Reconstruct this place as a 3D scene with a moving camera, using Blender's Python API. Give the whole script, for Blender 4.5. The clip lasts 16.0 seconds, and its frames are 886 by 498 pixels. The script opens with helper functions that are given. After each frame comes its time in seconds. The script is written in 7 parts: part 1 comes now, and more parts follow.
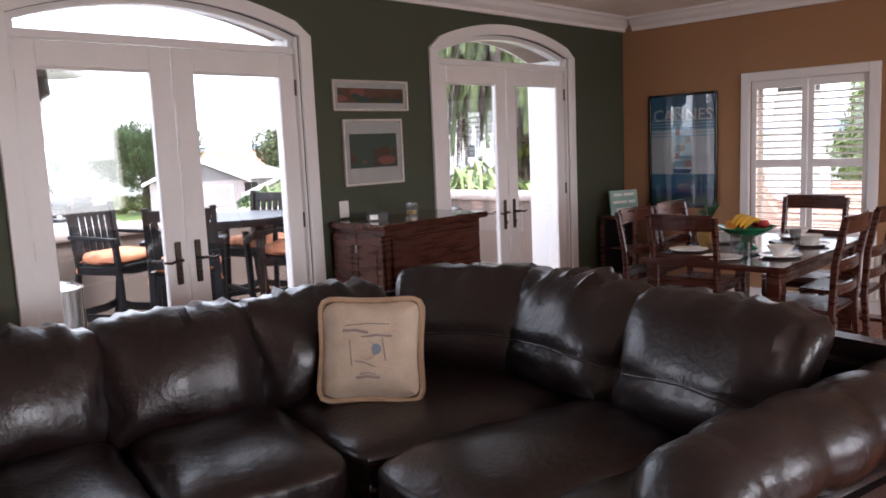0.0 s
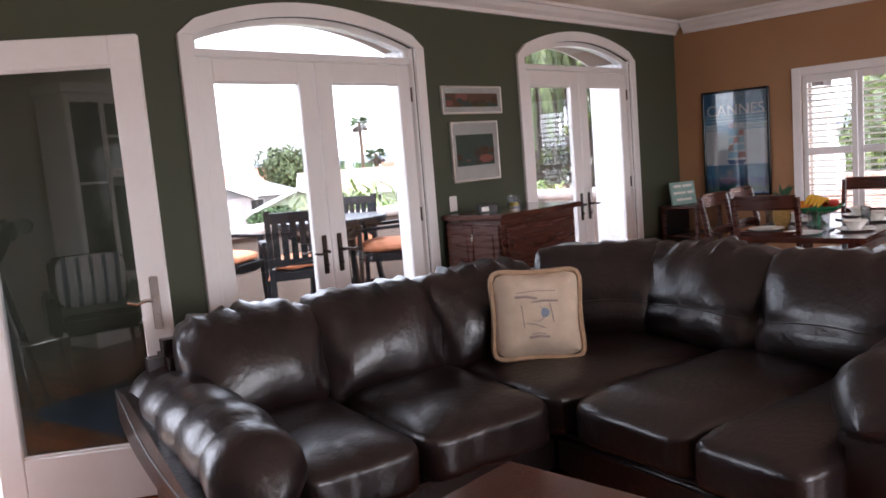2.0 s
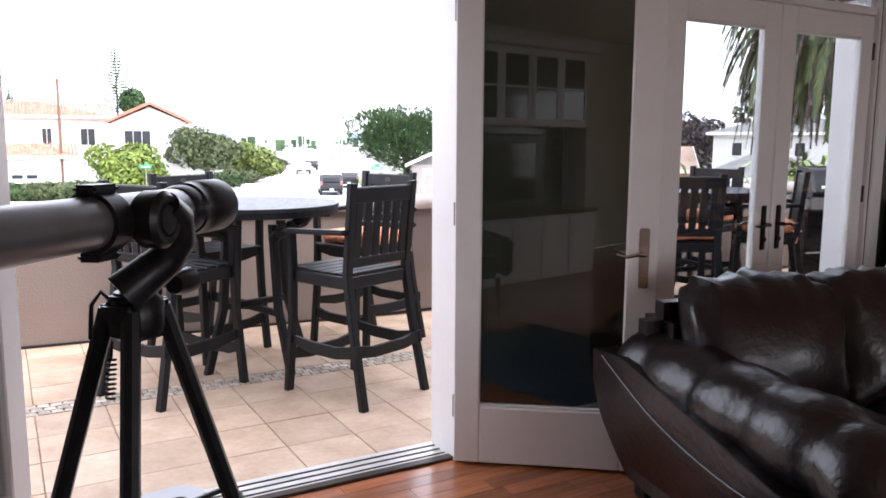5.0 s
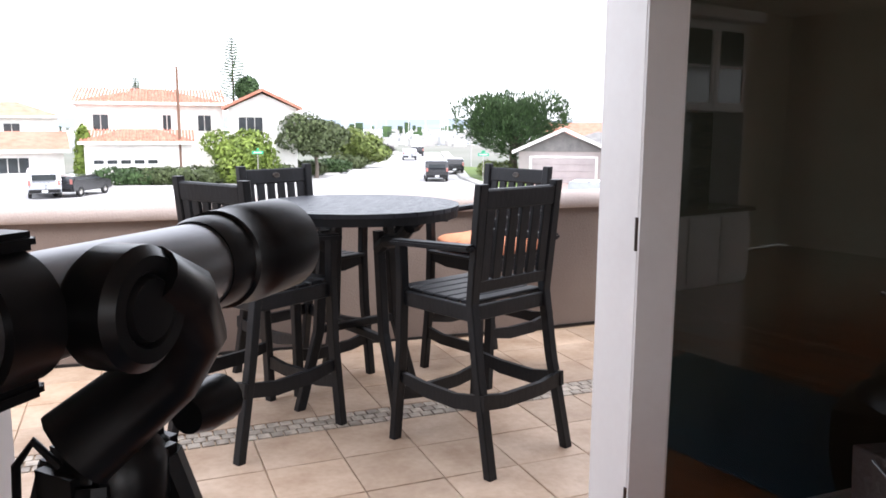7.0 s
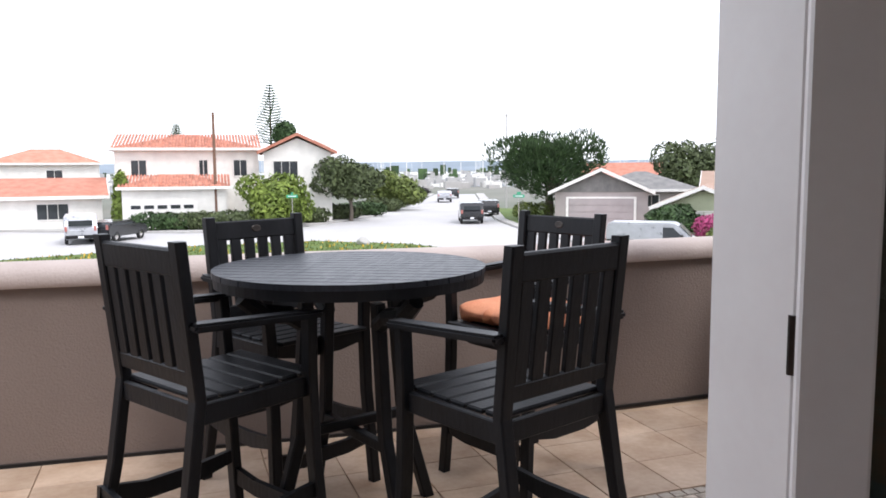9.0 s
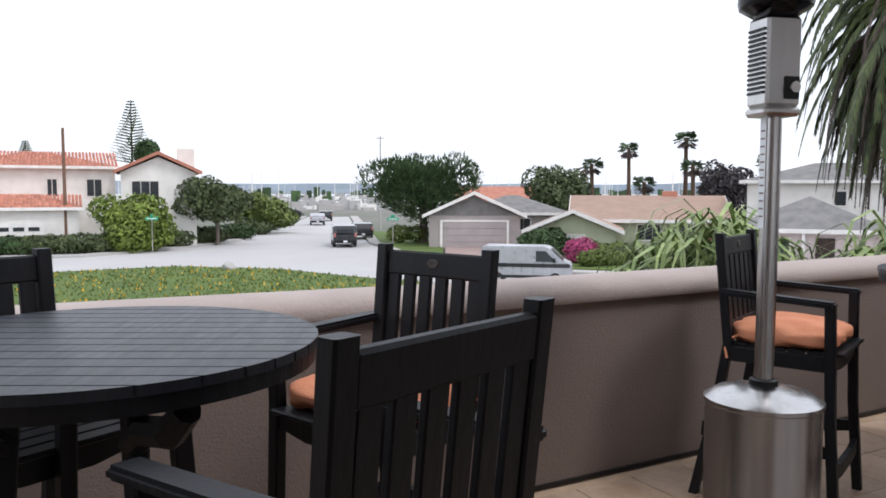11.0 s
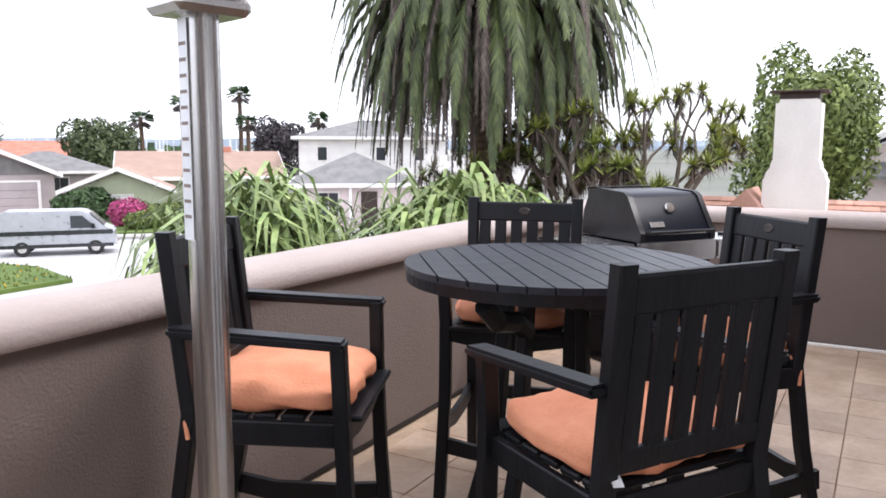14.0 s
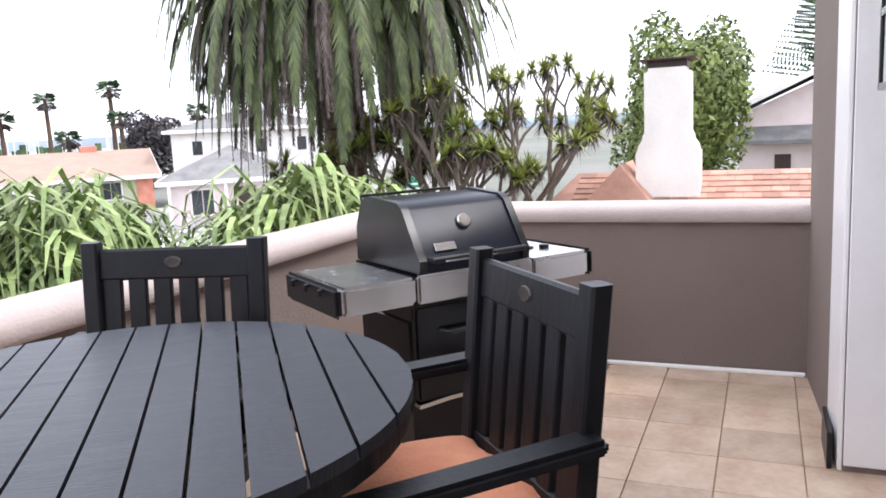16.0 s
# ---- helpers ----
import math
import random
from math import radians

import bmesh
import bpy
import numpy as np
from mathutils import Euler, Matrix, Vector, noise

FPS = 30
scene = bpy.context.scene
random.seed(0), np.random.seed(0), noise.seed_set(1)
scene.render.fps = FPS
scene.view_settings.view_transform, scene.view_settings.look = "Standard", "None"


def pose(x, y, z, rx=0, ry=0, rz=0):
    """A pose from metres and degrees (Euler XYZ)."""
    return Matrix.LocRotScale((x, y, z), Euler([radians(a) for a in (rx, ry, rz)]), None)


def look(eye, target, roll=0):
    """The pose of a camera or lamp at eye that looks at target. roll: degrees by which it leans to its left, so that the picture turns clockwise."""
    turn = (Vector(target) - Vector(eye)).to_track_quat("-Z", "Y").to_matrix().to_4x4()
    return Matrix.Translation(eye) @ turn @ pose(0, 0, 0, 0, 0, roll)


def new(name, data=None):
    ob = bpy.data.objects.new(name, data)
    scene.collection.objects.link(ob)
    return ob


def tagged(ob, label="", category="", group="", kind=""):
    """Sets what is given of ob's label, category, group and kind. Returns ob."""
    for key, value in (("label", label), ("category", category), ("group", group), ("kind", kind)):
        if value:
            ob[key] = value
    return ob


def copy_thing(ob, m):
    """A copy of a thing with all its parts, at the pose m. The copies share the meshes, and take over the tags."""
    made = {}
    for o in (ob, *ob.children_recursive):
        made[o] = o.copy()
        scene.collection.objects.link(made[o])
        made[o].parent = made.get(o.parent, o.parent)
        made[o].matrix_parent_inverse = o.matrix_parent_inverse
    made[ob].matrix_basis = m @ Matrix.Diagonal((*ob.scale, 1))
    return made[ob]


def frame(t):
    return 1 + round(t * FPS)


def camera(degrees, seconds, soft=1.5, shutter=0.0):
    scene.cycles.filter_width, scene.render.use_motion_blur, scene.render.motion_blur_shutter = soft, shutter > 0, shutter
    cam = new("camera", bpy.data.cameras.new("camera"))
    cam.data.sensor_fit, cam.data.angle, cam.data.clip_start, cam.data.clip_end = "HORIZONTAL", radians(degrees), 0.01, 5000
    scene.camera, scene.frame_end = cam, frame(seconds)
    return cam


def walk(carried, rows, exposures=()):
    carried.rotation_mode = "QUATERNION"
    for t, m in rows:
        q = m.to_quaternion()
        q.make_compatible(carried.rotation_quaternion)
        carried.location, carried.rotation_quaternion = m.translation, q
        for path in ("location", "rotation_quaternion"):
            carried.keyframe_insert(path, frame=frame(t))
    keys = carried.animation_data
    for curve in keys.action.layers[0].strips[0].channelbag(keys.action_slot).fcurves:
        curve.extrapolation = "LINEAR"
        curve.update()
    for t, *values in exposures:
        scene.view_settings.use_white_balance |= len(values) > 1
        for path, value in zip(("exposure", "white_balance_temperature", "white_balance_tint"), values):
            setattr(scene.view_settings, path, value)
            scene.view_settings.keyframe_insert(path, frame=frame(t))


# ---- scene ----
cam = camera(59.4, 16.0, soft=1.7)
# seconds, x, y, z, yaw, pitch, roll
PATH = [
    (0, (-0.079, -4.158, 1.55), (1.347, -2.781, 1.283), -2.5),
    (0.5, (-0.346, -4.115, 1.561), (1.116, -2.775, 1.298), -3.5),
    (1, (-0.594, -4.092, 1.56), (0.88, -2.765, 1.301), -4.3),
    (1.5, (-0.848, -4.062, 1.532), (0.616, -2.722, 1.282), -4.7),
    (2, (-1.005, -3.951, 1.501), (0.429, -2.578, 1.264), -4.7),
    (2.5, (-1.153, -3.84, 1.469), (0.224, -2.409, 1.234), -4.0),
    (3, (-1.28, -3.696, 1.458), (0.019, -2.194, 1.221), -3.1),
    (3.5, (-1.418, -3.517, 1.434), (-0.214, -1.938, 1.198), -2.1),
    (4, (-1.516, -3.303, 1.402), (-0.395, -1.664, 1.164), -1.0),
    (4.5, (-1.585, -3.072, 1.402), (-0.538, -1.388, 1.142), -0.2),
    (5, (-1.641, -2.845, 1.409), (-0.66, -1.124, 1.133), 0.3),
    (7.5, (-1.228, -1.66, 1.415), (-0.544, 0.194, 1.109), 0.1),
    (8, (-1.113, -1.429, 1.417), (-0.466, 0.444, 1.141), -0.1),
    (10.5, (-0.563, -0.289, 1.355), (0.249, 1.533, 1.213), -0.6),
    (11, (-0.4, -0.02, 1.373), (0.554, 1.731, 1.224), 0.1),
    (11.5, (-0.266, 0.193, 1.373), (0.861, 1.838, 1.217), 0.9),
    (12, (-0.098, 0.368, 1.38), (1.206, 1.875, 1.215), 1.1),
    (12.5, (0.053, 0.477, 1.403), (1.498, 1.849, 1.221), 1.1),
    (13, (0.329, 0.633, 1.41), (1.9, 1.854, 1.206), 1.3),
    (13.5, (0.646, 0.739, 1.405), (2.303, 1.835, 1.175), 0.8),
    (14, (0.972, 0.803, 1.41), (2.692, 1.791, 1.15), 0.2),
    (14.5, (1.365, 0.852, 1.411), (3.139, 1.732, 1.127), -0.6),
    (15, (1.752, 0.855, 1.404), (3.556, 1.663, 1.102), -1.4),
    (15.5, (2.191, 0.781, 1.423), (4.008, 1.556, 1.111), -2.3),
    (16, (2.55, 0.75, 1.448), (4.374, 1.512, 1.141), -2.8),
]
walk(cam, [(t, look(eye, target, roll)) for t, eye, target, roll in PATH],
     [(0.0, 2.25, 6150, 17), (2.0, 2.45, 6100, 17), (2.8, 2.45, 6100, 17), (3.6, 2.0, 6100, 17), (5.0, 1.3, 6100, 16), (7.5, 0.85, 6200, 13), (8.2, 0.65, 6200, 13), (10.3, -0.45, 6150, 12), (11.0, -0.38, 6150, 12), (12.5, -0.05, 6150, 14), (14.5, 0.45, 6150, 15), (16.0, 0.62, 6100, 15)])

# world, sun, lamps
world = bpy.data.worlds.new("world")
scene.world = world
world.use_nodes = True
wn = world.node_tree
sky = wn.nodes.new("ShaderNodeTexSky")
sky.sky_type, sky.sun_disc = "NISHITA", False
sky.sun_elevation, sky.sun_rotation = radians(55), radians(150)
sky.dust_density, sky.air_density, sky.ozone_density = 4.0, 1.0, 1.0
mixw = wn.nodes.new("ShaderNodeMix")
mixw.data_type = "RGBA"
mixw.inputs[0].default_value = 0.72
mixw.inputs[7].default_value = (13.0, 13.2, 13.6, 1)
wn.links.new(sky.outputs[0], mixw.inputs[6])
wn.links.new(mixw.outputs[2], wn.nodes["Background"].inputs[0])
wn.nodes["Background"].inputs[1].default_value = 0.15
sun = new("sun", bpy.data.lights.new("sun", "SUN"))
sun.data.energy, sun.data.angle, sun.data.color = 1.5, radians(14), (1.0, 0.96, 0.9)
sun.matrix_world = look((0, 0, 30), (0 - 30 * math.cos(radians(55)) * math.sin(radians(150)) / math.sin(radians(55)) , -30 * math.cos(radians(55)) * math.cos(radians(150)) / math.sin(radians(55)), 0))
# fill lamps added behind the room, in two assumed openings of the back wall
for k, x in enumerate((0.4, 4.0)):
    la = new("window_daylight", bpy.data.lights.new("window_daylight", "AREA"))
    la.data.shape, la.data.size, la.data.size_y = "RECTANGLE", 2.0, 1.4
    la.data.energy, la.data.color = (13, 7)[k], (1.0, 0.97, 0.93)
    la.matrix_world = look((x, -7.3, 1.5), (x, 0, 1.0))

# materials
def mat(name, color, rough=0.6, metal=0.0, color2=None, scale=6.0, detail=4.0, bump=0.0, bscale=40.0, stretch=(1, 1, 1), spec=0.5, coat=0.0, rvar=0.1, world_space=False, object_var=0.0, contrast=0.25):
    """A principled material with colour variation at two scales and a fine relief."""
    m = bpy.data.materials.new(name)
    m.use_nodes = True
    nt = m.node_tree
    b = nt.nodes["Principled BSDF"]
    b.inputs["Metallic"].default_value = metal
    b.inputs["Specular IOR Level"].default_value = spec
    b.inputs["Coat Weight"].default_value = coat
    b.inputs["Coat Roughness"].default_value = 0.15
    tc = nt.nodes.new("ShaderNodeTexCoord")
    mp = nt.nodes.new("ShaderNodeMapping")
    mp.inputs["Scale"].default_value = stretch
    if world_space:
        geo = nt.nodes.new("ShaderNodeNewGeometry")
        nt.links.new(geo.outputs["Position"], mp.inputs[0])
    else:
        nt.links.new(tc.outputs["Object"], mp.inputs[0])
    n1 = nt.nodes.new("ShaderNodeTexNoise")
    n1.inputs["Scale"].default_value, n1.inputs["Detail"].default_value = scale, detail
    nt.links.new(mp.outputs[0], n1.inputs["Vector"])
    n2 = nt.nodes.new("ShaderNodeTexNoise")
    n2.inputs["Scale"].default_value, n2.inputs["Detail"].default_value = bscale, 5
    nt.links.new(mp.outputs[0], n2.inputs["Vector"])
    add = nt.nodes.new("ShaderNodeMath")
    add.operation = "MULTIPLY_ADD"
    add.inputs[1].default_value = 0.35
    nt.links.new(n2.outputs[0], add.inputs[0])
    nt.links.new(n1.outputs[0], add.inputs[2])
    ramp = nt.nodes.new("ShaderNodeMapRange")
    ramp.inputs[1].default_value, ramp.inputs[2].default_value = 0.675 - contrast, 0.675 + contrast
    nt.links.new(add.outputs[0], ramp.inputs[0])
    mx = nt.nodes.new("ShaderNodeMix")
    mx.data_type = "RGBA"
    c2 = color2 or tuple(min(1, c * 1.25 + 0.01) for c in color)
    mx.inputs[6].default_value, mx.inputs[7].default_value = (*color, 1), (*c2, 1)
    nt.links.new(ramp.outputs[0], mx.inputs[0])
    out = mx.outputs[2]
    if object_var:
        oi = nt.nodes.new("ShaderNodeObjectInfo")
        hs = nt.nodes.new("ShaderNodeHueSaturation")
        mr = nt.nodes.new("ShaderNodeMapRange")
        mr.inputs[3].default_value, mr.inputs[4].default_value = 1 - object_var, 1 + object_var
        nt.links.new(oi.outputs["Random"], mr.inputs[0])
        nt.links.new(mr.outputs[0], hs.inputs["Value"])
        nt.links.new(out, hs.inputs["Color"])
        out = hs.outputs[0]
    nt.links.new(out, b.inputs["Base Color"])
    rr = nt.nodes.new("ShaderNodeMapRange")
    rr.inputs[3].default_value, rr.inputs[4].default_value = max(0.02, rough - rvar), min(1, rough + rvar)
    nt.links.new(n1.outputs[0], rr.inputs[0])
    nt.links.new(rr.outputs[0], b.inputs["Roughness"])
    if bump:
        bp = nt.nodes.new("ShaderNodeBump")
        bp.inputs["Strength"].default_value, bp.inputs["Distance"].default_value = bump, 0.01
        nt.links.new(n2.outputs[0], bp.inputs["Height"])
        nt.links.new(bp.outputs[0], b.inputs["Normal"])
    return m


def island_var(m, low, high):
    """Lets each loose island of a joined mesh have its own brightness."""
    nt = m.node_tree
    b = nt.nodes["Principled BSDF"]
    link = b.inputs["Base Color"].links[0].from_socket
    geo, hs, mr = nt.nodes.new("ShaderNodeNewGeometry"), nt.nodes.new("ShaderNodeHueSaturation"), nt.nodes.new("ShaderNodeMapRange")
    mr.inputs[3].default_value, mr.inputs[4].default_value = low, high
    nt.links.new(geo.outputs["Random Per Island"], mr.inputs[0])
    nt.links.new(mr.outputs[0], hs.inputs["Value"])
    nt.links.new(link, hs.inputs["Color"])
    nt.links.new(hs.outputs[0], b.inputs["Base Color"])
    return m


GREEN = mat("green_wall_paint", (0.052, 0.060, 0.036), 0.75, color2=(0.064, 0.073, 0.045), scale=1.5, bump=0.08, bscale=220)
TAN = mat("tan_wall_paint", (0.33, 0.175, 0.085), 0.75, color2=(0.37, 0.20, 0.10), scale=1.5, bump=0.08, bscale=220)
CREAM = mat("cream_ceiling_paint", (0.72, 0.66, 0.58), 0.8, scale=2, bump=0.04, bscale=200)
WHITE = mat("white_joinery_paint", (0.78, 0.75, 0.74), 0.35, color2=(0.82, 0.80, 0.79), scale=5, rvar=0.06)
STUCCO = mat("taupe_stucco", (0.175, 0.135, 0.115), 0.9, color2=(0.215, 0.168, 0.145), scale=1.2, bump=0.5, bscale=90)
CAPMAT = mat("light_stucco_cap", (0.40, 0.33, 0.30), 0.85, color2=(0.47, 0.40, 0.37), scale=3, bump=0.35, bscale=70)
TILE = mat("beige_stone_tile", (0.40, 0.27, 0.18), 0.55, color2=(0.61, 0.47, 0.355), scale=5, detail=8, bump=0.2, bscale=30, object_var=0.12, world_space=True)
GROUT = mat("grey_grout", (0.44, 0.32, 0.22), 0.9, scale=10, bump=0.3)
WOOD_FLOOR = mat("red_brown_floorboards", (0.22, 0.060, 0.022), 0.22, color2=(0.36, 0.125, 0.045), scale=3, stretch=(1, 12, 1), bump=0.03, bscale=30, object_var=0.3, coat=0.3)
BLACKWOOD = mat("black_painted_slats", (0.005, 0.0055, 0.007), 0.45, color2=(0.012, 0.013, 0.016), scale=8, stretch=(1, 1, 0.3), bump=0.15, bscale=60, rvar=0.1, spec=0.27)
TABLEMAT = mat("charcoal_table_planks", (0.014, 0.016, 0.022), 0.40, color2=(0.027, 0.030, 0.039), scale=7, stretch=(1, 8, 1), bump=0.15, bscale=40, rvar=0.12, spec=0.35)
ORANGE = mat("orange_canvas", (0.66, 0.24, 0.12), 0.9, color2=(0.80, 0.35, 0.20), scale=9, bump=0.3, bscale=120)
LEATHER = mat("dark_brown_leather", (0.007, 0.0040, 0.0043), 0.33, color2=(0.016, 0.0086, 0.0088), scale=4, bump=0.35, bscale=34, rvar=0.08, spec=0.5, coat=0.12)
CHERRY = mat("dark_cherry_wood", (0.040, 0.010, 0.006), 0.28, color2=(0.068, 0.018, 0.010), scale=4, stretch=(1, 1, 9), bump=0.04, bscale=30, coat=0.2)
CHERRYTOP = mat("cherry_table_top", (0.045, 0.012, 0.008), 0.16, color2=(0.075, 0.021, 0.012), scale=4, stretch=(1, 9, 1), coat=0.4)
BADGE = mat("dulled_maker_plate", (0.035, 0.030, 0.028), 0.45, 0.6, color2=(0.10, 0.085, 0.075), scale=60)
ENAMEL = mat("blue_black_enamel", (0.008, 0.010, 0.018), 0.3, color2=(0.010, 0.012, 0.020), scale=3, bscale=20, spec=0.15)
STEEL = mat("brushed_stainless_steel", (0.50, 0.49, 0.48), 0.26, 1.0, color2=(0.62, 0.61, 0.60), scale=1.2, bscale=5, stretch=(12, 12, 0.3), rvar=0.05)
CHROME = mat("satin_nickel", (0.62, 0.60, 0.58), 0.2, 1.0, scale=8)
BRASS = mat("aged_bronze", (0.06, 0.045, 0.038), 0.35, 0.9, scale=20)
BLACKMETAL = mat("black_enamel", (0.004, 0.004, 0.006), 0.14, color2=(0.006, 0.006, 0.008), scale=5, spec=0.28)
BLACKPLASTIC = mat("black_plastic", (0.006, 0.006, 0.007), 0.33, scale=10, spec=0.3)
GREYTUBE = mat("grey_metallic_tube", (0.20, 0.20, 0.21), 0.32, 0.7, scale=8)
PILLOWCLOTH = mat("cream_tapestry_cloth", (0.46, 0.36, 0.27), 0.95, color2=(0.58, 0.47, 0.36), scale=12, bump=0.4, bscale=150)
PILLOWTRIM = mat("tan_fringe_trim", (0.36, 0.24, 0.15), 0.95, scale=40, bump=0.6, bscale=200)
INK = mat("faded_print_ink", (0.24, 0.19, 0.17), 0.95, scale=30)
BLUERUG = mat("dark_blue_rug", (0.012, 0.045, 0.085), 0.95, color2=(0.02, 0.065, 0.11), scale=20, bump=0.5, bscale=200)
PAPER = mat("white_mount_board", (0.72, 0.70, 0.66), 0.8, scale=10)
SILVER = mat("silver_frame", (0.66, 0.63, 0.60), 0.35, 0.6, scale=15)
CERAMIC = mat("white_ceramic", (0.78, 0.76, 0.72), 0.15, scale=8)
GREENGLASS = mat("green_glazed_pottery", (0.02, 0.22, 0.10), 0.12, scale=8)
YELLOW = mat("ripe_banana", (0.70, 0.42, 0.04), 0.5, scale=8)
REDFRUIT = mat("red_apple_skin", (0.45, 0.03, 0.02), 0.35, scale=8)
ORANGEFRUIT = mat("orange_peel", (0.75, 0.25, 0.02), 0.5, scale=8)
PINEAPPLE = mat("pineapple_skin", (0.22, 0.13, 0.03), 0.7, color2=(0.35, 0.20, 0.05), scale=60, bump=0.8, bscale=60)
LEAFY = mat("pineapple_leaf", (0.035, 0.09, 0.04), 0.55, scale=8)
RADIATOR = mat("white_radiator_enamel", (0.70, 0.66, 0.62), 0.35, scale=4)
BLUEPRINT = mat("poster_sky_blue", (0.03, 0.16, 0.30), 0.35, color2=(0.06, 0.24, 0.40), scale=3)
PALEBLUE = mat("poster_pale_blue", (0.28, 0.50, 0.62), 0.35, scale=5)
DEEPBLUE = mat("poster_sea_blue", (0.01, 0.07, 0.22), 0.35, scale=6)
POSTERWHITE = mat("poster_white", (0.72, 0.74, 0.76), 0.4, scale=9)
POSTERRED = mat("poster_red_brown", (0.36, 0.12, 0.10), 0.4, scale=9)
POSTERGREEN = mat("poster_green", (0.02, 0.10, 0.09), 0.4, scale=9)
STRIPEBLUE = mat("blue_grey_stripe", (0.16, 0.20, 0.26), 0.9, scale=30)
SCREEN = mat("television_glass", (0.006, 0.008, 0.014), 0.08, scale=3)
SIGNTEAL = mat("pale_teal_sign_paint", (0.26, 0.40, 0.36), 0.7, scale=20)
ASPHALT = mat("pale_worn_asphalt", (0.43, 0.42, 0.42), 0.85, color2=(0.51, 0.50, 0.495), scale=0.15, bump=0.2, bscale=6, world_space=True)
CONCRETE = mat("pale_concrete", (0.40, 0.385, 0.37), 0.85, color2=(0.47, 0.455, 0.44), scale=0.6, bump=0.2, bscale=8, world_space=True)
GRASS = mat("rough_grass", (0.05, 0.10, 0.015), 0.95, color2=(0.13, 0.18, 0.035), scale=0.8, bump=0.8, bscale=9, world_space=True)
FARLAND = mat("distant_land", (0.10, 0.12, 0.08), 0.95, color2=(0.22, 0.21, 0.19), scale=0.02, bscale=0.2, world_space=True)
WATER = mat("harbour_water", (0.16, 0.20, 0.23), 0.12, scale=0.05, bump=0.1, bscale=2, world_space=True)
# the distance haze is part of this pale blue-grey colour
HILL = mat("haze_tinted_hills", (0.36, 0.42, 0.50), 0.95, scale=0.004, bscale=0.03, world_space=True)
HOUSEWHITE = mat("white_house_stucco", (0.72, 0.70, 0.66), 0.85, scale=1, bump=0.2, bscale=20)
HOUSEPINK = mat("pinkish_house_stucco", (0.64, 0.55, 0.53), 0.85, scale=1, bump=0.2, bscale=20)
HOUSEGREEN = mat("pale_green_siding", (0.42, 0.45, 0.31), 0.8, scale=1)
HOUSEGREY = mat("grey_lilac_siding", (0.36, 0.32, 0.31), 0.8, scale=1)
GARAGEDOOR = mat("grey_garage_door_paint", (0.36, 0.32, 0.32), 0.6, scale=1)
REDTILE = island_var(mat("terracotta_roof_tile", (0.44, 0.16, 0.10), 0.8, color2=(0.60, 0.28, 0.20), scale=1.5, bump=0.3, bscale=12), 0.7, 1.25)
BROWNSHINGLE = mat("tan_roof_shingle", (0.32, 0.22, 0.17), 0.9, color2=(0.40, 0.28, 0.22), scale=1.2, stretch=(1, 1, 4), bump=0.4, bscale=8)
GREYSHINGLE = mat("grey_roof_shingle", (0.15, 0.15, 0.15), 0.9, color2=(0.26, 0.25, 0.24), scale=1.5, bump=0.5, bscale=7)
PINKSHINGLE = island_var(mat("salmon_roof_shingle", (0.38, 0.20, 0.14), 0.9, color2=(0.50, 0.29, 0.22), scale=3, bump=0.4, bscale=20), 0.75, 1.25)
DARKGLASS = mat("dark_window_glass", (0.03, 0.035, 0.04), 0.1, scale=2)
SHUTTER = mat("dark_brown_shutter", (0.035, 0.018, 0.012), 0.6, scale=8)
TRIMWHITE = mat("white_house_trim", (0.76, 0.74, 0.71), 0.6, scale=2)
CARPAINT_BLACK = mat("black_car_paint", (0.012, 0.013, 0.016), 0.2, coat=0.6, scale=3)
CARPAINT_SILVER = mat("silver_car_paint", (0.42, 0.43, 0.46), 0.3, 0.4, scale=3, coat=0.4)
RUBBER = mat("tyre_rubber", (0.015, 0.015, 0.015), 0.8, scale=10)
BARK = mat("palm_bark", (0.075, 0.045, 0.030), 0.95, color2=(0.14, 0.09, 0.06), scale=6, bump=1.0, bscale=18)
GREYBARK = mat("grey_bark", (0.13, 0.105, 0.085), 0.95, color2=(0.20, 0.17, 0.14), scale=6, bump=0.8, bscale=20)
FROND = island_var(mat("palm_frond_green", (0.036, 0.054, 0.014), 0.55, color2=(0.10, 0.122, 0.034), scale=3, bscale=12), 0.6, 1.5)
DEADFROND = island_var(mat("dry_palm_frond", (0.055, 0.042, 0.036), 0.85, color2=(0.15, 0.115, 0.098), scale=3, bscale=12), 0.5, 1.4)
BAMBOO = island_var(mat("giant_reed_leaf", (0.13, 0.20, 0.06), 0.5, color2=(0.30, 0.36, 0.14), scale=3, bscale=12), 0.6, 1.5)
CYPRESS = island_var(mat("dark_cypress_leaf", (0.025, 0.052, 0.017), 0.75, color2=(0.055, 0.10, 0.03), scale=1, bscale=5), 0.6, 1.5)
BRIGHTLEAF = island_var(mat("yellow_green_leaf", (0.09, 0.14, 0.018), 0.7, color2=(0.19, 0.25, 0.04), scale=1, bscale=5), 0.6, 1.4)
OLIVELEAF = island_var(mat("olive_leaf", (0.045, 0.065, 0.02), 0.7, color2=(0.09, 0.115, 0.045), scale=1, bscale=5), 0.6, 1.4)
MIDLEAF = island_var(mat("mid_green_leaf", (0.085, 0.125, 0.025), 0.7, color2=(0.18, 0.22, 0.055), scale=1, bscale=5), 0.6, 1.4)
DARKLEAF = island_var(mat("dark_purple_leaf", (0.035, 0.028, 0.035), 0.7, color2=(0.07, 0.06, 0.06), scale=1, bscale=5), 0.6, 1.4)
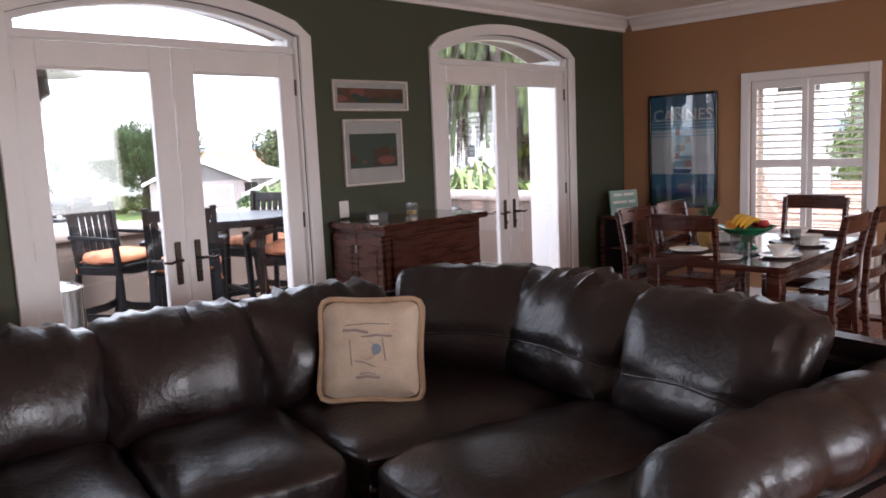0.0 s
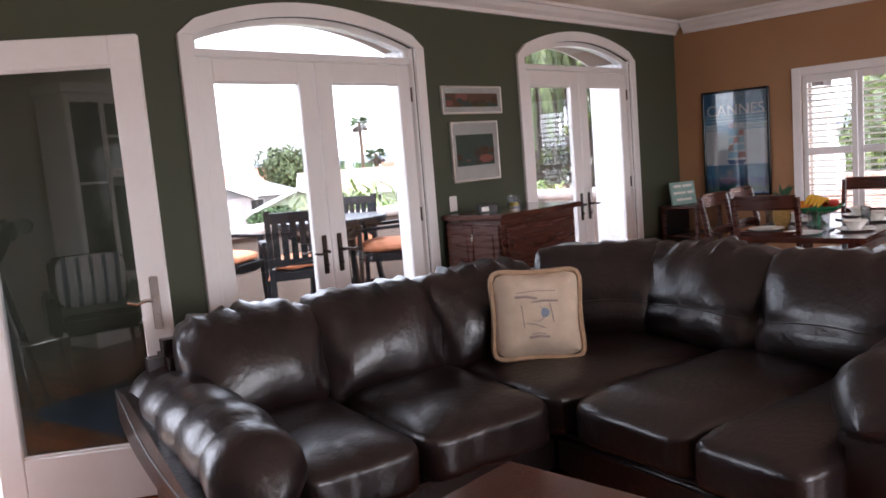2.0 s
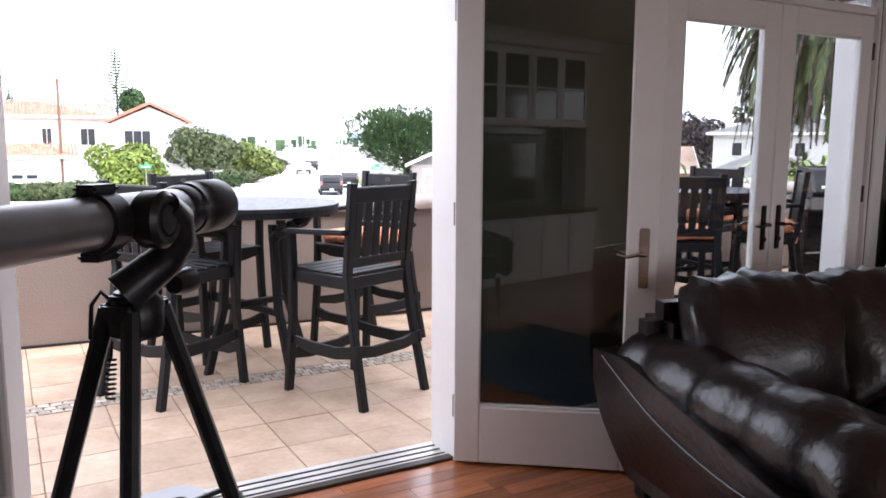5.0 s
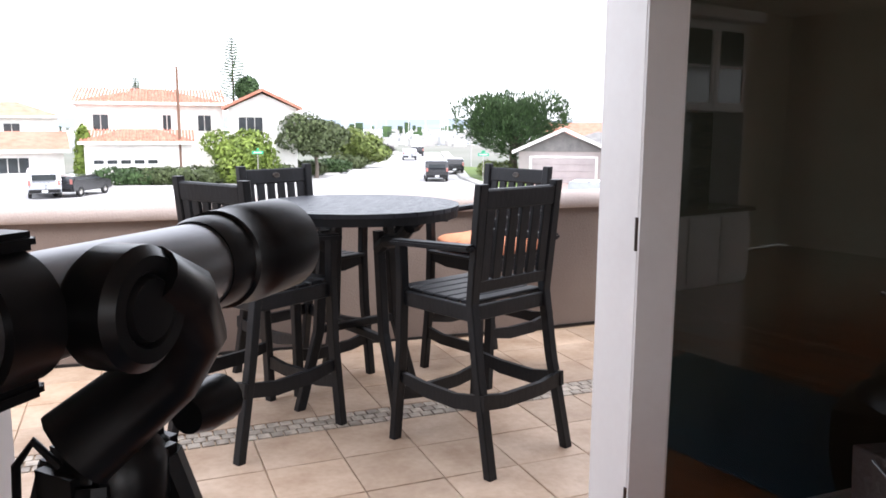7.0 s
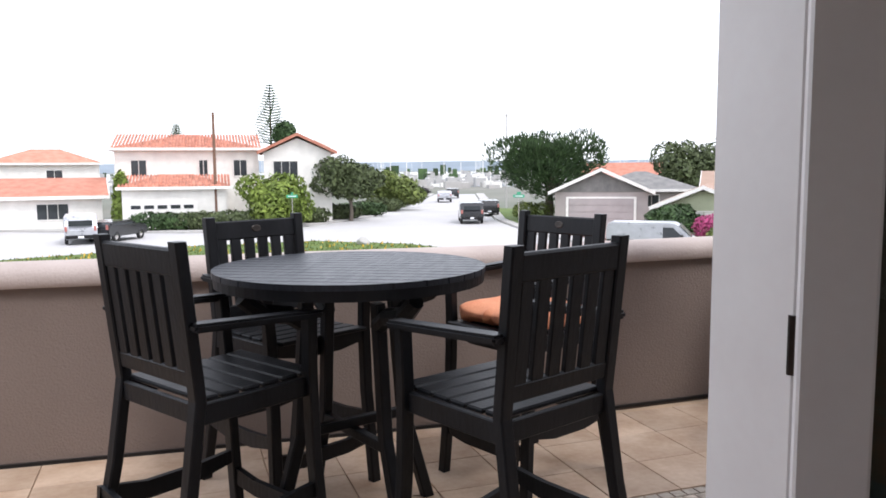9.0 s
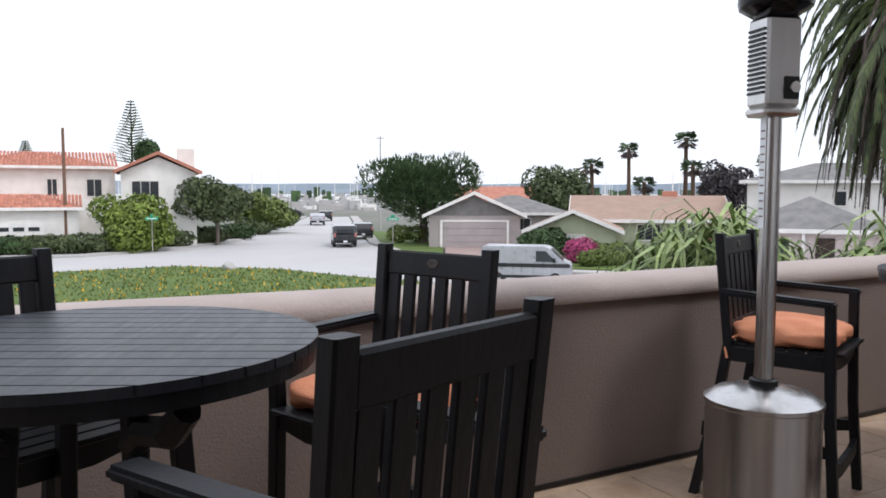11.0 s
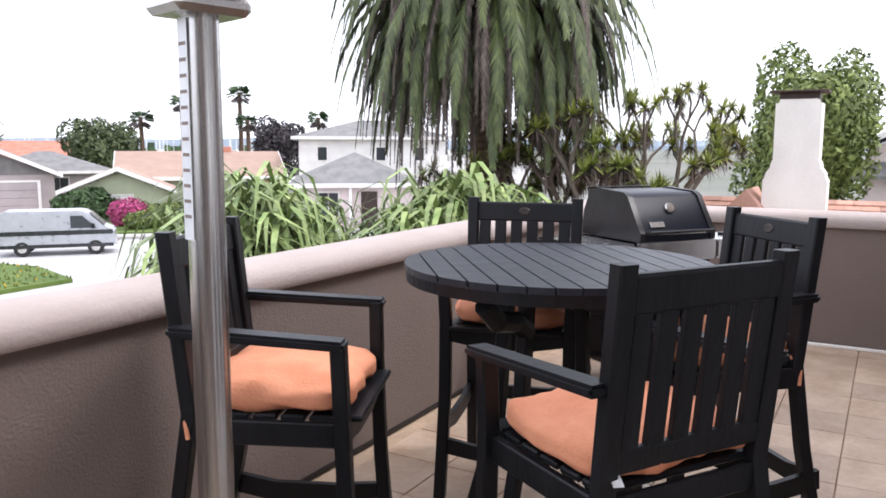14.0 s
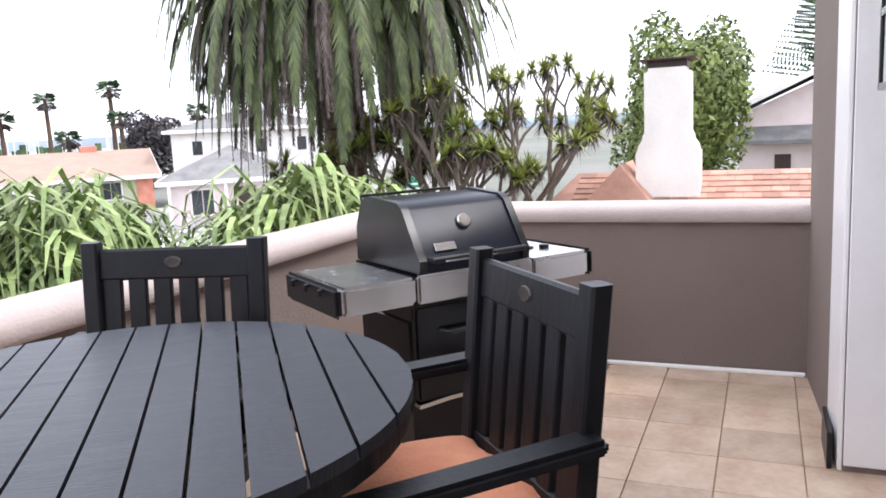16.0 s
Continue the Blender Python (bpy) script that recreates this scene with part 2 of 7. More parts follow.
PINKLEAF = island_var(mat("magenta_blossom", (0.35, 0.04, 0.14), 0.7, color2=(0.5, 0.08, 0.22), scale=1, bscale=5), 0.6, 1.4)
SPIKE = island_var(mat("dragon_tree_leaf", (0.14, 0.19, 0.04), 0.5, color2=(0.34, 0.35, 0.08), scale=1, bscale=5), 0.6, 1.5)
FROSTED = mat("frosted_lantern_glass", (0.50, 0.52, 0.52), 0.5, scale=10)
STREETGREEN = mat("street_sign_green", (0.02, 0.30, 0.16), 0.4, scale=5)
POLEWOOD = mat("brown_timber_pole", (0.16, 0.09, 0.06), 0.9, scale=5)

GLASS = bpy.data.materials.new("clear_glass")
GLASS.use_nodes = True
gb = GLASS.node_tree.nodes
gb.remove(gb["Principled BSDF"])
gg, gt, gf, gm = gb.new("ShaderNodeBsdfGlossy"), gb.new("ShaderNodeBsdfTransparent"), gb.new("ShaderNodeLayerWeight"), gb.new("ShaderNodeMixShader")
gg.inputs["Roughness"].default_value = 0.01
gt.inputs[0].default_value = (0.80, 0.82, 0.83, 1)
gf.inputs[0].default_value = 0.5
gp, ga = gb.new("ShaderNodeMath"), gb.new("ShaderNodeMath")
gp.operation, ga.operation = "POWER", "MULTIPLY_ADD"
gp.inputs[1].default_value, ga.inputs[1].default_value, ga.inputs[2].default_value = 5.0, 0.9, 0.085
gl = GLASS.node_tree.links
gl.new(gf.outputs["Facing"], gp.inputs[0]), gl.new(gp.outputs[0], ga.inputs[0]), gl.new(ga.outputs[0], gm.inputs[0]), gl.new(gt.outputs[0], gm.inputs[1]), gl.new(gg.outputs[0], gm.inputs[2])
gl.new(gm.outputs[0], gb["Material Output"].inputs[0])


# mesh helpers
def part(name, bm, material, parent=None, label="", smooth=False):
    """Links a bmesh, or a mesh, as one mesh object under a thing or part."""
    if isinstance(bm, bmesh.types.BMesh):
        me = bpy.data.meshes.new(name)
        bm.to_mesh(me)
        bm.free()
    else:
        me = bm
    if material and not me.materials:
        me.materials.append(material)
    if smooth:
        me.shade_smooth()
        me.set_sharp_from_angle(angle=radians(42))
    ob = new(name, me)
    ob.parent = parent
    if label:
        ob["label"] = label
    return ob


def thing(name, label, category, m=None, group="", kind=""):
    e = new(name)
    e.empty_display_size = 0.2
    if m is not None:
        e.matrix_basis = m
    return tagged(e, label, category, group, kind)


def box(x0, x1, y0, y1, z0, z1, bevel=0.0, bm=None, seg=1, m=None):
    """A box, with its edges rounded, alone or added to bm."""
    b = bmesh.new()
    bmesh.ops.create_cube(b, size=1, matrix=Matrix.Translation(((x0 + x1) / 2, (y0 + y1) / 2, (z0 + z1) / 2)) @ Matrix.Diagonal((abs(x1 - x0), abs(y1 - y0), abs(z1 - z0), 1)))
    if bevel:
        bmesh.ops.bevel(b, geom=b.edges[:], offset=bevel, segments=seg, affect="EDGES", clamp_overlap=True)
    if m is not None:
        bmesh.ops.transform(b, matrix=m, verts=b.verts[:])
    if bm is None:
        return b
    return join(bm, b)


def join(bm, b):
    me = bpy.data.meshes.new("join")
    b.to_mesh(me)
    b.free()
    bm.from_mesh(me)
    bpy.data.meshes.remove(me)
    return bm


def tube(points, radii, sides=10, bm=None, caps=True, squash=None):
    """A round bar along points."""
    own = bm is None
    bm = bmesh.new() if own else bm
    pts = [Vector(p) for p in points]
    if not hasattr(radii, "__len__"):
        radii = [radii] * len(pts)
    rings, ref = [], None
    for i, p in enumerate(pts):
        d = (pts[min(i + 1, len(pts) - 1)] - pts[max(i - 1, 0)]).normalized()
        if ref is None:
            ref = Vector((0, 0, 1)) if abs(d.z) < 0.9 else Vector((1, 0, 0))
        a = d.cross(ref)
        a = a.normalized() if a.length > 1e-5 else d.orthogonal().normalized()
        b = a.cross(d).normalized()
        ref = b
        rings.append([bm.verts.new(p + (a * math.cos(2 * math.pi * k / sides) + b * math.sin(2 * math.pi * k / sides) * (squash or 1)) * radii[i]) for k in range(sides)])
    for r0, r1 in zip(rings, rings[1:]):
        for k in range(sides):
            bm.faces.new((r0[k], r0[(k + 1) % sides], r1[(k + 1) % sides], r1[k]))
    if caps:
        bm.faces.new(rings[0][::-1])
        bm.faces.new(rings[-1])
    if own:
        bmesh.ops.recalc_face_normals(bm, faces=bm.faces[:])
    return bm


def post(points, w, d, turn=0.0, cut=0.25):
    """One squared bar with cut corners through points, its section level."""
    c = min(w, d) * cut
    sec = [(w, d - c), (w - c, d), (-w + c, d), (-w, d - c), (-w, -d + c), (-w + c, -d), (w - c, -d), (w, -d + c)]
    ct, st = math.cos(turn), math.sin(turn)
    bm = bmesh.new()
    rings = [[bm.verts.new((p[0] + u * ct - v * st, p[1] + u * st + v * ct, p[2])) for u, v in sec] for p in points]
    for a, b in zip(rings, rings[1:]):
        for k in range(8):
            bm.faces.new((a[k], a[(k + 1) % 8], b[(k + 1) % 8], b[k]))
    bm.faces.new(rings[0][::-1])
    bm.faces.new(rings[-1])
    bmesh.ops.recalc_face_normals(bm, faces=bm.faces[:])
    return bm


def lathe(profile, sides=32, centre=(0, 0, 0), bm=None):
    """A turned body from (radius, height) pairs."""
    own = bm is None
    bm = bmesh.new() if own else bm
    c = Vector(centre)
    rings = []
    for r, z in profile:
        if r < 1e-5:
            rings.append([bm.verts.new(c + Vector((0, 0, z)))])
        else:
            rings.append([bm.verts.new(c + Vector((r * math.cos(2 * math.pi * k / sides), r * math.sin(2 * math.pi * k / sides), z))) for k in range(sides)])
    for a, b in zip(rings, rings[1:]):
        for k in range(sides):
            k2 = (k + 1) % sides
            if len(a) == 1 and len(b) == 1:
                continue
            if len(a) == 1:
                bm.faces.new((a[0], b[k2], b[k]))
            elif len(b) == 1:
                bm.faces.new((a[k], a[k2], b[0]))
            else:
                bm.faces.new((a[k], a[k2], b[k2], b[k]))
    if own:
        bmesh.ops.recalc_face_normals(bm, faces=bm.faces[:])
    return bm


def prism(outline, y0, y1, bm=None, axis="y"):
    """A plate: an outline of (x, z) pairs pushed from y0 to y1 (or along x or z)."""
    own = bm is None
    bm = bmesh.new() if own else bm

    def at3(u, v, w):
        return {"y": (u, w, v), "x": (w, u, v), "z": (u, v, w)}[axis]
    a = [bm.verts.new(at3(u, v, y0)) for u, v in outline]
    b = [bm.verts.new(at3(u, v, y1)) for u, v in outline]
    n = len(outline)
    bm.faces.new(a)
    bm.faces.new(b[::-1])
    for i in range(n):
        bm.faces.new((a[i], b[i], b[(i + 1) % n], a[(i + 1) % n]))
    if own:
        bmesh.ops.recalc_face_normals(bm, faces=bm.faces[:])
    return bm


def cushion(lx, ly, h, power=4.0, n=14, puff=0.0, wrinkle=0.0, seed=0, freq=6.0, pinch=0.6):
    """A soft pad about the origin: full in the middle, drawn in at the edges, with folds."""
    bm = bmesh.new()
    bmesh.ops.create_cube(bm, size=2)
    bmesh.ops.subdivide_edges(bm, edges=bm.edges[:], cuts=n, use_grid_fill=True)
    for v in bm.verts:
        x, y, z = v.co
        s = (abs(x) ** power + abs(y) ** power + abs(z) ** power) ** (1 / power)
        p = v.co / s
        fat = 1 - pinch * (max(abs(p.x), abs(p.y)) ** 5) + puff * (1 - p.x * p.x) * (1 - p.y * p.y)
        q = Vector((p.x * lx / 2, p.y * ly / 2, p.z * h / 2 * fat))
        if wrinkle:
            w = noise.noise(Vector((q.x * freq + seed, q.y * freq * 0.7, q.z * 3 + seed * 2.3)))
            edge = max(abs(p.x), abs(p.y)) ** 3
            w2 = noise.noise(Vector((q.x * freq * 4, q.y * freq * 1.2 + seed, q.z * 4)))
            q += p * wrinkle * (w * 0.6 + w2 * edge)
        v.co = q
    return bm


def moved(bm, m):
    bmesh.ops.transform(bm, matrix=m, verts=bm.verts[:])
    return bm


def quads(name, verts, faces, material, parent=None, label=""):
    me = bpy.data.meshes.new(name)
    me.from_pydata(verts, [], faces)
    me.materials.append(material)
    ob = new(name, me)
    ob.parent = parent
    if label:
        ob["label"] = label
    return ob


def text_mesh(body, size, depth=0.002):
    """Raised lettering as a mesh in its own plane."""
    cu = bpy.data.curves.new("letters", "FONT")
    cu.body, cu.size, cu.extrude, cu.align_x, cu.align_y = body, size, depth, "CENTER", "CENTER"
    tmp = new("letters", cu)
    me = bpy.data.meshes.new_from_object(tmp.evaluated_get(bpy.context.evaluated_depsgraph_get()))
    bpy.data.objects.remove(tmp)
    return me


# the building
H, WALL_OUT = 2.70, 0.21


def flare(x):
    """How far the outer face of the wall stands out at x: more beyond the second door."""
    return 0.02 * max(0.0, x) + 0.044 * max(0.0, x - 3.6)


DECK = -0.03
OPENINGS = {"a": (-1.67, 0.06), "b": (1.265, 2.975), "c": (4.245, 5.955)}
SPRING, APEX = 2.27, 2.42


def arch(x0, x1, spring, apex, n=16):
    """Points of a flat arch from x0 to x1."""
    c, h, s = (x0 + x1) / 2, (x1 - x0) / 2, apex - spring
    r = (h * h + s * s) / (2 * s)
    return [(c + r * math.sin(a), apex - r + r * math.cos(a)) for a in [(-1 + 2 * i / n) * math.asin(h / r) for i in range(n + 1)]]


def holed_wall(y0, y1, x0, x1, z0, z1, material, name):
    """A wall plate with the three arched doorways through it."""
    bm = bmesh.new()
    xs = x0
    for a, b in OPENINGS.values():
        prism([(xs, z0), (a, z0), (a, z1), (xs, z1)], y0, y1, bm)
        pts = arch(a, b, SPRING, APEX)
        for p, q in zip(pts, pts[1:]):
            prism([p, q, (q[0], z1), (p[0], z1)], y0, y1, bm)
        xs = b
    prism([(xs, z0), (x1, z0), (x1, z1), (xs, z1)], y0, y1, bm)
    bmesh.ops.recalc_face_normals(bm, faces=bm.faces[:])
    return tagged(part(name, bm, material), "", "", kind="structure")


def structure(name, bm, material, label="", smooth=False):
    return tagged(part(name, bm, material, None, label, smooth), kind="structure")


holed_wall(0.0, 0.13, -3.6, 6.93, 0.0, H, GREEN, "wall_north")["label"] = "dark green painted wall with three arched french doorways"


def skew(me):
    """The outer face runs off square with the inner one by about two degrees."""
    for v in me.vertices:
        if v.co.y > WALL_OUT - 0.001:
            v.co.y += flare(v.co.x)


outside = holed_wall(0.13, WALL_OUT, -3.6, 7.22, -0.04, 3.3, STUCCO, "wall_outside")
skew(outside.data)
outside["label"] = "taupe stucco outer wall facing the terrace"
# tan wall with the shuttered window
WX, WY0, WY1, WZ0, WZ1 = 6.93, -2.26, -1.29, 0.60, 1.98
bm = box(WX, WX + 0.2, -7.2, WY0, 0, H)
box(WX, WX + 0.2, WY1, 0.13, 0, H, bm=bm)
box(WX, WX + 0.2, WY0, WY1, 0, WZ0, bm=bm)
box(WX, WX + 0.2, WY0, WY1, WZ1, H, bm=bm)
structure("wall_east", bm, TAN, "warm tan painted wall with a shuttered window")
# unseen back wall; its two openings are assumed, to hold the fill lamps
bm = box(-3.6, 7.13, -7.4, -7.2, 0, 0.8)
box(-3.6, 7.13, -7.4, -7.2, 2.2, H, bm=bm)
for a, b in ((-3.6, -0.6), (1.4, 3.0), (5.0, 7.13)):
    box(a, b, -7.4, -7.2, 0.8, 2.2, bm=bm)
structure("wall_south", bm, CREAM, "plain pale unseen wall with two assumed openings for fill lamps")
structure("wall_west", box(-3.8, -3.6, -7.4, 0.27, 0, H), CREAM, "plain pale side wall of the living room")
structure("ceiling", box(-3.8, 7.13, -7.4, 0.13, H, H + 0.12), CREAM, "smooth cream ceiling")
structure("roof_eave", box(-3.9, 7.3, -7.5, 0.27, 3.3, 3.42), HOUSEWHITE, "plain flat roof edge over the house")
bm = box(7.13, 7.22, -7.4, WY0, -0.04, 3.3)
box(7.13, 7.22, WY1, 0.13, -0.04, 3.3, bm=bm)
box(7.13, 7.22, WY0, WY1, -0.04, WZ0, bm=bm)
box(7.13, 7.22, WY0, WY1, WZ1, 3.3, bm=bm)
structure("wall_outside_east", bm, STUCCO, "taupe stucco end wall of the house")


def crown(name, pts_fn):
    prof = [(0, 0), (0.03, 0), (0.035, 0.03), (0.07, 0.06), (0.10, 0.10), (0.12, 0.105), (0.12, 0.13), (0, 0.13)]
    return structure(name, pts_fn(prof), WHITE, "white moulded crown trim along the ceiling")


crown("trim_north", lambda p: prism([(-0.001 - u, H - 0.13 + v) for u, v in p], -3.6, 6.93, axis="x"))
crown("trim_east", lambda p: prism([(6.929 - u, H - 0.131 + v) for u, v in p], -7.2, -0.121, axis="y"))
skirt = bmesh.new()
for a, b in ((-3.6, -1.76), (0.13, 1.17), (3.07, 4.15), (6.05, 6.93)):
    box(a, b, -0.018, -0.001, 0.0, 0.13, 0.004, skirt)
structure("baseboard", skirt, WHITE, "white painted baseboard")
structure("baseboard", box(6.91, 6.928, -7.2, -0.02, 0.0, 0.13, 0.004), WHITE, "white painted baseboard")

floor_base = structure("floor", box(-3.6, 6.93, -7.2, 0.0, -0.12, -0.012), GROUT, "polished red-brown hardwood strip floor")
structure("threshold", box(-1.66, 0.05, 0.0, 0.05, -0.045, 0.012, 0.004), BRASS, "low dark metal door threshold")
structure("threshold_sill", box(-1.66, 0.05, 0.051, WALL_OUT + 0.02, -0.045, 0.004, 0.004), SILVER, "pale grooved aluminium sill outside the door")
for k in range(3):
    structure("threshold_groove", box(-1.65, 0.04, 0.075 + k * 0.05, 0.085 + k * 0.05, 0.0042, 0.007), BLACKPLASTIC)


def french_doors(key, x0, x1, leaf_angles):
    """A pair of glazed leaves in an arched frame, with casings on both faces of the wall."""
    root = thing("door_" + key, "white glazed double french door under an arched transom window" if key != "1" else "white french door standing open onto the terrace under an arched transom", "french door", pose(0, 0, 0), kind="structure")
    c = (x0 + x1) / 2
    # casing, inside and out
    for y0, y1, w, nm in ((-0.028, -0.001, 0.09, "casing"), (WALL_OUT + 0.002, WALL_OUT + 0.022, 0.10, "outer_casing")):
        bm = bmesh.new()
        box(x0 - w, x0 - 0.001, y0, y1, 0.0 if y0 < 0 else DECK, SPRING, 0.004, bm)
        far = x1 + (0.30 if key == "3" and y0 > 0 else w)
        box(x1 + 0.001, far, y0, y1, 0.0 if y0 < 0 else DECK, SPRING, 0.004, bm)
        inn, out = arch(x0, x1, SPRING, APEX), arch(x0 - w, x1 + w, SPRING + 0.045, APEX + 0.08)
        inn[0], inn[-1] = (x0, SPRING), (x1, SPRING)
        out[0], out[-1] = (x0 - w, SPRING), (x1 + w, SPRING)
        out = [(a, max(b, SPRING)) for a, b in out]
        for i in range(len(inn) - 1):
            a, b, d, e = inn[i], inn[i + 1], out[i + 1], out[i]
            prism([a, b, d, e] if i else [a, b, d, (e[0], SPRING)], y0, y1, bm)
        bmesh.ops.recalc_face_normals(bm, faces=bm.faces[:])
        skew(part(nm, bm, WHITE, root).data)
    # jambs and transom frame
    bm = bmesh.new()
    box(x0, x0 + 0.018, 0.0, WALL_OUT + flare(x0), 0.0, SPRING, 0.003, bm)
    box(x1 - 0.018, x1, 0.0, WALL_OUT + flare(x1), 0.0, SPRING, 0.003, bm)
    box(x0 + 0.018, x1 - 0.018, 0.02, WALL_OUT - 0.02, 2.16, 2.205, 0.004, bm)
    box(x0 + 0.018, x0 + 0.05, 0.04, 0.10, 2.205, SPRING, 0.003, bm)
    box(x1 - 0.05, x1 - 0.018, 0.04, 0.10, 2.205, SPRING, 0.003, bm)
    top, low = arch(x0, x1, SPRING, APEX - 0.001), arch(x0 + 0.02, x1 - 0.02, SPRING - 0.03, APEX - 0.035)
    for i in range(len(top) - 1):
        prism([low[i], low[i + 1], top[i + 1], top[i]], 0.03, 0.12, bm)
    bmesh.ops.recalc_face_normals(bm, faces=bm.faces[:])
    part("frame", bm, WHITE, root)
    low = arch(x0 + 0.02, x1 - 0.02, SPRING - 0.03, APEX - 0.035)
    pane = part("transom_pane", prism([(x0 + 0.02, 2.206)] + [(a, b - 0.002) for a, b in low] + [(x1 - 0.02, 2.206)], 0.07, 0.076), GLASS, root)
    pane.visible_shadow = False
    for side, ang in ((0, leaf_angles[0]), (1, leaf_angles[1])):
        s = 1 if side == 0 else -1
        w = (x1 - x0) / 2 - 0.02
        hinge = pose(x0 + 0.018 if side == 0 else x1 - 0.018, 0.0 if ang else 0.03, 0, 0, 0, ang)
        leaf = new("leaf")
        leaf.parent, leaf.matrix_basis = root, hinge
        bm = bmesh.new()
        y0, y1 = 0.0, 0.045

        def bx(a, b, z0, z1):
            box(*sorted((s * a, s * b)), y0, y1, z0, z1, 0.005, bm)
        bx(0.002, 0.115, 0.012, 2.155)
        bx(w - 0.13, w - 0.002, 0.012, 2.155)
        bx(0.115, w - 0.13, 0.012, 0.265)
        bx(0.115, w - 0.13, 2.025, 2.155)
        for zz in (0.265, 2.013):
            box(*sorted((s * 0.115, s * (w - 0.13))), 0.008, 0.037, zz, zz + 0.012, 0.003, bm)
        part("stiles_and_rails", bm, WHITE, leaf)
        g = part("pane", box(*sorted((s * 0.113, s * (w - 0.128))), 0.019, 0.025, 0.27, 2.02), GLASS, leaf)
        g.visible_shadow = False
        # lever handles on both faces
        for f, yy in ((-1, 0.0), (1, 0.045)):
            bm = bmesh.new()
            cx = s * (w - 0.06)
            box(cx - 0.02, cx + 0.02, *sorted((yy, yy + f * 0.008)), 0.81, 1.06, 0.006, bm, 2)
            tube([(cx, yy, 0.955), (cx, yy + f * 0.05, 0.955)], 0.011, 10, bm)
            tube([(cx, yy + f * 0.05, 0.955), (cx - s * 0.03, yy + f * 0.055, 0.957), (cx - s * 0.07, yy + f * 0.05, 0.945), (cx - s * 0.115, yy + f * 0.048, 0.955)], [0.010, 0.009, 0.008, 0.006], 8, bm)
            tube([(cx, yy + f * 0.006, 0.87), (cx, yy + f * 0.02, 0.87)], 0.014, 10, bm)
            part("handle", bm, CHROME if key == "1" else BRASS, leaf, "satin lever handle on a long backplate", True)
        for z in (0.25, 1.1, 1.95):
            part("hinge", tube([(0, -0.004, z - 0.05), (0, -0.004, z + 0.05)], 0.009, 8), BRASS, leaf, "", True)
    return root


french_doors("1", *OPENINGS["a"], (-118, 142.5))
french_doors("2", *OPENINGS["b"], (0, 0))
french_doors("3", *OPENINGS["c"], (0, 0))
structure("door_plinth", box(5.96, 6.275, 0.474, 0.494, DECK, 0.13, 0.004), BLACKPLASTIC, "dark painted block at the foot of the outer door casing")

# window with plantation shutters on the tan wall
win = thing("window_1", "white framed window with plantation shutters half open on the tan wall", "window", pose(0, 0, 0), kind="structure")
bm = bmesh.new()
box(6.895, 6.928, WY0 - 0.08, WY0, WZ0 - 0.08, WZ1 + 0.08, 0.004, bm)
box(6.895, 6.928, WY1, WY1 + 0.08, WZ0 - 0.08, WZ1 + 0.08, 0.004, bm)
box(6.895, 6.928, WY0, WY1, WZ1, WZ1 + 0.08, 0.004, bm)
box(6.88, 6.928, WY0, WY1, WZ0 - 0.08, WZ0, 0.004, bm)
part("window_frame", bm, WHITE, win)
for k in range(2):
    ya = WY0 + k * (WY1 - WY0) / 2
    yb = ya + (WY1 - WY0) / 2
    sh = new("shutter")
    sh.parent = win
    bm = bmesh.new()
    box(6.935, 6.965, ya + 0.003, ya + 0.05, WZ0, WZ1, 0.003, bm)
    box(6.935, 6.965, yb - 0.05, yb - 0.003, WZ0, WZ1, 0.003, bm)
    for z in (WZ0, WZ1 - 0.07, WZ0 + 0.62):
        box(6.935, 6.965, ya + 0.05, yb - 0.05, z, z + 0.07, 0.003, bm)
    part("shutter_frame", bm, WHITE, sh)
    n = 0
    for i in range(23):
        z = WZ0 + 0.10 + i * 0.0575
        if WZ0 + 0.58 < z < WZ0 + 0.72 or z > WZ1 - 0.09:
            continue
        lo = box(-0.024, 0.024, ya + 0.052, yb - 0.052, -0.004, 0.004, 0.002)
        part("louvre", moved(lo, pose(6.951, 0, z, 0, 12, 0)), WHITE, sh)
g = part("pane", box(7.06, 7.065, WY0, WY1, WZ0, WZ1), GLASS, win)
g.visible_shadow = False

# terrace
structure("terrace", box(-4.2, 7.6, WALL_OUT, 3.45, -0.30, DECK - 0.012), GROUT, "terrace paved with beige stone tiles and a mosaic band")
PARA = [(-4.2, 3.32), (1.2, 2.90), (7.22, 2.95)]


def run_wall(name, inner, outer, z0, z1, material, label):
    bm = bmesh.new()
    n = len(inner)
    for i in range(n - 1):
        prism([inner[i], inner[i + 1], outer[i + 1], outer[i]], z0, z1, bm, axis="z")
    bmesh.ops.recalc_face_normals(bm, faces=bm.faces[:])
    return structure(name, bm, material, label)


inner = PARA + [(7.22, 0.27)]
outer = [(x, y + 0.22) for x, y in PARA[:2]] + [(7.44, 3.17), (7.44, 0.27)]
structure("parapet", prism(inner + outer[::-1], -3.1, 0.86, axis="z"), STUCCO, "low taupe stucco parapet round the terrace")
# rounded cap swept along the wall
prof = [(-0.035, 0.845), (-0.045, 0.86), (-0.045, 0.90), (-0.02, 0.935), (0.05, 0.955), (0.17, 0.955), (0.24, 0.935), (0.265, 0.90), (0.265, 0.86), (0.255, 0.845)]


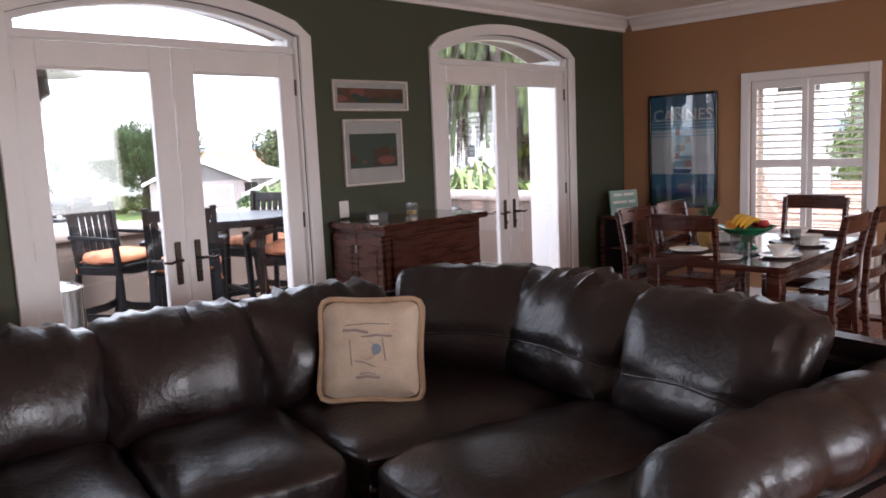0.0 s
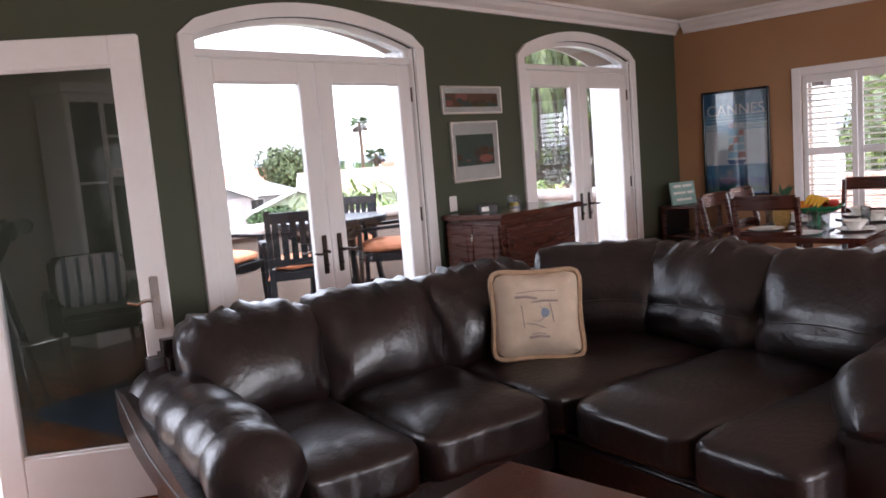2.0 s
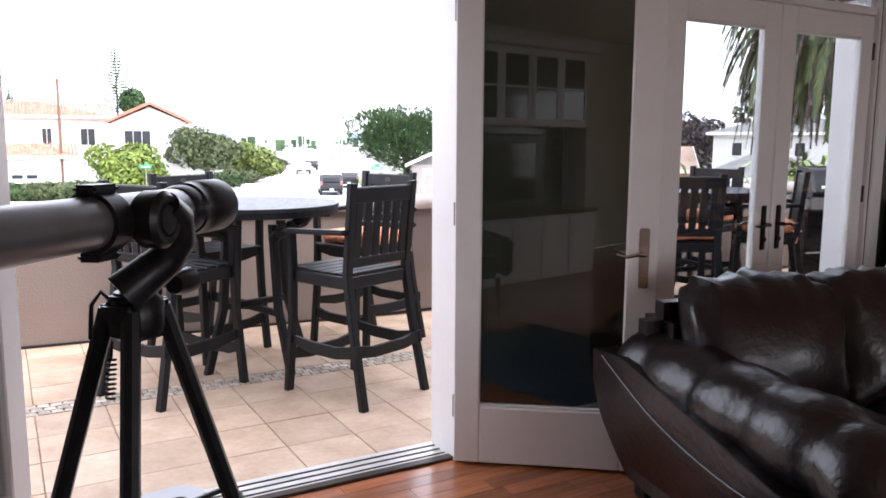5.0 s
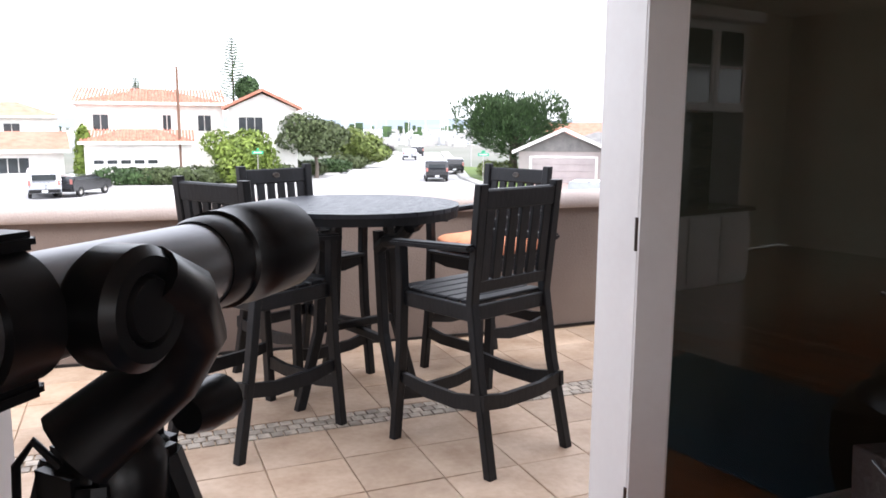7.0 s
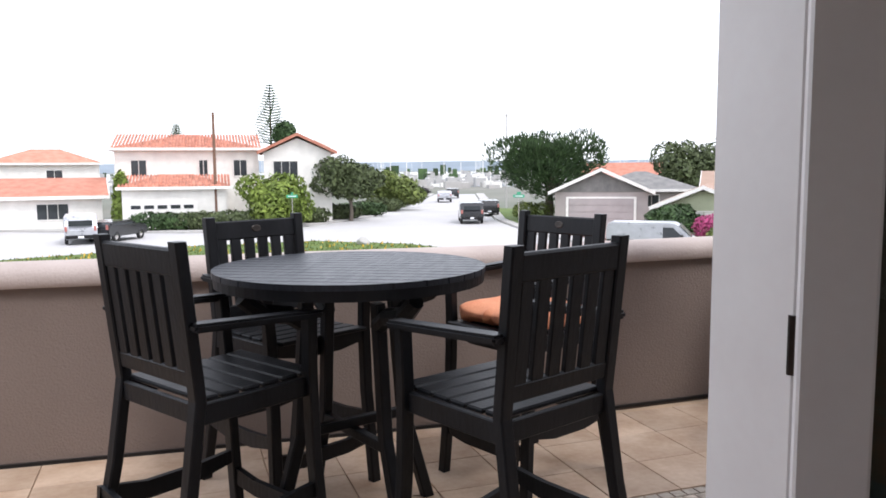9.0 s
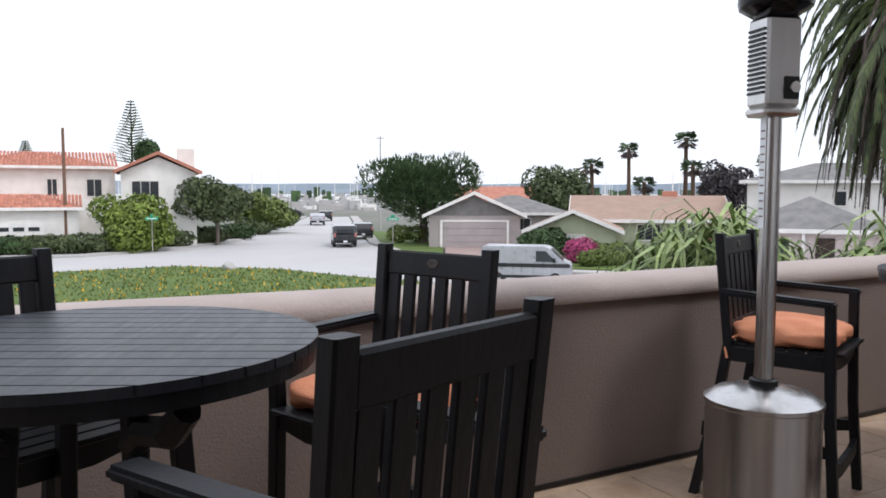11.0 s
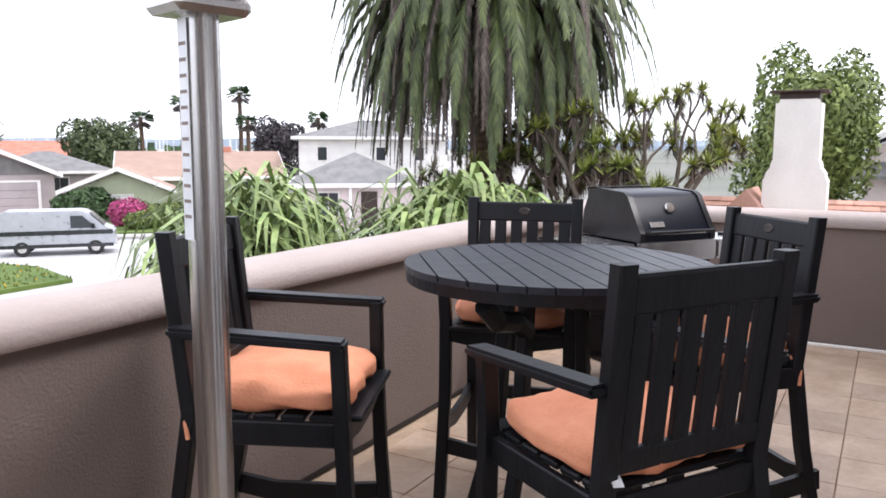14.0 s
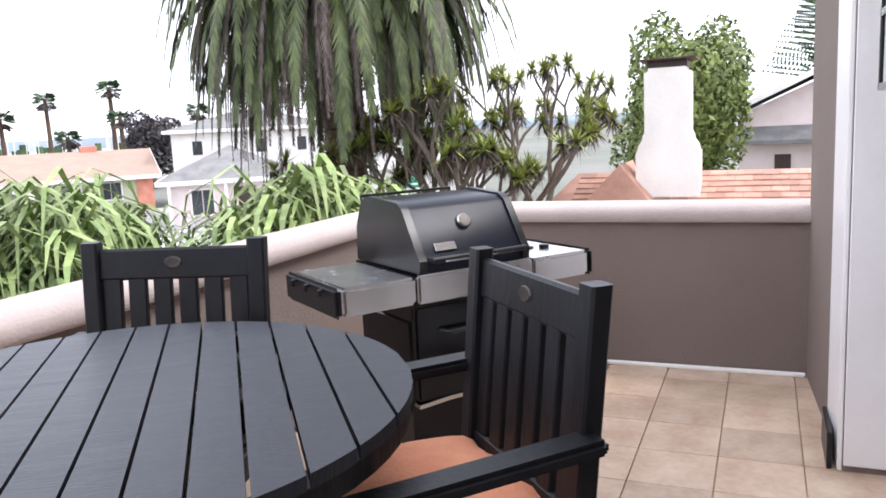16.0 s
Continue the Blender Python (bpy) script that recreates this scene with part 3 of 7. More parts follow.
def sweep(profile, path, bm):
    rings = []
    for i, p in enumerate(path):
        p = Vector(p)
        dirs = []
        if i:
            dirs.append((p - Vector(path[i - 1])).normalized())
        if i < len(path) - 1:
            dirs.append((Vector(path[i + 1]) - p).normalized())
        ns = [Vector((-d.y, d.x)) for d in dirs]
        n = sum(ns, Vector((0, 0))).normalized()
        k = 1 / max(0.3, n.dot(ns[0]))
        rings.append([bm.verts.new((p.x + n.x * k * u, p.y + n.y * k * u, z)) for u, z in profile])
    m = len(profile)
    for a, b in zip(rings, rings[1:]):
        for j in range(m):
            bm.faces.new((a[j], a[(j + 1) % m], b[(j + 1) % m], b[j]))
    bm.faces.new(rings[0][::-1])
    bm.faces.new(rings[-1])
    bmesh.ops.recalc_face_normals(bm, faces=bm.faces[:])
    return bm


structure("parapet_cap", sweep(prof, PARA + [(7.22, 0.271)], bmesh.new()), CAPMAT, "pale rounded stucco cap on the parapet", True)
structure("parapet_west", box(-4.4, -4.2, 0.27, 3.54, -3.1, 0.9), STUCCO, "plain taupe terrace side wall")
tagged(part("drain_channel", box(7.17, 7.205, 0.52, 2.1, DECK, DECK + 0.02, 0.004), TRIMWHITE, None, "thin white metal strip at the foot of the end wall"), category="drain strip", kind="structure")
for i in range(2):
    run_wall("sealant", [(PARA[i][0], PARA[i][1] - 0.012), (PARA[i + 1][0], PARA[i + 1][1] - 0.012)], [PARA[i], PARA[i + 1]], DECK, DECK + 0.018, BLACKPLASTIC, "dark sealant line at the foot of the parapet")


# terrace furniture
def bar_chair():
    """A tall slatted armchair: back towards -y, sitter facing +y, base at the origin."""
    root = thing("bar_chair", "black slatted wooden bar armchair beside the round terrace table", "bar chair", group="terrace bar chairs")

    def leg(name, pts, r=0.024):
        part(name, post(pts, r, r * 0.85), BLACKWOOD, root)
    for s in (-1, 1):
        leg("back_post", [(s * 0.25, -0.36, 0.0), (s * 0.235, -0.27, 0.45), (s * 0.23, -0.225, 0.76), (s * 0.235, -0.275, 1.215)])
        leg("leg", [(s * 0.265, 0.24, 0.0), (s * 0.25, 0.21, 0.45), (s * 0.25, 0.20, 0.77), (s * 0.262, 0.195, 0.975)])
        bm = box(-0.034, 0.034, -0.28, 0.20, -0.013, 0.013, 0.008, seg=2)
        for v in bm.verts:
            v.co.x += s * 0.02 * math.sin((v.co.y + 0.28) * 4)
            v.co.z -= 0.02 * max(0, v.co.y) / 0.2
        part("armrest", moved(bm, pose(s * 0.262, 0.02, 0.99)), BLACKWOOD, root)
        bm = bmesh.new()
        pts = [(-0.33, 0.30), (-0.15, 0.265), (0.05, 0.265), (0.225, 0.30), (0.225, 0.35), (0.05, 0.335), (-0.15, 0.335), (-0.325, 0.37)]
        prism(pts, s * 0.25 - 0.011, s * 0.25 + 0.011, bm, axis="x")
        bmesh.ops.recalc_face_normals(bm, faces=bm.faces[:])
        part("side_stretcher", bm, BLACKWOOD, root)
        part("side_apron", box(s * 0.24 - 0.012, s * 0.24 + 0.012, -0.225, 0.20, 0.68, 0.752, 0.004), BLACKWOOD, root)
    for y, z, nm in ((-0.31, 0.30, "back_stretcher"), (0.225, 0.20, "foot_rest")):
        bm = prism([(-0.25, z), (-0.12, z - 0.02), (0.12, z - 0.02), (0.25, z), (0.25, z + 0.07), (0.12, z + 0.045), (-0.12, z + 0.045), (-0.25, z + 0.07)], y - 0.012, y + 0.012)
        part(nm, bm, BLACKWOOD, root)
    part("front_apron", prism([(-0.25, 0.70), (-0.1, 0.672), (0.1, 0.672), (0.25, 0.70), (0.25, 0.752), (-0.25, 0.752)], 0.19, 0.214), BLACKWOOD, root)
    part("back_apron", box(-0.23, 0.23, -0.24, -0.22, 0.68, 0.75, 0.004), BLACKWOOD, root)
    for i in range(6):
        y = -0.18 + i * 0.079
        bm = box(-0.225, 0.225, y - 0.035, y + 0.035, 0.753, 0.771, 0.005)
        for v in bm.verts:
            v.co.z -= 0.012 * math.cos(v.co.y * 5) * math.cos(v.co.x * 4)
        part("seat_slat", bm, BLACKWOOD, root)
    tilt = pose(0, -0.232, 0.80, 6.6)
    bm = box(-0.215, 0.215, -0.012, 0.012, 0.325, 0.40, 0.006)
    part("top_rail", moved(bm, tilt), BLACKWOOD, root)
    part("badge", moved(lathe([(0, 0.003), (0.022, 0.003), (0.026, 0), (0.0, 0)], 16), tilt @ Matrix.Translation((0, 0.013, 0.365)) @ pose(0, 0, 0, -90) @ Matrix.Diagonal((1.0, 0.55, 1, 1))), BADGE, root, "small oval maker's plate")
    part("lower_rail", moved(box(-0.215, 0.215, -0.011, 0.011, 0.0, 0.055, 0.005), tilt), BLACKWOOD, root)
    for i in range(6):
        x = -0.18 + i * 0.072
        part("back_slat", moved(box(x - 0.0255, x + 0.0255, -0.009, 0.009, 0.05, 0.33, 0.003), tilt), BLACKWOOD, root)
    for ob in root.children:
        for v in ob.data.vertices:
            v.co.z = float(np.interp(v.co.z, (0.0, 0.76, 0.99, 1.215, 1.4), (0.0, 0.718, 0.955, 1.215, 1.4)))
    return root


def stand(x, y, facing):
    """A pose on the terrace; facing: where the sitter looks, in degrees from +x."""
    return pose(x, y, DECK, 0, 0, facing - 90)


def seat_cushion(m, seed):
    c = thing("seat_cushion", "faded orange canvas seat cushion with ties on a black bar chair", "cushion", m @ pose(0, -0.01, 0.732), "orange seat cushions")
    bm = cushion(0.485, 0.45, 0.098, 5.0, 14, 0.25, 0.022, seed, 6, 0.42)
    part("pad", moved(bm, pose(0, 0, 0.036)), ORANGE, c, "", True)
    part("tag", moved(box(-0.012, 0.012, 0.0, 0.035, 0.0, 0.0015, 0), pose(-0.21, -0.225, 0.03, -25, 0, 160)), WHITE, c, "small white fabric tag")
    for s in (-1, 1):
        part("tie", tube([(s * 0.2, -0.17, 0.03), (s * 0.235, -0.20, 0.012), (s * 0.25, -0.225, -0.03), (s * 0.265, -0.21, -0.075)], 0.006, 6), ORANGE, c)
    return c


first = bar_chair()
CHAIRS = [(0.17, 1.03, 111, False), (-1.0, 1.64, 30, False), (-0.54, 2.68, -63, False), (0.81, 2.29, -159, True),
          (2.60, 2.53, -66, True), (2.665, 1.14, 58, True), (3.95, 1.18, 133, True), (4.17, 2.22, 196, True)]
CHAIR_LABELS = ["black slatted wooden bar armchair with bare seat near the open door", "black slatted wooden bar armchair with bare seat beside the round table",
                "black slatted wooden bar armchair with bare seat close to the parapet", "black slatted wooden bar armchair with orange cushion close to the parapet",
                "black slatted wooden bar armchair with orange cushion beside the heater", "black slatted wooden bar armchair with orange cushion near the house",
                "black slatted wooden bar armchair with orange cushion beside house doors", "black slatted wooden bar armchair with orange cushion near the grill"]
for i, (x, y, f, soft_seat) in enumerate(CHAIRS):
    # the pose names the middle of the back; the chair's own origin lies 0.25 m before it
    a = radians(f)
    m = stand(x + 0.25 * math.cos(a), y + 0.25 * math.sin(a), f)
    ch = copy_thing(first, m) if i else first
    if not i:
        first.matrix_basis = m
    ch["label"] = CHAIR_LABELS[i]
    if soft_seat:
        seat_cushion(m, i * 3.7)


def round_table(m, label, r=0.535, h=1.045):
    root = thing("bar_table", label, "bar table", m, "round terrace tables")
    n = 14
    w = 2 * r / n
    for i in range(n):
        x0, x1 = -r + i * w + 0.003, -r + (i + 1) * w - 0.003
        pts = []
        for k in range(7):
            x = x0 + (x1 - x0) * k / 6
            pts.append((x, math.sqrt(max(0.0004, r * r - x * x))))
        out = pts + [(x, -y) for x, y in reversed(pts)]
        part("plank", prism(out, h - 0.022, h, axis="z"), TABLEMAT, root)
    bm = lathe([(r - 0.05, h - 0.06), (r - 0.006, h - 0.06), (r - 0.004, h - 0.0225), (r - 0.05, h - 0.0225), (r - 0.05, h - 0.06)], 64)
    part("rim", bm, BLACKWOOD, root)
    part("crossbar", box(-r + 0.05, r - 0.05, -0.04, 0.04, h - 0.055, h - 0.023, 0.004), BLACKWOOD, root)
    part("crossbar", box(-0.04, 0.04, -r + 0.05, r - 0.05, h - 0.085, h - 0.055, 0.004), BLACKWOOD, root)
    for k in range(4):
        a = radians(45 + 90 * k)
        d = Vector((math.cos(a), math.sin(a), 0))
        part("leg", post([d * 0.36, d * 0.24 + Vector((0, 0, 0.40)), d * 0.20 + Vector((0, 0, 0.92))], 0.026, 0.022, a), BLACKWOOD, root)
        br = [d * 0.20 + Vector((0, 0, 0.80)), d * 0.27 + Vector((0, 0, 0.845)), d * 0.38 + Vector((0, 0, 0.865)), d * 0.46 + Vector((0, 0, 0.93))]
        part("bracket", tube([p + Vector((0, 0, 0.03)) for p in br], [0.034, 0.036, 0.036, 0.03], 8), BLACKWOOD, root)
    for k in range(2):
        bm = box(-0.25, 0.25, -0.018, 0.018, 0.345 + k * 0.04, 0.385 + k * 0.04, 0.004)
        part("stretcher", moved(bm, pose(0, 0, 0, 0, 0, 45 + 90 * k)), BLACKWOOD, root)
    return root


round_table(pose(-0.25, 2.02, DECK, 0, 0, 62), "round charcoal slatted bar table with chairs drawn round it")
round_table(pose(3.51, 1.80, DECK, 0, 0, -52), "round charcoal slatted bar table nearer the gas grill")

# patio heater
ht = thing("patio_heater", "tall stainless steel patio heater standing on the tiles", "patio heater", pose(2.00, 1.90, DECK, 0, 0, -15))
part("tank_cover", lathe([(0, 0.02), (0.215, 0.02), (0.22, 0.0), (0.222, 0.02), (0.205, 0.05), (0.205, 0.62), (0.21, 0.625), (0.21, 0.64), (0.17, 0.665), (0.05, 0.69), (0, 0.69)], 48), STEEL, ht, "brushed steel cylinder tank cover", True)
part("collar", lathe([(0.045, 0.686), (0.052, 0.686), (0.05, 0.71), (0.036, 0.715)], 24), BLACKPLASTIC, ht, "", True)
part("pole", tube([(0, 0, 0.68), (0, 0, 1.75)], 0.034, 24), STEEL, ht, "polished steel pole", True)
bm = box(-0.075, 0.075, -0.065, 0.065, 1.67, 1.705, 0.012)
box(-0.07, 0.07, -0.06, 0.06, 1.705, 2.02, 0.01, bm)
part("control_housing", bm, STEEL, ht)
for i in range(14):
    part("vent_slot", box(-0.078, -0.071, -0.045, 0.045, 1.75 + i * 0.017, 1.758 + i * 0.017), BLACKPLASTIC, ht)
part("knob_recess", box(0.0, 0.06, -0.067, -0.061, 1.73, 1.81, 0.004), BLACKPLASTIC, ht)
part("knob", tube([(0.03, -0.067, 1.77), (0.03, -0.085, 1.77)], 0.02, 16), CHROME, ht, "", True)
part("burner_screen", lathe([(0, 2.02), (0.07, 2.02), (0.125, 2.055), (0.13, 2.075), (0.115, 2.27), (0.0, 2.28)], 32), BLACKMETAL, ht, "dark perforated burner screen", True)
part("reflector", lathe([(0.06, 2.30), (0.25, 2.27), (0.41, 2.20), (0.413, 2.205), (0.25, 2.28), (0.06, 2.312), (0, 2.315)], 40), STEEL, ht, "wide round metal reflector hood", True)
part("label_plate", box(-0.0355, -0.0345, -0.017, 0.017, 1.27, 1.665), POSTERWHITE, ht, "narrow pale instruction label")
for i in range(12):
    part("printed_line", box(-0.0362, -0.0356, -0.012, 0.012, 1.31 + i * 0.028, 1.316 + i * 0.028), INK, ht)

# gas grill
gr = thing("gas_grill", "black lidded gas grill with stainless side shelves in the terrace corner", "gas grill", pose(5.72, 2.095, DECK, 0, 0, -36))
part("cabinet", box(-0.29, 0.29, -0.22, 0.24, 0.12, 0.70, 0.012), BLACKMETAL, gr)
part("cabinet_door", box(-0.285, 0.285, -0.262, -0.221, 0.36, 0.765, 0.010, seg=2), BLACKMETAL, gr)
part("door_edge", prism([(-0.285, 0.335), (-0.14, 0.345), (0.14, 0.345), (0.285, 0.335), (0.285, 0.352), (0.14, 0.362), (-0.14, 0.362), (-0.285, 0.352)], -0.266, -0.221), STEEL, gr, "thin pale metal edge under the door")
part("door_handle", tube([(-0.17, -0.262, 0.655), (-0.15, -0.295, 0.65), (0.15, -0.295, 0.65), (0.17, -0.262, 0.655)], 0.014, 10, squash=0.6), BLACKPLASTIC, gr, "", True)
part("handle_strip", box(-0.14, 0.14, -0.306, -0.302, 0.644, 0.654), CHROME, gr)
for s in (-1, 1):
    part("side_shelf", box(*sorted((s * 0.292, s * 0.615)), -0.305, 0.22, 0.785, 0.898, 0.014, seg=2), STEEL, gr, "brushed stainless side shelf with a deep front edge")
    part("shelf_end", box(*sorted((s * 0.616, s * 0.645)), -0.305, 0.225, 0.78, 0.902, 0.014, seg=2), BLACKPLASTIC, gr)
    for k in range(3):
        part("tool_hook", tube([(s * 0.645, -0.19 + k * 0.14, 0.885), (s * 0.662, -0.19 + k * 0.14, 0.88), (s * 0.664, -0.19 + k * 0.14, 0.86)], 0.010, 8), BLACKPLASTIC, gr)
    for y in (-0.19, 0.2):
        part("caster", moved(lathe([(0, -0.015), (0.04, -0.015), (0.045, 0), (0.04, 0.015), (0, 0.015)], 20), pose(s * 0.27, y, 0.045, 0, 90)), BLACKPLASTIC, gr, "", True)
        part("caster_fork", box(s * 0.27 - 0.02, s * 0.27 + 0.02, y - 0.012, y + 0.012, 0.06, 0.122, 0.003), BLACKPLASTIC, gr)
part("firebox", prism([(-0.25, 0.70), (0.25, 0.70), (0.27, 0.90), (-0.27, 0.90)], -0.285, 0.285, axis="x"), BLACKMETAL, gr)
part("control_panel", box(-0.288, 0.288, -0.31, -0.271, 0.785, 0.903, 0.010, seg=2), STEEL, gr, "plain stainless steel front panel")
part("burner_knob", tube([(0.52, -0.10, 0.898), (0.52, -0.10, 0.915)], 0.024, 16), BLACKPLASTIC, gr, "", True)
part("burner_grate", box(0.36, 0.48, -0.08, 0.02, 0.899, 0.908, 0.004), BLACKPLASTIC, gr)
hood = [(-0.29, 0.905), (-0.295, 0.955), (-0.275, 0.98), (-0.17, 1.15), (-0.13, 1.175), (0.12, 1.19), (0.19, 1.17), (0.25, 1.05), (0.26, 0.905)]
part("lid", prism(hood, -0.24, 0.24, axis="x"), ENAMEL, gr, "black enamelled curved lid", True)
for s in (-1, 1):
    hood2 = [(y * 1.04, 0.9 + (z - 0.9) * 1.03) for y, z in hood]
    part("lid_end", prism(hood2, *sorted((s * 0.24, s * 0.275)), axis="x"), BLACKPLASTIC, gr, "", True)
part("lid_handle", tube([(-0.23, -0.29, 0.955), (-0.23, -0.335, 0.96), (0.23, -0.335, 0.96), (0.23, -0.29, 0.955)], 0.012, 10), BLACKPLASTIC, gr, "", True)
part("handle_strip", box(-0.18, 0.16, -0.3495, -0.3455, 0.950, 0.958), CHROME, gr)
part("thermometer", moved(lathe([(0, 0.012), (0.028, 0.012), (0.034, 0.004), (0.034, 0.0), (0, 0)], 24), pose(0.0, -0.212, 1.09, 58)), CHROME, gr, "round chrome thermometer", True)
part("badge", moved(box(-0.05, 0.05, -0.018, 0.018, 0, 0.004, 0.001), pose(-0.13, -0.268, 1.0, 58)), CHROME, gr)
part("back_rail", tube([(-0.24, 0.22, 0.93), (-0.24, 0.27, 1.19), (0.24, 0.27, 1.19), (0.24, 0.22, 0.93)], 0.008, 8), BLACKPLASTIC, gr, "", True)


from mathutils.bvhtree import BVHTree

# living room
SOFA = pose(0, 0, 0, 0, 0, -13)
sofa = thing("corner_sofa", "dark brown leather corner sofa with loose back cushions", "sofa", SOFA)


def upright(lx, h, depth, seed, wrinkle=0.028, puff=0.5):
    """A back cushion: stands on its lower edge, faces -y, slumped a little."""
    bm = cushion(lx, h, depth, 7.0, 20, puff, wrinkle, seed, 5.5, 0.45)
    moved(bm, pose(0, 0, h / 2, 90))
    for v in bm.verts:
        k = v.co.z / h
        v.co.y += 0.16 * k * k
        v.co.z -= 0.02 * (2 * v.co.x / lx) ** 2 * k
        if k > 0.8:
            v.co.z += 0.005 * math.sin(v.co.x * 45 + seed * 5) * (k - 0.8) * 5
        if k > 0.72:
            v.co.y += 0.007 * math.sin(v.co.x * 62 + seed * 3 + 2 * math.sin(v.co.x * 17))
    return bm


def crease(k, x, lx):
    """Height of the middle seam, in parts of the cushion's height."""
    return k - 0.10 * (2 * x / lx) ** 2


def back_cushion(lx, h, depth, seed, where, pull=1.0, high=0.45):
    """A back cushion with a sewn seam that pulls its front in."""
    bm = upright(lx, h, depth, seed)
    for v in bm.verts:
        if v.normal.y < 0.3:
            dz = v.co.z / h - crease(high, v.co.x, lx)
            v.co.y += pull * 0.011 * math.exp(-(dz / 0.045) ** 2)
            v.co.y -= pull * 0.006 * math.exp(-((dz + 0.22) / 0.14) ** 2)
            v.co.y += pull * 0.006 * math.sin(v.co.x * 75 + seed) * math.exp(-((dz + 0.07) / 0.07) ** 2)
    tree = BVHTree.FromBMesh(bm)
    pts = []
    for i in range(15):
        x = (i / 14 - 0.5) * lx * 0.84
        hit = tree.ray_cast(Vector((x, -1, crease(high, x, lx) * h)), Vector((0, 1, 0)))[0]
        if hit:
            pts.append((hit.x, hit.y - 0.001, hit.z))
    c = part("back_cushion", moved(bm, where), LEATHER, sofa, "", True)
    if len(pts) > 3 and pull > 0.5:
        part("seam", moved(tube(pts, 0.0035, 6), where), LEATHER, c)


# section along the doors: u runs right, v runs to the wall
part("base", box(0.60, 3.65, -1.50, -0.50, 0.05, 0.24, 0.03, seg=3), LEATHER, sofa, "", True)
part("base", box(2.10, 3.65, -2.74, -1.505, 0.05, 0.24, 0.03, seg=3), LEATHER, sofa, "", True)
part("back", box(0.62, 3.68, -0.66, -0.46, 0.24, 0.80, 0.07, seg=4), LEATHER, sofa, "", True)
part("back", box(3.46, 3.68, -2.88, -0.67, 0.24, 0.80, 0.07, seg=4), LEATHER, sofa, "", True)
for k, (u0, u1) in enumerate(((0.84, 1.37), (1.38, 2.04))):
    bm = cushion(u1 - u0, 0.98, 0.25, 8, 14, 0.2, 0.012, k, 4, 0.25)
    part("seat_cushion", moved(bm, pose((u0 + u1) / 2, -1.14, 0.33)), LEATHER, sofa, "", True)
bm = cushion(1.30, 0.98, 0.25, 8, 14, 0.15, 0.012, 7, 4, 0.25)
part("seat_cushion", moved(bm, pose(2.70, -1.13, 0.33)), LEATHER, sofa, "", True)
for k, (v0, w) in enumerate(((-1.955, 0.65), (-2.52, 0.48))):
    bm = cushion(1.25, w, 0.25, 8, 14, 0.2, 0.014, 3 + k, 4, 0.25)
    part("seat_cushion", moved(bm, pose(2.68, v0, 0.335)), LEATHER, sofa, "", True)
for k, (c, w) in enumerate(((1.04, 0.66), (1.66, 0.68), (2.32, 0.74))):
    back_cushion(w, 0.50, 0.23, k * 2.1, pose(c, -0.80, 0.405), 0.12)
back_cushion(0.86, 0.53, 0.24, 9.1, pose(3.02, -0.98, 0.41, 0, 0, -50))
for k, v0 in enumerate((-1.47, -2.22)):
    back_cushion(0.80, 0.54, 0.25, 13.3 + k, pose(3.18, v0, 0.40, 0, 0, -90))


def fat_arm(length, seed):
    """A padded arm along y: rolls over at the front, gathered in ribs."""
    bm = bmesh.new()
    n, m = 44, 20
    rings = []
    for i in range(n + 1):
        t = i / n
        y = -length / 2 + length * t
        endk = min(1, (min(t, 1 - t) / 0.10)) ** 0.5 if min(t, 1 - t) < 0.10 else 1
        rib = 0.030 * abs(math.sin(t * math.pi * 5)) ** 0.5 - 0.006
        fine = 0.006 * noise.noise(Vector((t * 30, seed, 0)))
        ring = []
        for k in range(m):
            a = 2 * math.pi * k / m
            rx, rz = (0.150 + rib + fine) * endk, (0.122 + rib + fine) * endk
            drop = -0.10 * max(0, (0.28 - t) / 0.28) ** 2
            ring.append(bm.verts.new((math.cos(a) * rx, y, 0.548 + drop + math.sin(a) * rz + 0.004 * noise.noise(Vector((a * 2, t * 12, seed))))))
        rings.append(ring)
    for a, b in zip(rings, rings[1:]):
        for k in range(m):
            bm.faces.new((a[k], a[(k + 1) % m], b[(k + 1) % m], b[k]))
    bm.faces.new(rings[0][::-1])
    bm.faces.new(rings[-1])
    bmesh.ops.recalc_face_normals(bm, faces=bm.faces[:])
    return bm


part("arm_pad", moved(fat_arm(1.42, 1.0), pose(0.695, -1.10, 0.0)), LEATHER, sofa, "", True)
def lean_in(z):
    """How far the outer side of the arm draws in below its roll."""
    return 0.13 * (max(0.0, 0.46 - z) / 0.41) ** 1.4 - 0.02


side = [(-1.72, 0.05), (-0.46, 0.05), (-0.40, 0.30), (-0.38, 0.58), (-0.60, 0.60), (-1.0, 0.53), (-1.5, 0.44), (-1.78, 0.40), (-1.80, 0.20)]
bm = prism(side, 0.525, 0.82, axis="x")
for k in range(1, 9):
    bmesh.ops.bisect_plane(bm, geom=bm.verts[:] + bm.edges[:] + bm.faces[:], plane_co=(0, 0, 0.05 + k * 0.055), plane_no=(0, 0, 1))
for v in bm.verts:
    if v.co.x < 0.6:
        v.co.x += lean_in(v.co.z)
bmesh.ops.bevel(bm, geom=bm.edges[:], offset=0.012, segments=2, affect="EDGES", clamp_overlap=True)
part("arm_side", bm, LEATHER, sofa, "", True)
seam = [(0.514, -1.76 + 1.30 * t, 0.40 + 0.17 * t - 0.10 * math.sin(math.pi * t)) for t in [i / 16 for i in range(17)]]
part("seam", tube([(x + 0.010 + lean_in(z), y, z) for x, y, z in seam], 0.004, 6), LEATHER, sofa)
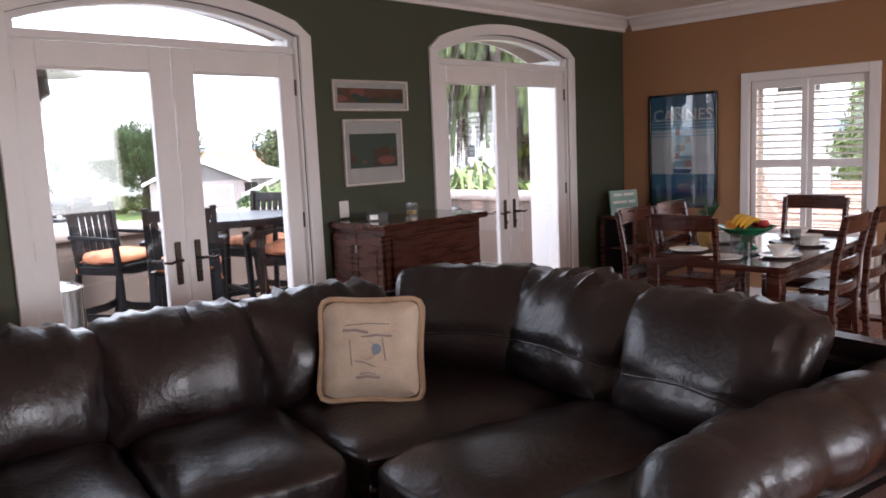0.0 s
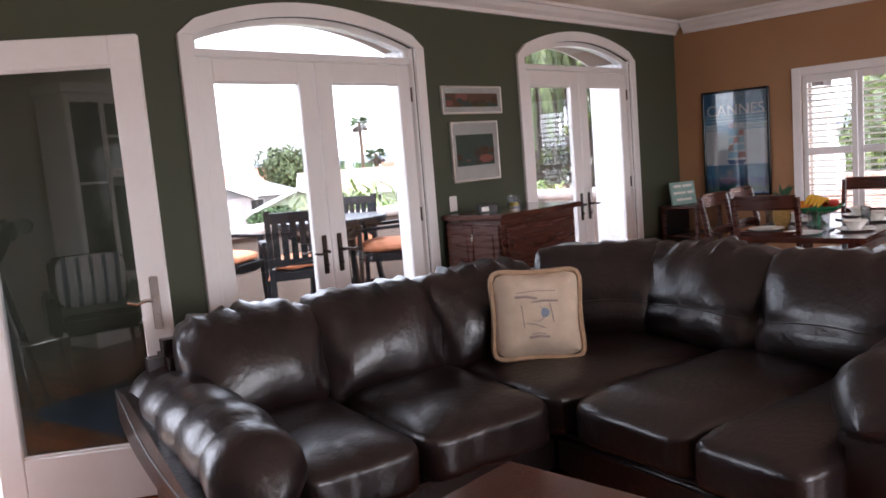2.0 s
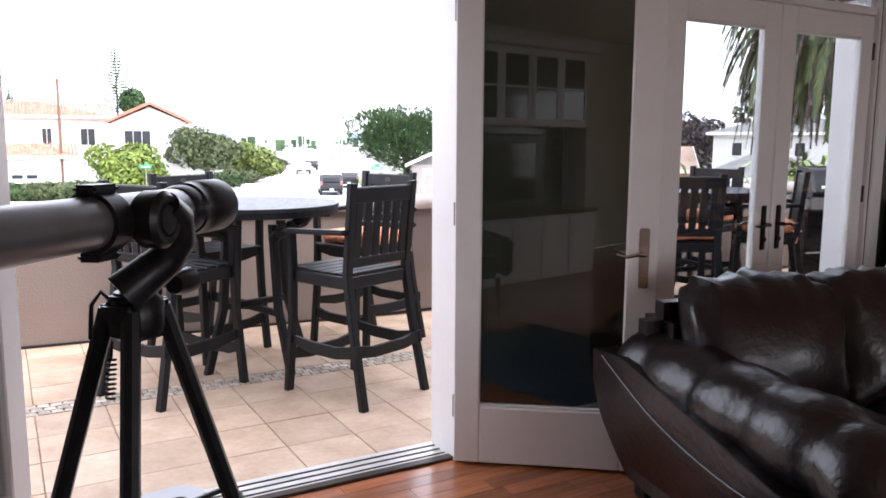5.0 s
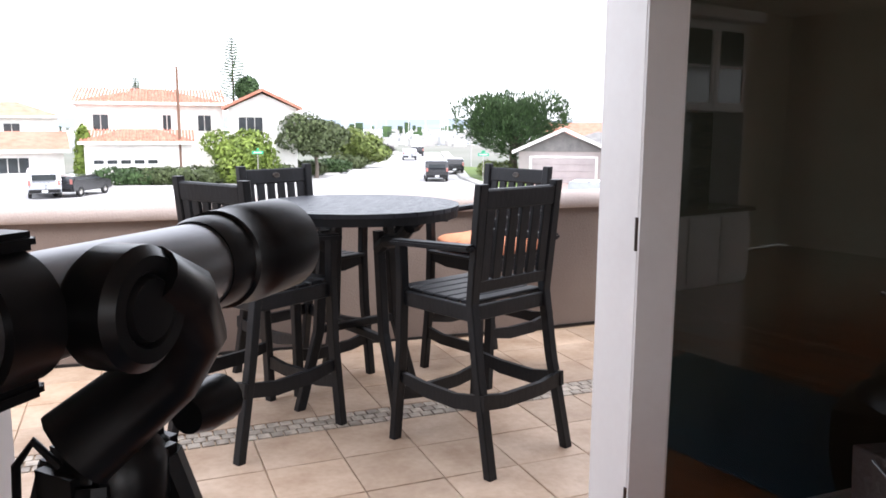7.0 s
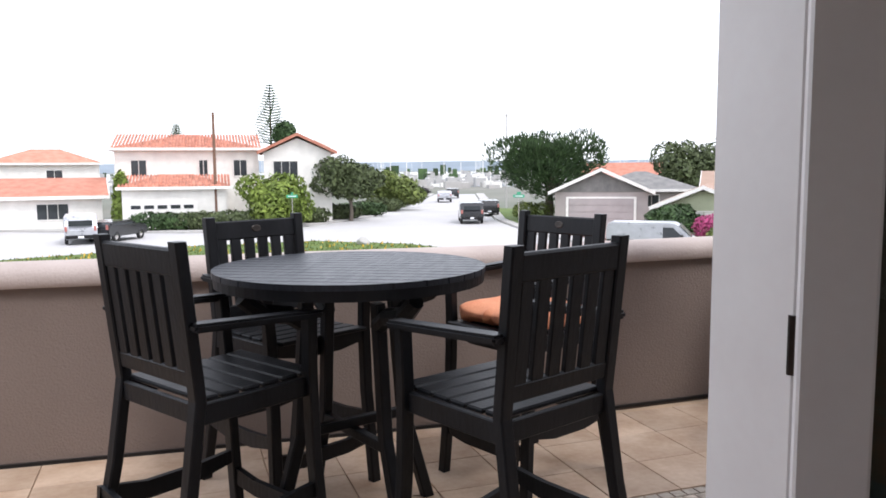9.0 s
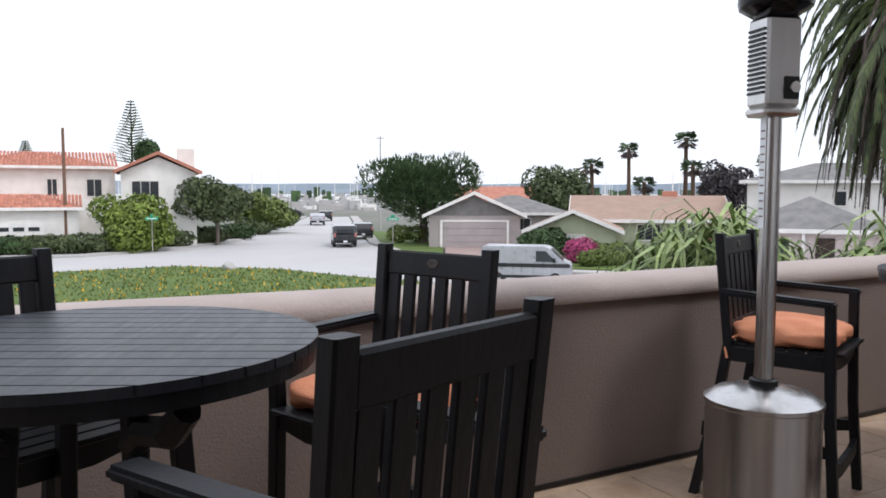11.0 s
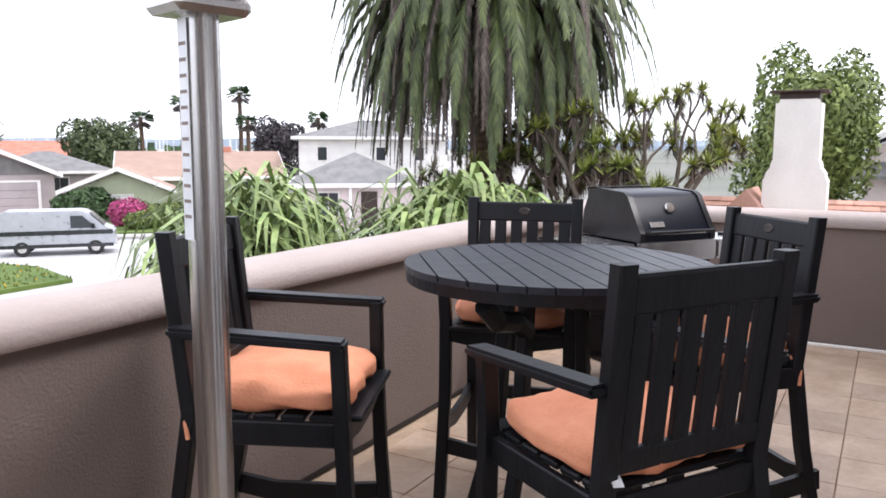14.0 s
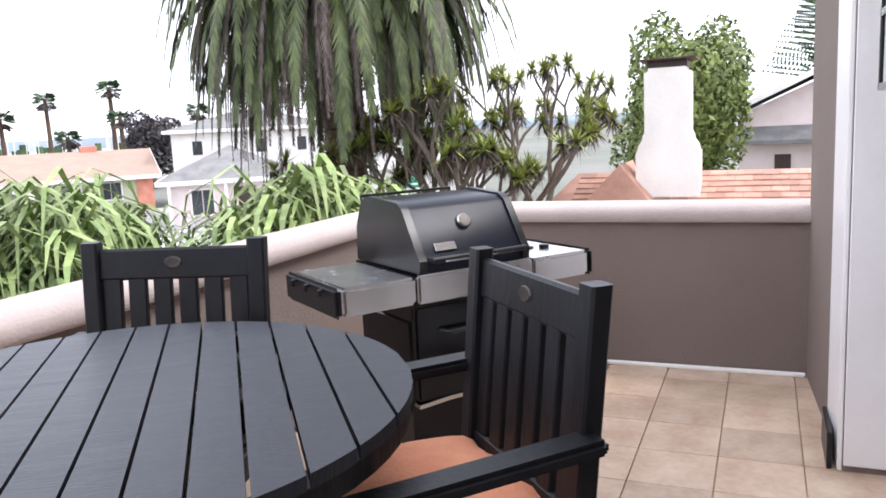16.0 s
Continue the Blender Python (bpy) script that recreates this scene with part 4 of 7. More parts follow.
part("arm_pad", moved(fat_arm(1.40, 4.0), pose(2.95, -2.80, 0.085, 0, 0, -90)), LEATHER, sofa, "", True)
bm = box(2.26, 3.64, -2.94, -2.70, 0.05, 0.55, 0.05, seg=3)
part("arm_side", bm, LEATHER, sofa, "", True)
for u, v in ((0.68, -0.55), (0.68, -1.6), (2.35, -2.8), (3.55, -2.8), (3.55, -0.6)):
    part("foot", box(u - 0.04, u + 0.04, v - 0.04, v + 0.04, 0.0, 0.055, 0.005), BLACKPLASTIC, sofa)

# throw pillow
zx = Vector((0.63, -0.72, -0.02)).normalized()
up = Vector((0.26, 0.13, 0.93))
up = (up - zx * up.dot(zx)).normalized()
out = zx.cross(up)
pm = Matrix((zx, up, out)).transposed().to_4x4()
pm.translation = Vector((2.07, -1.62, 0.675))
pillow = thing("throw_pillow", "square cream tapestry pillow with fringed border leaning on the sofa", "pillow", pm)


def pinch(x, y):
    """Draws the sides of a square pillow in between its corners."""
    return x * (0.945 + 0.085 * min(1, (y / 0.21) ** 2)), y * (0.955 + 0.075 * min(1, (x / 0.21) ** 2))


bm = cushion(0.44, 0.43, 0.15, 5.5, 14, 0.3, 0.008, 2, 6, 0.8)
for v in bm.verts:
    v.co.x, v.co.y = pinch(v.co.x, v.co.y)
part("cover", bm, PILLOWCLOTH, pillow, "", True)
ring = []
for k in range(64):
    a = 2 * math.pi * k / 64
    c, s = math.cos(a), math.sin(a)
    q = (abs(c) ** 7 + abs(s) ** 7) ** (-1 / 7)
    ring.append((*pinch(0.228 * c * q, 0.223 * s * q), 0.006 * noise.noise(Vector((k * 0.7, 0, 0)))))
part("fringe", tube(ring + ring[:1], 0.015, 6, caps=False, squash=1.6), PILLOWTRIM, pillow, "", True)
printed = new("print")
printed.parent = pillow
zf = 0.094
for x0, y0, x1, y1, w in ((-0.10, 0.10, 0.09, 0.105, 0.004), (-0.11, 0.08, 0.0, 0.07, 0.012), (-0.04, 0.05, 0.10, 0.055, 0.01), (-0.08, 0.04, -0.07, -0.07, 0.005), (0.06, 0.045, 0.075, -0.05, 0.006),
                            (-0.06, -0.05, 0.03, -0.075, 0.006), (-0.05, -0.12, 0.05, -0.12, 0.012), (-0.035, -0.105, 0.035, -0.105, 0.005)):
    part("printed_motif", tube([(x0, y0, zf), ((x0 + x1) / 2, (y0 + y1) / 2 + 0.006, zf + 0.004), (x1, y1, zf)], w / 2, 6, squash=0.3), INK, printed)
part("printed_motif", lathe([(0, 0.003), (0.022, 0.002), (0.026, 0)], 20, (0.03, 0.0, zf)), STRIPEBLUE, printed)
part("printed_motif", moved(lathe([(0.034, 0.0), (0.037, 0.003), (0.041, 0.0)], 20, (-0.005, -0.005, zf)), Matrix.Identity(4)), INK, printed)

# coffee table
ct = thing("coffee_table", "low dark cherry wood coffee table before the corner sofa", "coffee table", pose(0.40, -2.70, 0))
part("top", box(-0.56, 0.56, -0.36, 0.40, 0.415, 0.45, 0.008, seg=2), CHERRYTOP, ct)
part("apron", box(-0.50, 0.50, -0.31, 0.35, 0.35, 0.415, 0.004), CHERRY, ct)
for x in (-0.49, 0.49):
    for y in (-0.30, 0.34):
        part("leg", box(x - 0.035, x + 0.035, y - 0.035, y + 0.035, 0, 0.35, 0.005), CHERRY, ct)
rc = thing("remote_control", "black remote control lying on the coffee table", "remote control", pose(0.55, -2.66, 0.45, 0, 0, 25))
part("body", box(-0.022, 0.022, -0.085, 0.085, 0.0, 0.018, 0.006, seg=2), BLACKPLASTIC, rc, "", True)
for i in range(4):
    part("button", box(-0.012, 0.012, -0.05 + i * 0.03, -0.038 + i * 0.03, 0.018, 0.020), GREYTUBE, rc)

# bar cabinet by the doors
bc = thing("bar_cabinet", "dark cherry wood bar cabinet with side doors between two french doors", "cabinet", pose(3.13, -0.58, 0))
part("body", box(0.0, 0.90, 0.02, 0.53, 0.08, 1.03, 0.006), CHERRY, bc)
part("top", box(-0.03, 0.96, -0.02, 0.55, 1.03, 1.07, 0.010, seg=2), CHERRYTOP, bc, "polished overhanging top")
part("plinth", box(0.02, 0.88, 0.04, 0.53, 0.0, 0.08, 0.004), CHERRY, bc)
for y0, y1 in ((0.03, 0.27), (0.275, 0.52)):
    d = part("door", box(-0.018, -0.002, y0, y1, 0.10, 1.0, 0.004), CHERRY, bc, "panelled cherry door")
    part("door_panel", box(-0.024, -0.017, y0 + 0.05, y1 - 0.05, 0.17, 0.93, 0.006), CHERRY, d)
part("lock_plate", box(-0.028, -0.022, 0.26, 0.285, 0.88, 0.93, 0.003), CHROME, bc)
part("front_panel", box(0.05, 0.85, -0.004, 0.018, 0.13, 0.98, 0.008), CHERRY, bc)
rad = thing("clock_radio", "small black clock radio with a white face on the bar cabinet", "clock radio", pose(3.30, -0.30, 1.07, 0, 0, -30))
part("case", box(-0.07, 0.07, -0.045, 0.045, 0.0, 0.055, 0.008, seg=2), BLACKPLASTIC, rad)
part("face", box(-0.055, 0.0, -0.049, -0.045, 0.012, 0.044, 0.001), CERAMIC, rad)
gl1 = thing("candle_glass", "small amber glass candle holder on the bar cabinet", "candle holder", pose(3.62, -0.30, 1.07))
part("glass", lathe([(0, 0.004), (0.038, 0.004), (0.045, 0.0), (0.048, 0.09), (0.044, 0.09), (0.04, 0.012), (0, 0.012)], 24), GLASS, gl1, "", True)
part("candle", lathe([(0, 0.013), (0.036, 0.013), (0.036, 0.04), (0, 0.04)], 20), YELLOW, gl1)
sw = thing("light_switch", "cream double switch plate on the green wall", "light switch", pose(3.27, 0, 1.14))
part("plate", box(-0.04, 0.04, -0.008, -0.001, -0.057, 0.057, 0.003), WHITE, sw)
part("rocker", box(-0.018, 0.018, -0.012, -0.008, -0.03, 0.03, 0.002), WHITE, sw)


def picture(x0, x1, z0, z1, mount, label, blobs):
    p = thing("framed_picture", label, "picture", pose((x0 + x1) / 2, -0.003, (z0 + z1) / 2), "pictures on the green wall")
    w, h = (x1 - x0) / 2, (z1 - z0) / 2
    part("backing", box(-w + 0.012, w - 0.012, -0.012, 0.0, -h + 0.012, h - 0.012), PAPER, p)
    bm = bmesh.new()
    for a in ((-w, w, h - 0.014, h), (-w, w, -h, -h + 0.014)):
        box(a[0], a[1], -0.026, 0.0, a[2], a[3], 0.003, bm)
    for s in (-1, 1):
        box(*sorted((s * w, s * (w - 0.014))), -0.026, 0.0, -h + 0.014, h - 0.014, 0.003, bm)
    part("frame", bm, SILVER, p)
    mx, mt, mb = mount
    rng = random.Random(len(label))
    x0, x1, z0, z1 = -w + mx, w - mx, -h + mb, h - mt
    cols = [POSTERRED, OLIVELEAF, DARKLEAF, POSTERGREEN, BARK]
    part("painting", box(x0, x1, -0.014, -0.012, z0, z1), blobs[0], p)
    for i in range(12):
        cx, cz = rng.uniform(x0, x1), rng.uniform(z0, z0 + (z1 - z0) * 0.75)
        rx, rz = rng.uniform(0.03, 0.09), rng.uniform(0.012, 0.04)
        pts = []
        for k in range(12):
            a = 2 * math.pi * k / 12
            f = 1 + 0.3 * noise.noise(Vector((k, i, 2)))
            pts.append((min(x1, max(x0, cx + rx * f * math.cos(a))), min(z1, max(z0, cz + rz * f * math.sin(a)))))
        part("painted_area", prism(pts, -0.0142 - 0.0003 * (i + 1), -0.0142 - 0.0003 * i), cols[rng.randrange(5)], p)
    g = part("glazing", box(-w + 0.015, w - 0.015, -0.0215, -0.020, -h + 0.015, h - 0.015), GLASS, p)
    g.visible_shadow = False
    return p


picture(3.215, 3.905, 1.80, 2.01, (0.045, 0.055, 0.055), "wide landscape print in a pale silver frame on green wall", [POLEWOOD])
pp = picture(3.285, 3.83, 1.29, 1.745, (0.055, 0.10, 0.12), "seascape print with white mount in a silver frame", [POSTERGREEN])

# poster
po = thing("poster", "framed blue travel poster of a tall sailing ship, reading CANNES", "poster", pose(6.93, -0.64, 1.388))
W2, H2 = 0.345, 0.54
bm = bmesh.new()
for y0, y1, z0, z1 in ((-W2, W2, H2 - 0.022, H2), (-W2, W2, -H2, -H2 + 0.022), (-W2, -W2 + 0.022, -H2 + 0.022, H2 - 0.022), (W2 - 0.022, W2, -H2 + 0.022, H2 - 0.022)):
    box(-0.03, -0.001, y0, y1, z0, z1, 0.003, bm)
part("frame", bm, BLACKMETAL, po)
for i, (z0, z1, m_) in enumerate(((0.30, 0.52, BLUEPRINT), (0.12, 0.30, PALEBLUE), (-0.22, 0.12, POSTERWHITE), (-0.36, -0.22, BLUEPRINT), (-0.52, -0.36, DEEPBLUE))):
    part("printed_band", box(-0.012, -0.003, -0.323, 0.323, z0, z1), m_, po)
for i in range(6):
    part("printed_band", box(-0.0125, -0.0121, -0.323, 0.323, 0.27 - i * 0.03, 0.285 - i * 0.03), BLUEPRINT if i < 3 else POSTERWHITE, po)
me = text_mesh("CANNES", 0.155)
ob = part("title", me, POSTERWHITE, po, "white title lettering")
ob.matrix_basis = pose(-0.016, 0.0, 0.335, 90, 0, -90)
for i in range(5):
    z = 0.18 - i * 0.075
    for k, s in enumerate((-0.05, 0.0, 0.055)):
        w, h = 0.030 + 0.004 * i, 0.032
        pts = [(s - w + 0.005, z - h), (s + w, z - h * 0.8), (s + w * 0.7, z + h), (s - w * 0.6, z + h * 0.8)]
        part("sail", prism([(-a, b) for a, b in pts], -0.0155 - k * 0.0004, -0.0150 - k * 0.0004, axis="x"), POSTERRED if (i + k) % 3 == 0 else (POSTERWHITE if i < 1 else PALEBLUE), po)
part("hull", prism([(-0.10, -0.175), (0.10, -0.17), (0.075, -0.215), (-0.075, -0.215)], -0.0166, -0.0158, axis="x"), DEEPBLUE, po)
for k in range(14):
    y = -0.30 + k * 0.046
    hgt = 0.05 + 0.04 * abs(math.sin(k * 2.1))
    part("palm_leaf", prism([(y - 0.03, -0.50), (y + 0.03, -0.50), (y + 0.02 * math.sin(k), -0.50 + hgt + 0.03)], -0.0150, -0.0142 + 0.0002 * (k % 3), axis="x"), POSTERGREEN, po)
part("glazing", box(-0.024, -0.0225, -0.322, 0.322, -0.517, 0.517), GLASS, po).visible_shadow = False

# side table with sign in the corner
st = thing("side_table", "narrow dark wooden open shelf table in the room corner", "side table", pose(6.62, -0.27, 0))
part("top", box(-0.28, 0.28, -0.20, 0.20, 0.77, 0.80, 0.004), CHERRY, st)
part("shelf", box(-0.25, 0.25, -0.17, 0.17, 0.20, 0.225, 0.003), CHERRY, st)
part("back_board", box(-0.25, 0.25, 0.16, 0.18, 0.225, 0.77, 0.003), BLACKWOOD, st)
part("shelf", box(-0.25, 0.25, -0.17, 0.155, 0.48, 0.50, 0.003), CHERRY, st)
for x in (-0.26, 0.26):
    for y in (-0.18, 0.18):
        part("leg", box(x - 0.018, x + 0.018, y - 0.018, y + 0.018, 0, 0.77, 0.003), CHERRY, st)
sg = thing("wooden_sign", "pale teal painted board with unreadable pale lettering on the table", "sign", pose(6.56, -0.22, 0.80, -8, 0, -22))
part("board", box(-0.16, 0.16, -0.012, 0.012, 0.0, 0.235, 0.003), SIGNTEAL, sg)
for r_, (a, b) in enumerate(((-0.12, -0.02), (0.0, 0.12), (-0.13, 0.03), (0.05, 0.13), (-0.1, 0.1))):
    part("lettering_bar", box(a, b, -0.015, -0.012, 0.18 - (r_ // 2) * 0.07, 0.205 - (r_ // 2) * 0.07), PAPER, sg)

# radiator under the window
ra = thing("radiator", "white panel radiator under the shuttered window", "radiator", pose(6.86, -2.79, -0.0))
part("panel", box(-0.03, 0.03, -0.60, 0.60, 0.12, 0.56, 0.008), RADIATOR, ra)
for i in range(30):
    y = -0.57 + i * 0.039
    part("rib", box(-0.042, -0.030, y, y + 0.022, 0.15, 0.53, 0.005), RADIATOR, ra)
part("top_grille", box(-0.035, 0.035, -0.60, 0.60, 0.561, 0.575, 0.003), RADIATOR, ra)
part("valve", tube([(-0.02, 0.60, 0.16), (-0.02, 0.66, 0.16), (-0.02, 0.66, 0.0)], 0.012, 8), CHROME, ra)
for y in (-0.5, 0.5):
    part("foot_bracket", box(-0.02, 0.02, y - 0.02, y + 0.02, 0.0, 0.12, 0.002), RADIATOR, ra)


# dining set
def dining_chair():
    """Ladder-back chair facing +y."""
    r = thing("dining_chair", "dark cherry wood ladder-back chair at the dining table", "dining chair", group="chairs round the dining table")

    def bar(name, pts, w, d):
        if pts[0][2] == pts[1][2]:
            part(name, tube(pts, d, 6), CHERRY, r)
        else:
            part(name, post(pts, w, d), CHERRY, r)
    for s in (-1, 1):
        bar("back_post", [(s * 0.215, -0.24, 0), (s * 0.215, -0.20, 0.45), (s * 0.22, -0.215, 0.75), (s * 0.225, -0.27, 1.02)], 0.018, 0.02)
        bar("front_leg", [(s * 0.205, 0.19, 0), (s * 0.205, 0.19, 0.43)], 0.02, 0.02)
        bar("side_rail", [(s * 0.21, -0.20, 0.20), (s * 0.205, 0.19, 0.20)], 0.010, 0.014)
    part("seat", box(-0.23, 0.23, -0.20, 0.22, 0.435, 0.465, 0.010, seg=2), CHERRY, r)
    part("apron", box(-0.19, 0.19, 0.175, 0.195, 0.38, 0.434, 0.003), CHERRY, r)
    for z0, z1, y in ((0.56, 0.62, -0.205), (0.70, 0.77, -0.212), (0.93, 1.035, -0.262)):
        n, pts = 8, []
        for i in range(n + 1):
            x = -0.215 + 0.43 * i / n
            pts.append((x, y - 0.030 * (1 - (x / 0.215) ** 2)))
        outl = [(a, b - 0.009) for a, b in pts] + [(a, b + 0.009) for a, b in reversed(pts)]
        part("crest_rail" if z0 > 0.9 else "ladder_rail", prism(outl, z0, z1, axis="z"), CHERRY, r)
    return r


dc = dining_chair()
for i, (x, y, f) in enumerate(((4.60, -1.80, 0), (4.94, -1.28, -90), (5.46, -1.28, -90), (6.26, -2.07, 180), (4.98, -2.72, 90), (5.62, -2.72, 90))):
    a = radians(f)
    m = pose(x + 0.25 * math.cos(a), y + 0.25 * math.sin(a), 0, 0, 0, f - 90)
    if i:
        copy_thing(dc, m)
    else:
        dc.matrix_basis = m
dt = thing("dining_table", "dark cherry wood rectangular dining table laid for a meal", "dining table", pose(5.42, -1.98, 0))
TT = 0.735
part("top", box(-0.84, 0.74, -0.48, 0.48, TT - 0.04, TT, 0.008, seg=2), CHERRYTOP, dt)
for y in (-0.40, 0.40):
    part("apron", box(-0.71, 0.61, y - 0.01, y + 0.01, TT - 0.13, TT - 0.041, 0.003), CHERRY, dt)
for x in (-0.76, 0.66):
    for y in (-0.40, 0.40):
        part("leg", box(x - 0.045, x + 0.045, y - 0.045, y + 0.045, 0, TT - 0.041, 0.006), CHERRY, dt)


def plate_setting(x, y, bowl):
    p = thing("plate", "white ceramic dinner plate on the dining table", "plate", pose(x, y, TT), "dinner plates")
    part("dish", lathe([(0, 0.004), (0.07, 0.004), (0.085, 0.0), (0.13, 0.016), (0.132, 0.02), (0.085, 0.008), (0, 0.009)], 32), CERAMIC, p, "", True)
    if bowl:
        b = thing("soup_bowl", "white ceramic soup bowl standing on a plate", "bowl", pose(x, y, TT + 0.009), "soup bowls")
        part("vessel", lathe([(0, 0.0), (0.04, 0.0), (0.045, 0.01), (0.085, 0.065), (0.08, 0.067), (0.04, 0.014), (0, 0.012)], 28), CERAMIC, b, "", True)


for x, y, b in ((4.98, -1.66, False), (5.52, -1.68, True), (5.00, -2.28, True), (5.60, -2.26, True), (5.95, -2.05, True), (4.75, -2.0, False)):
    plate_setting(x, y, b)
for i, (x, y) in enumerate(((4.92, -2.02), (5.22, -1.60), (5.26, -2.28), (5.72, -1.80), (4.86, -2.12))):
    g = thing("drinking_glass", "clear tall drinking glass on the dining table", "drinking glass", pose(x, y, TT), "drinking glasses")
    part("vessel", lathe([(0, 0.004), (0.028, 0.004), (0.03, 0.0), (0.036, 0.15), (0.033, 0.15), (0.027, 0.012), (0, 0.012)], 20), GLASS, g, "", True)
for i, (x, y) in enumerate(((4.98, -2.10), (5.38, -2.12), (5.62, -2.02))):
    n_ = thing("folded_napkin", "dark folded napkin on the dining table", "napkin", pose(x, y, TT, 0, 0, 20 * i), "napkins")
    part("cloth", box(-0.08, 0.08, -0.03, 0.03, 0, 0.012, 0.004), BLACKPLASTIC, n_)
fb = thing("fruit_bowl", "green pottery pedestal bowl heaped with fruit on the dining table", "fruit bowl", pose(5.30, -1.93, TT))
part("bowl", lathe([(0, 0.0), (0.075, 0.0), (0.08, 0.008), (0.035, 0.04), (0.035, 0.075), (0.12, 0.10), (0.20, 0.15), (0.195, 0.155), (0.11, 0.11), (0, 0.09)], 32), GREENGLASS, fb, "", True)
for k in range(4):
    a = 0.4 + k * 0.25
    pts = [(-0.15 + 0.30 * t, -0.05 + k * 0.03, 0.155 + 0.045 * math.sin(math.pi * t) + 0.008 * k) for t in [i / 8 for i in range(9)]]
    part("banana", tube(pts, [0.006, 0.014, 0.018, 0.019, 0.019, 0.019, 0.018, 0.014, 0.005], 8), YELLOW, fb, "", True)
for k, (x, y, m_) in enumerate(((0.08, 0.08, REDFRUIT), (0.13, -0.02, REDFRUIT), (-0.02, 0.10, ORANGEFRUIT), (-0.11, 0.06, ORANGEFRUIT), (0.06, -0.10, REDFRUIT))):
    bm = bmesh.new()
    bmesh.ops.create_uvsphere(bm, u_segments=16, v_segments=10, radius=0.038)
    for v in bm.verts:
        v.co.z *= 0.9
        if abs(v.co.x) < 0.012 and abs(v.co.y) < 0.012 and v.co.z > 0:
            v.co.z -= 0.008
    part("apple" if m_ is REDFRUIT else "orange", moved(bm, pose(x, y, 0.165)), m_, fb, "", True)
pa = thing("pineapple", "whole ripe pineapple standing behind the fruit bowl", "pineapple", pose(5.14, -1.72, TT))
bm = lathe([(0, 0), (0.04, 0.003), (0.062, 0.05), (0.068, 0.10), (0.058, 0.16), (0.035, 0.185), (0, 0.19)], 24)
for v in bm.verts:
    v.co *= 1 + 0.03 * math.sin(v.co.z * 160) * math.cos(math.atan2(v.co.y, v.co.x) * 10)
part("fruit", bm, PINEAPPLE, pa, "", True)
rng = random.Random(4)
for k in range(26):
    a, lean, ln = rng.uniform(0, 6.28), rng.uniform(0.1, 0.9), rng.uniform(0.10, 0.19)
    d = Vector((math.cos(a), math.sin(a), 0))
    s_ = Vector((-d.y, d.x, 0)) * 0.012
    p0, p1, p2 = Vector((0, 0, 0.18)), Vector((0, 0, 0.18 + ln * 0.6)) + d * ln * 0.3 * lean, Vector((0, 0, 0.18 + ln * (1 - 0.25 * lean))) + d * ln * 0.8 * lean
    quads("crown_leaf", [p0 - s_, p0 + s_, p1 + s_ * 0.7, p2, p1 - s_ * 0.7], [(0, 1, 2, 3, 4)], LEAFY, pa)

# telescope by the open door
ts = thing("telescope", "black and grey refracting telescope on a tripod by the open door", "telescope", pose(-1.385, -0.95, 0))
hub = Vector((0, 0, 1.0))
part("pan_head", lathe([(0, 0.96), (0.06, 0.96), (0.066, 0.98), (0.066, 1.03), (0.045, 1.06), (0.0, 1.065)], 20), BLACKPLASTIC, ts, "", True)
feet = [(-0.33, 0.12), (-0.11, -0.35), (0.36, 0.05)]
for fx, fy in feet:
    d = Vector((fx, fy, 0)).normalized()
    p0, p1 = d * 0.06 + Vector((0, 0, 1.02)), Vector((fx, fy, 0.0))
    leg = part("leg", tube([p0, p0.lerp(p1, 0.55)], 0.022, 8), BLACKPLASTIC, ts)
    part("lower_leg", tube([p0.lerp(p1, 0.50), p1 + Vector((0, 0, 0.01))], 0.015, 8), BLACKMETAL, leg)
    part("clamp", tube([p0.lerp(p1, 0.52), p0.lerp(p1, 0.57)], 0.028, 8), BLACKPLASTIC, leg)
    part("spreader_bar", tube([(d.x * 0.04, d.y * 0.04, 0.50), p0.lerp(p1, 0.49)], 0.007, 6), BLACKPLASTIC, ts)
tray_out = [(0.19 * math.cos(a) * k, 0.19 * math.sin(a) * k) for a, k in [(radians(-75 + d), k) for d, k in ((0, 1.0), (12, 1.0), (60, 0.72), (108, 1.0), (120, 1.0), (132, 1.0), (180, 0.72), (228, 1.0), (240, 1.0), (252, 1.0), (300, 0.72), (348, 1.0))]]
part("accessory_tray", prism(tray_out, 0.485, 0.497, axis="z"), GREYTUBE, ts, "triangular grey metal accessory tray")
for k in range(3):
    part("eyepiece_hole", lathe([(0, 0.4975), (0.022, 0.4975), (0.022, 0.500), (0.026, 0.500), (0.026, 0.4975)], 20, (0.085 + 0.012 * k, 0.055 - 0.055 * k, 0)), BLACKPLASTIC, ts, "", True)
axis = Vector((0.62, 0.77, -0.01)).normalized()
front = Vector((0.245, 0.235, 1.235))


def along(s):
    return front + axis * s


def barrel(name, prof, material, label=""):
    bm = lathe([(r, z) for r, z in prof], 36)
    q = axis.to_track_quat("Z", "Y").to_matrix().to_4x4()
    part(name, moved(bm, Matrix.Translation(front) @ q), material, ts, label, True)


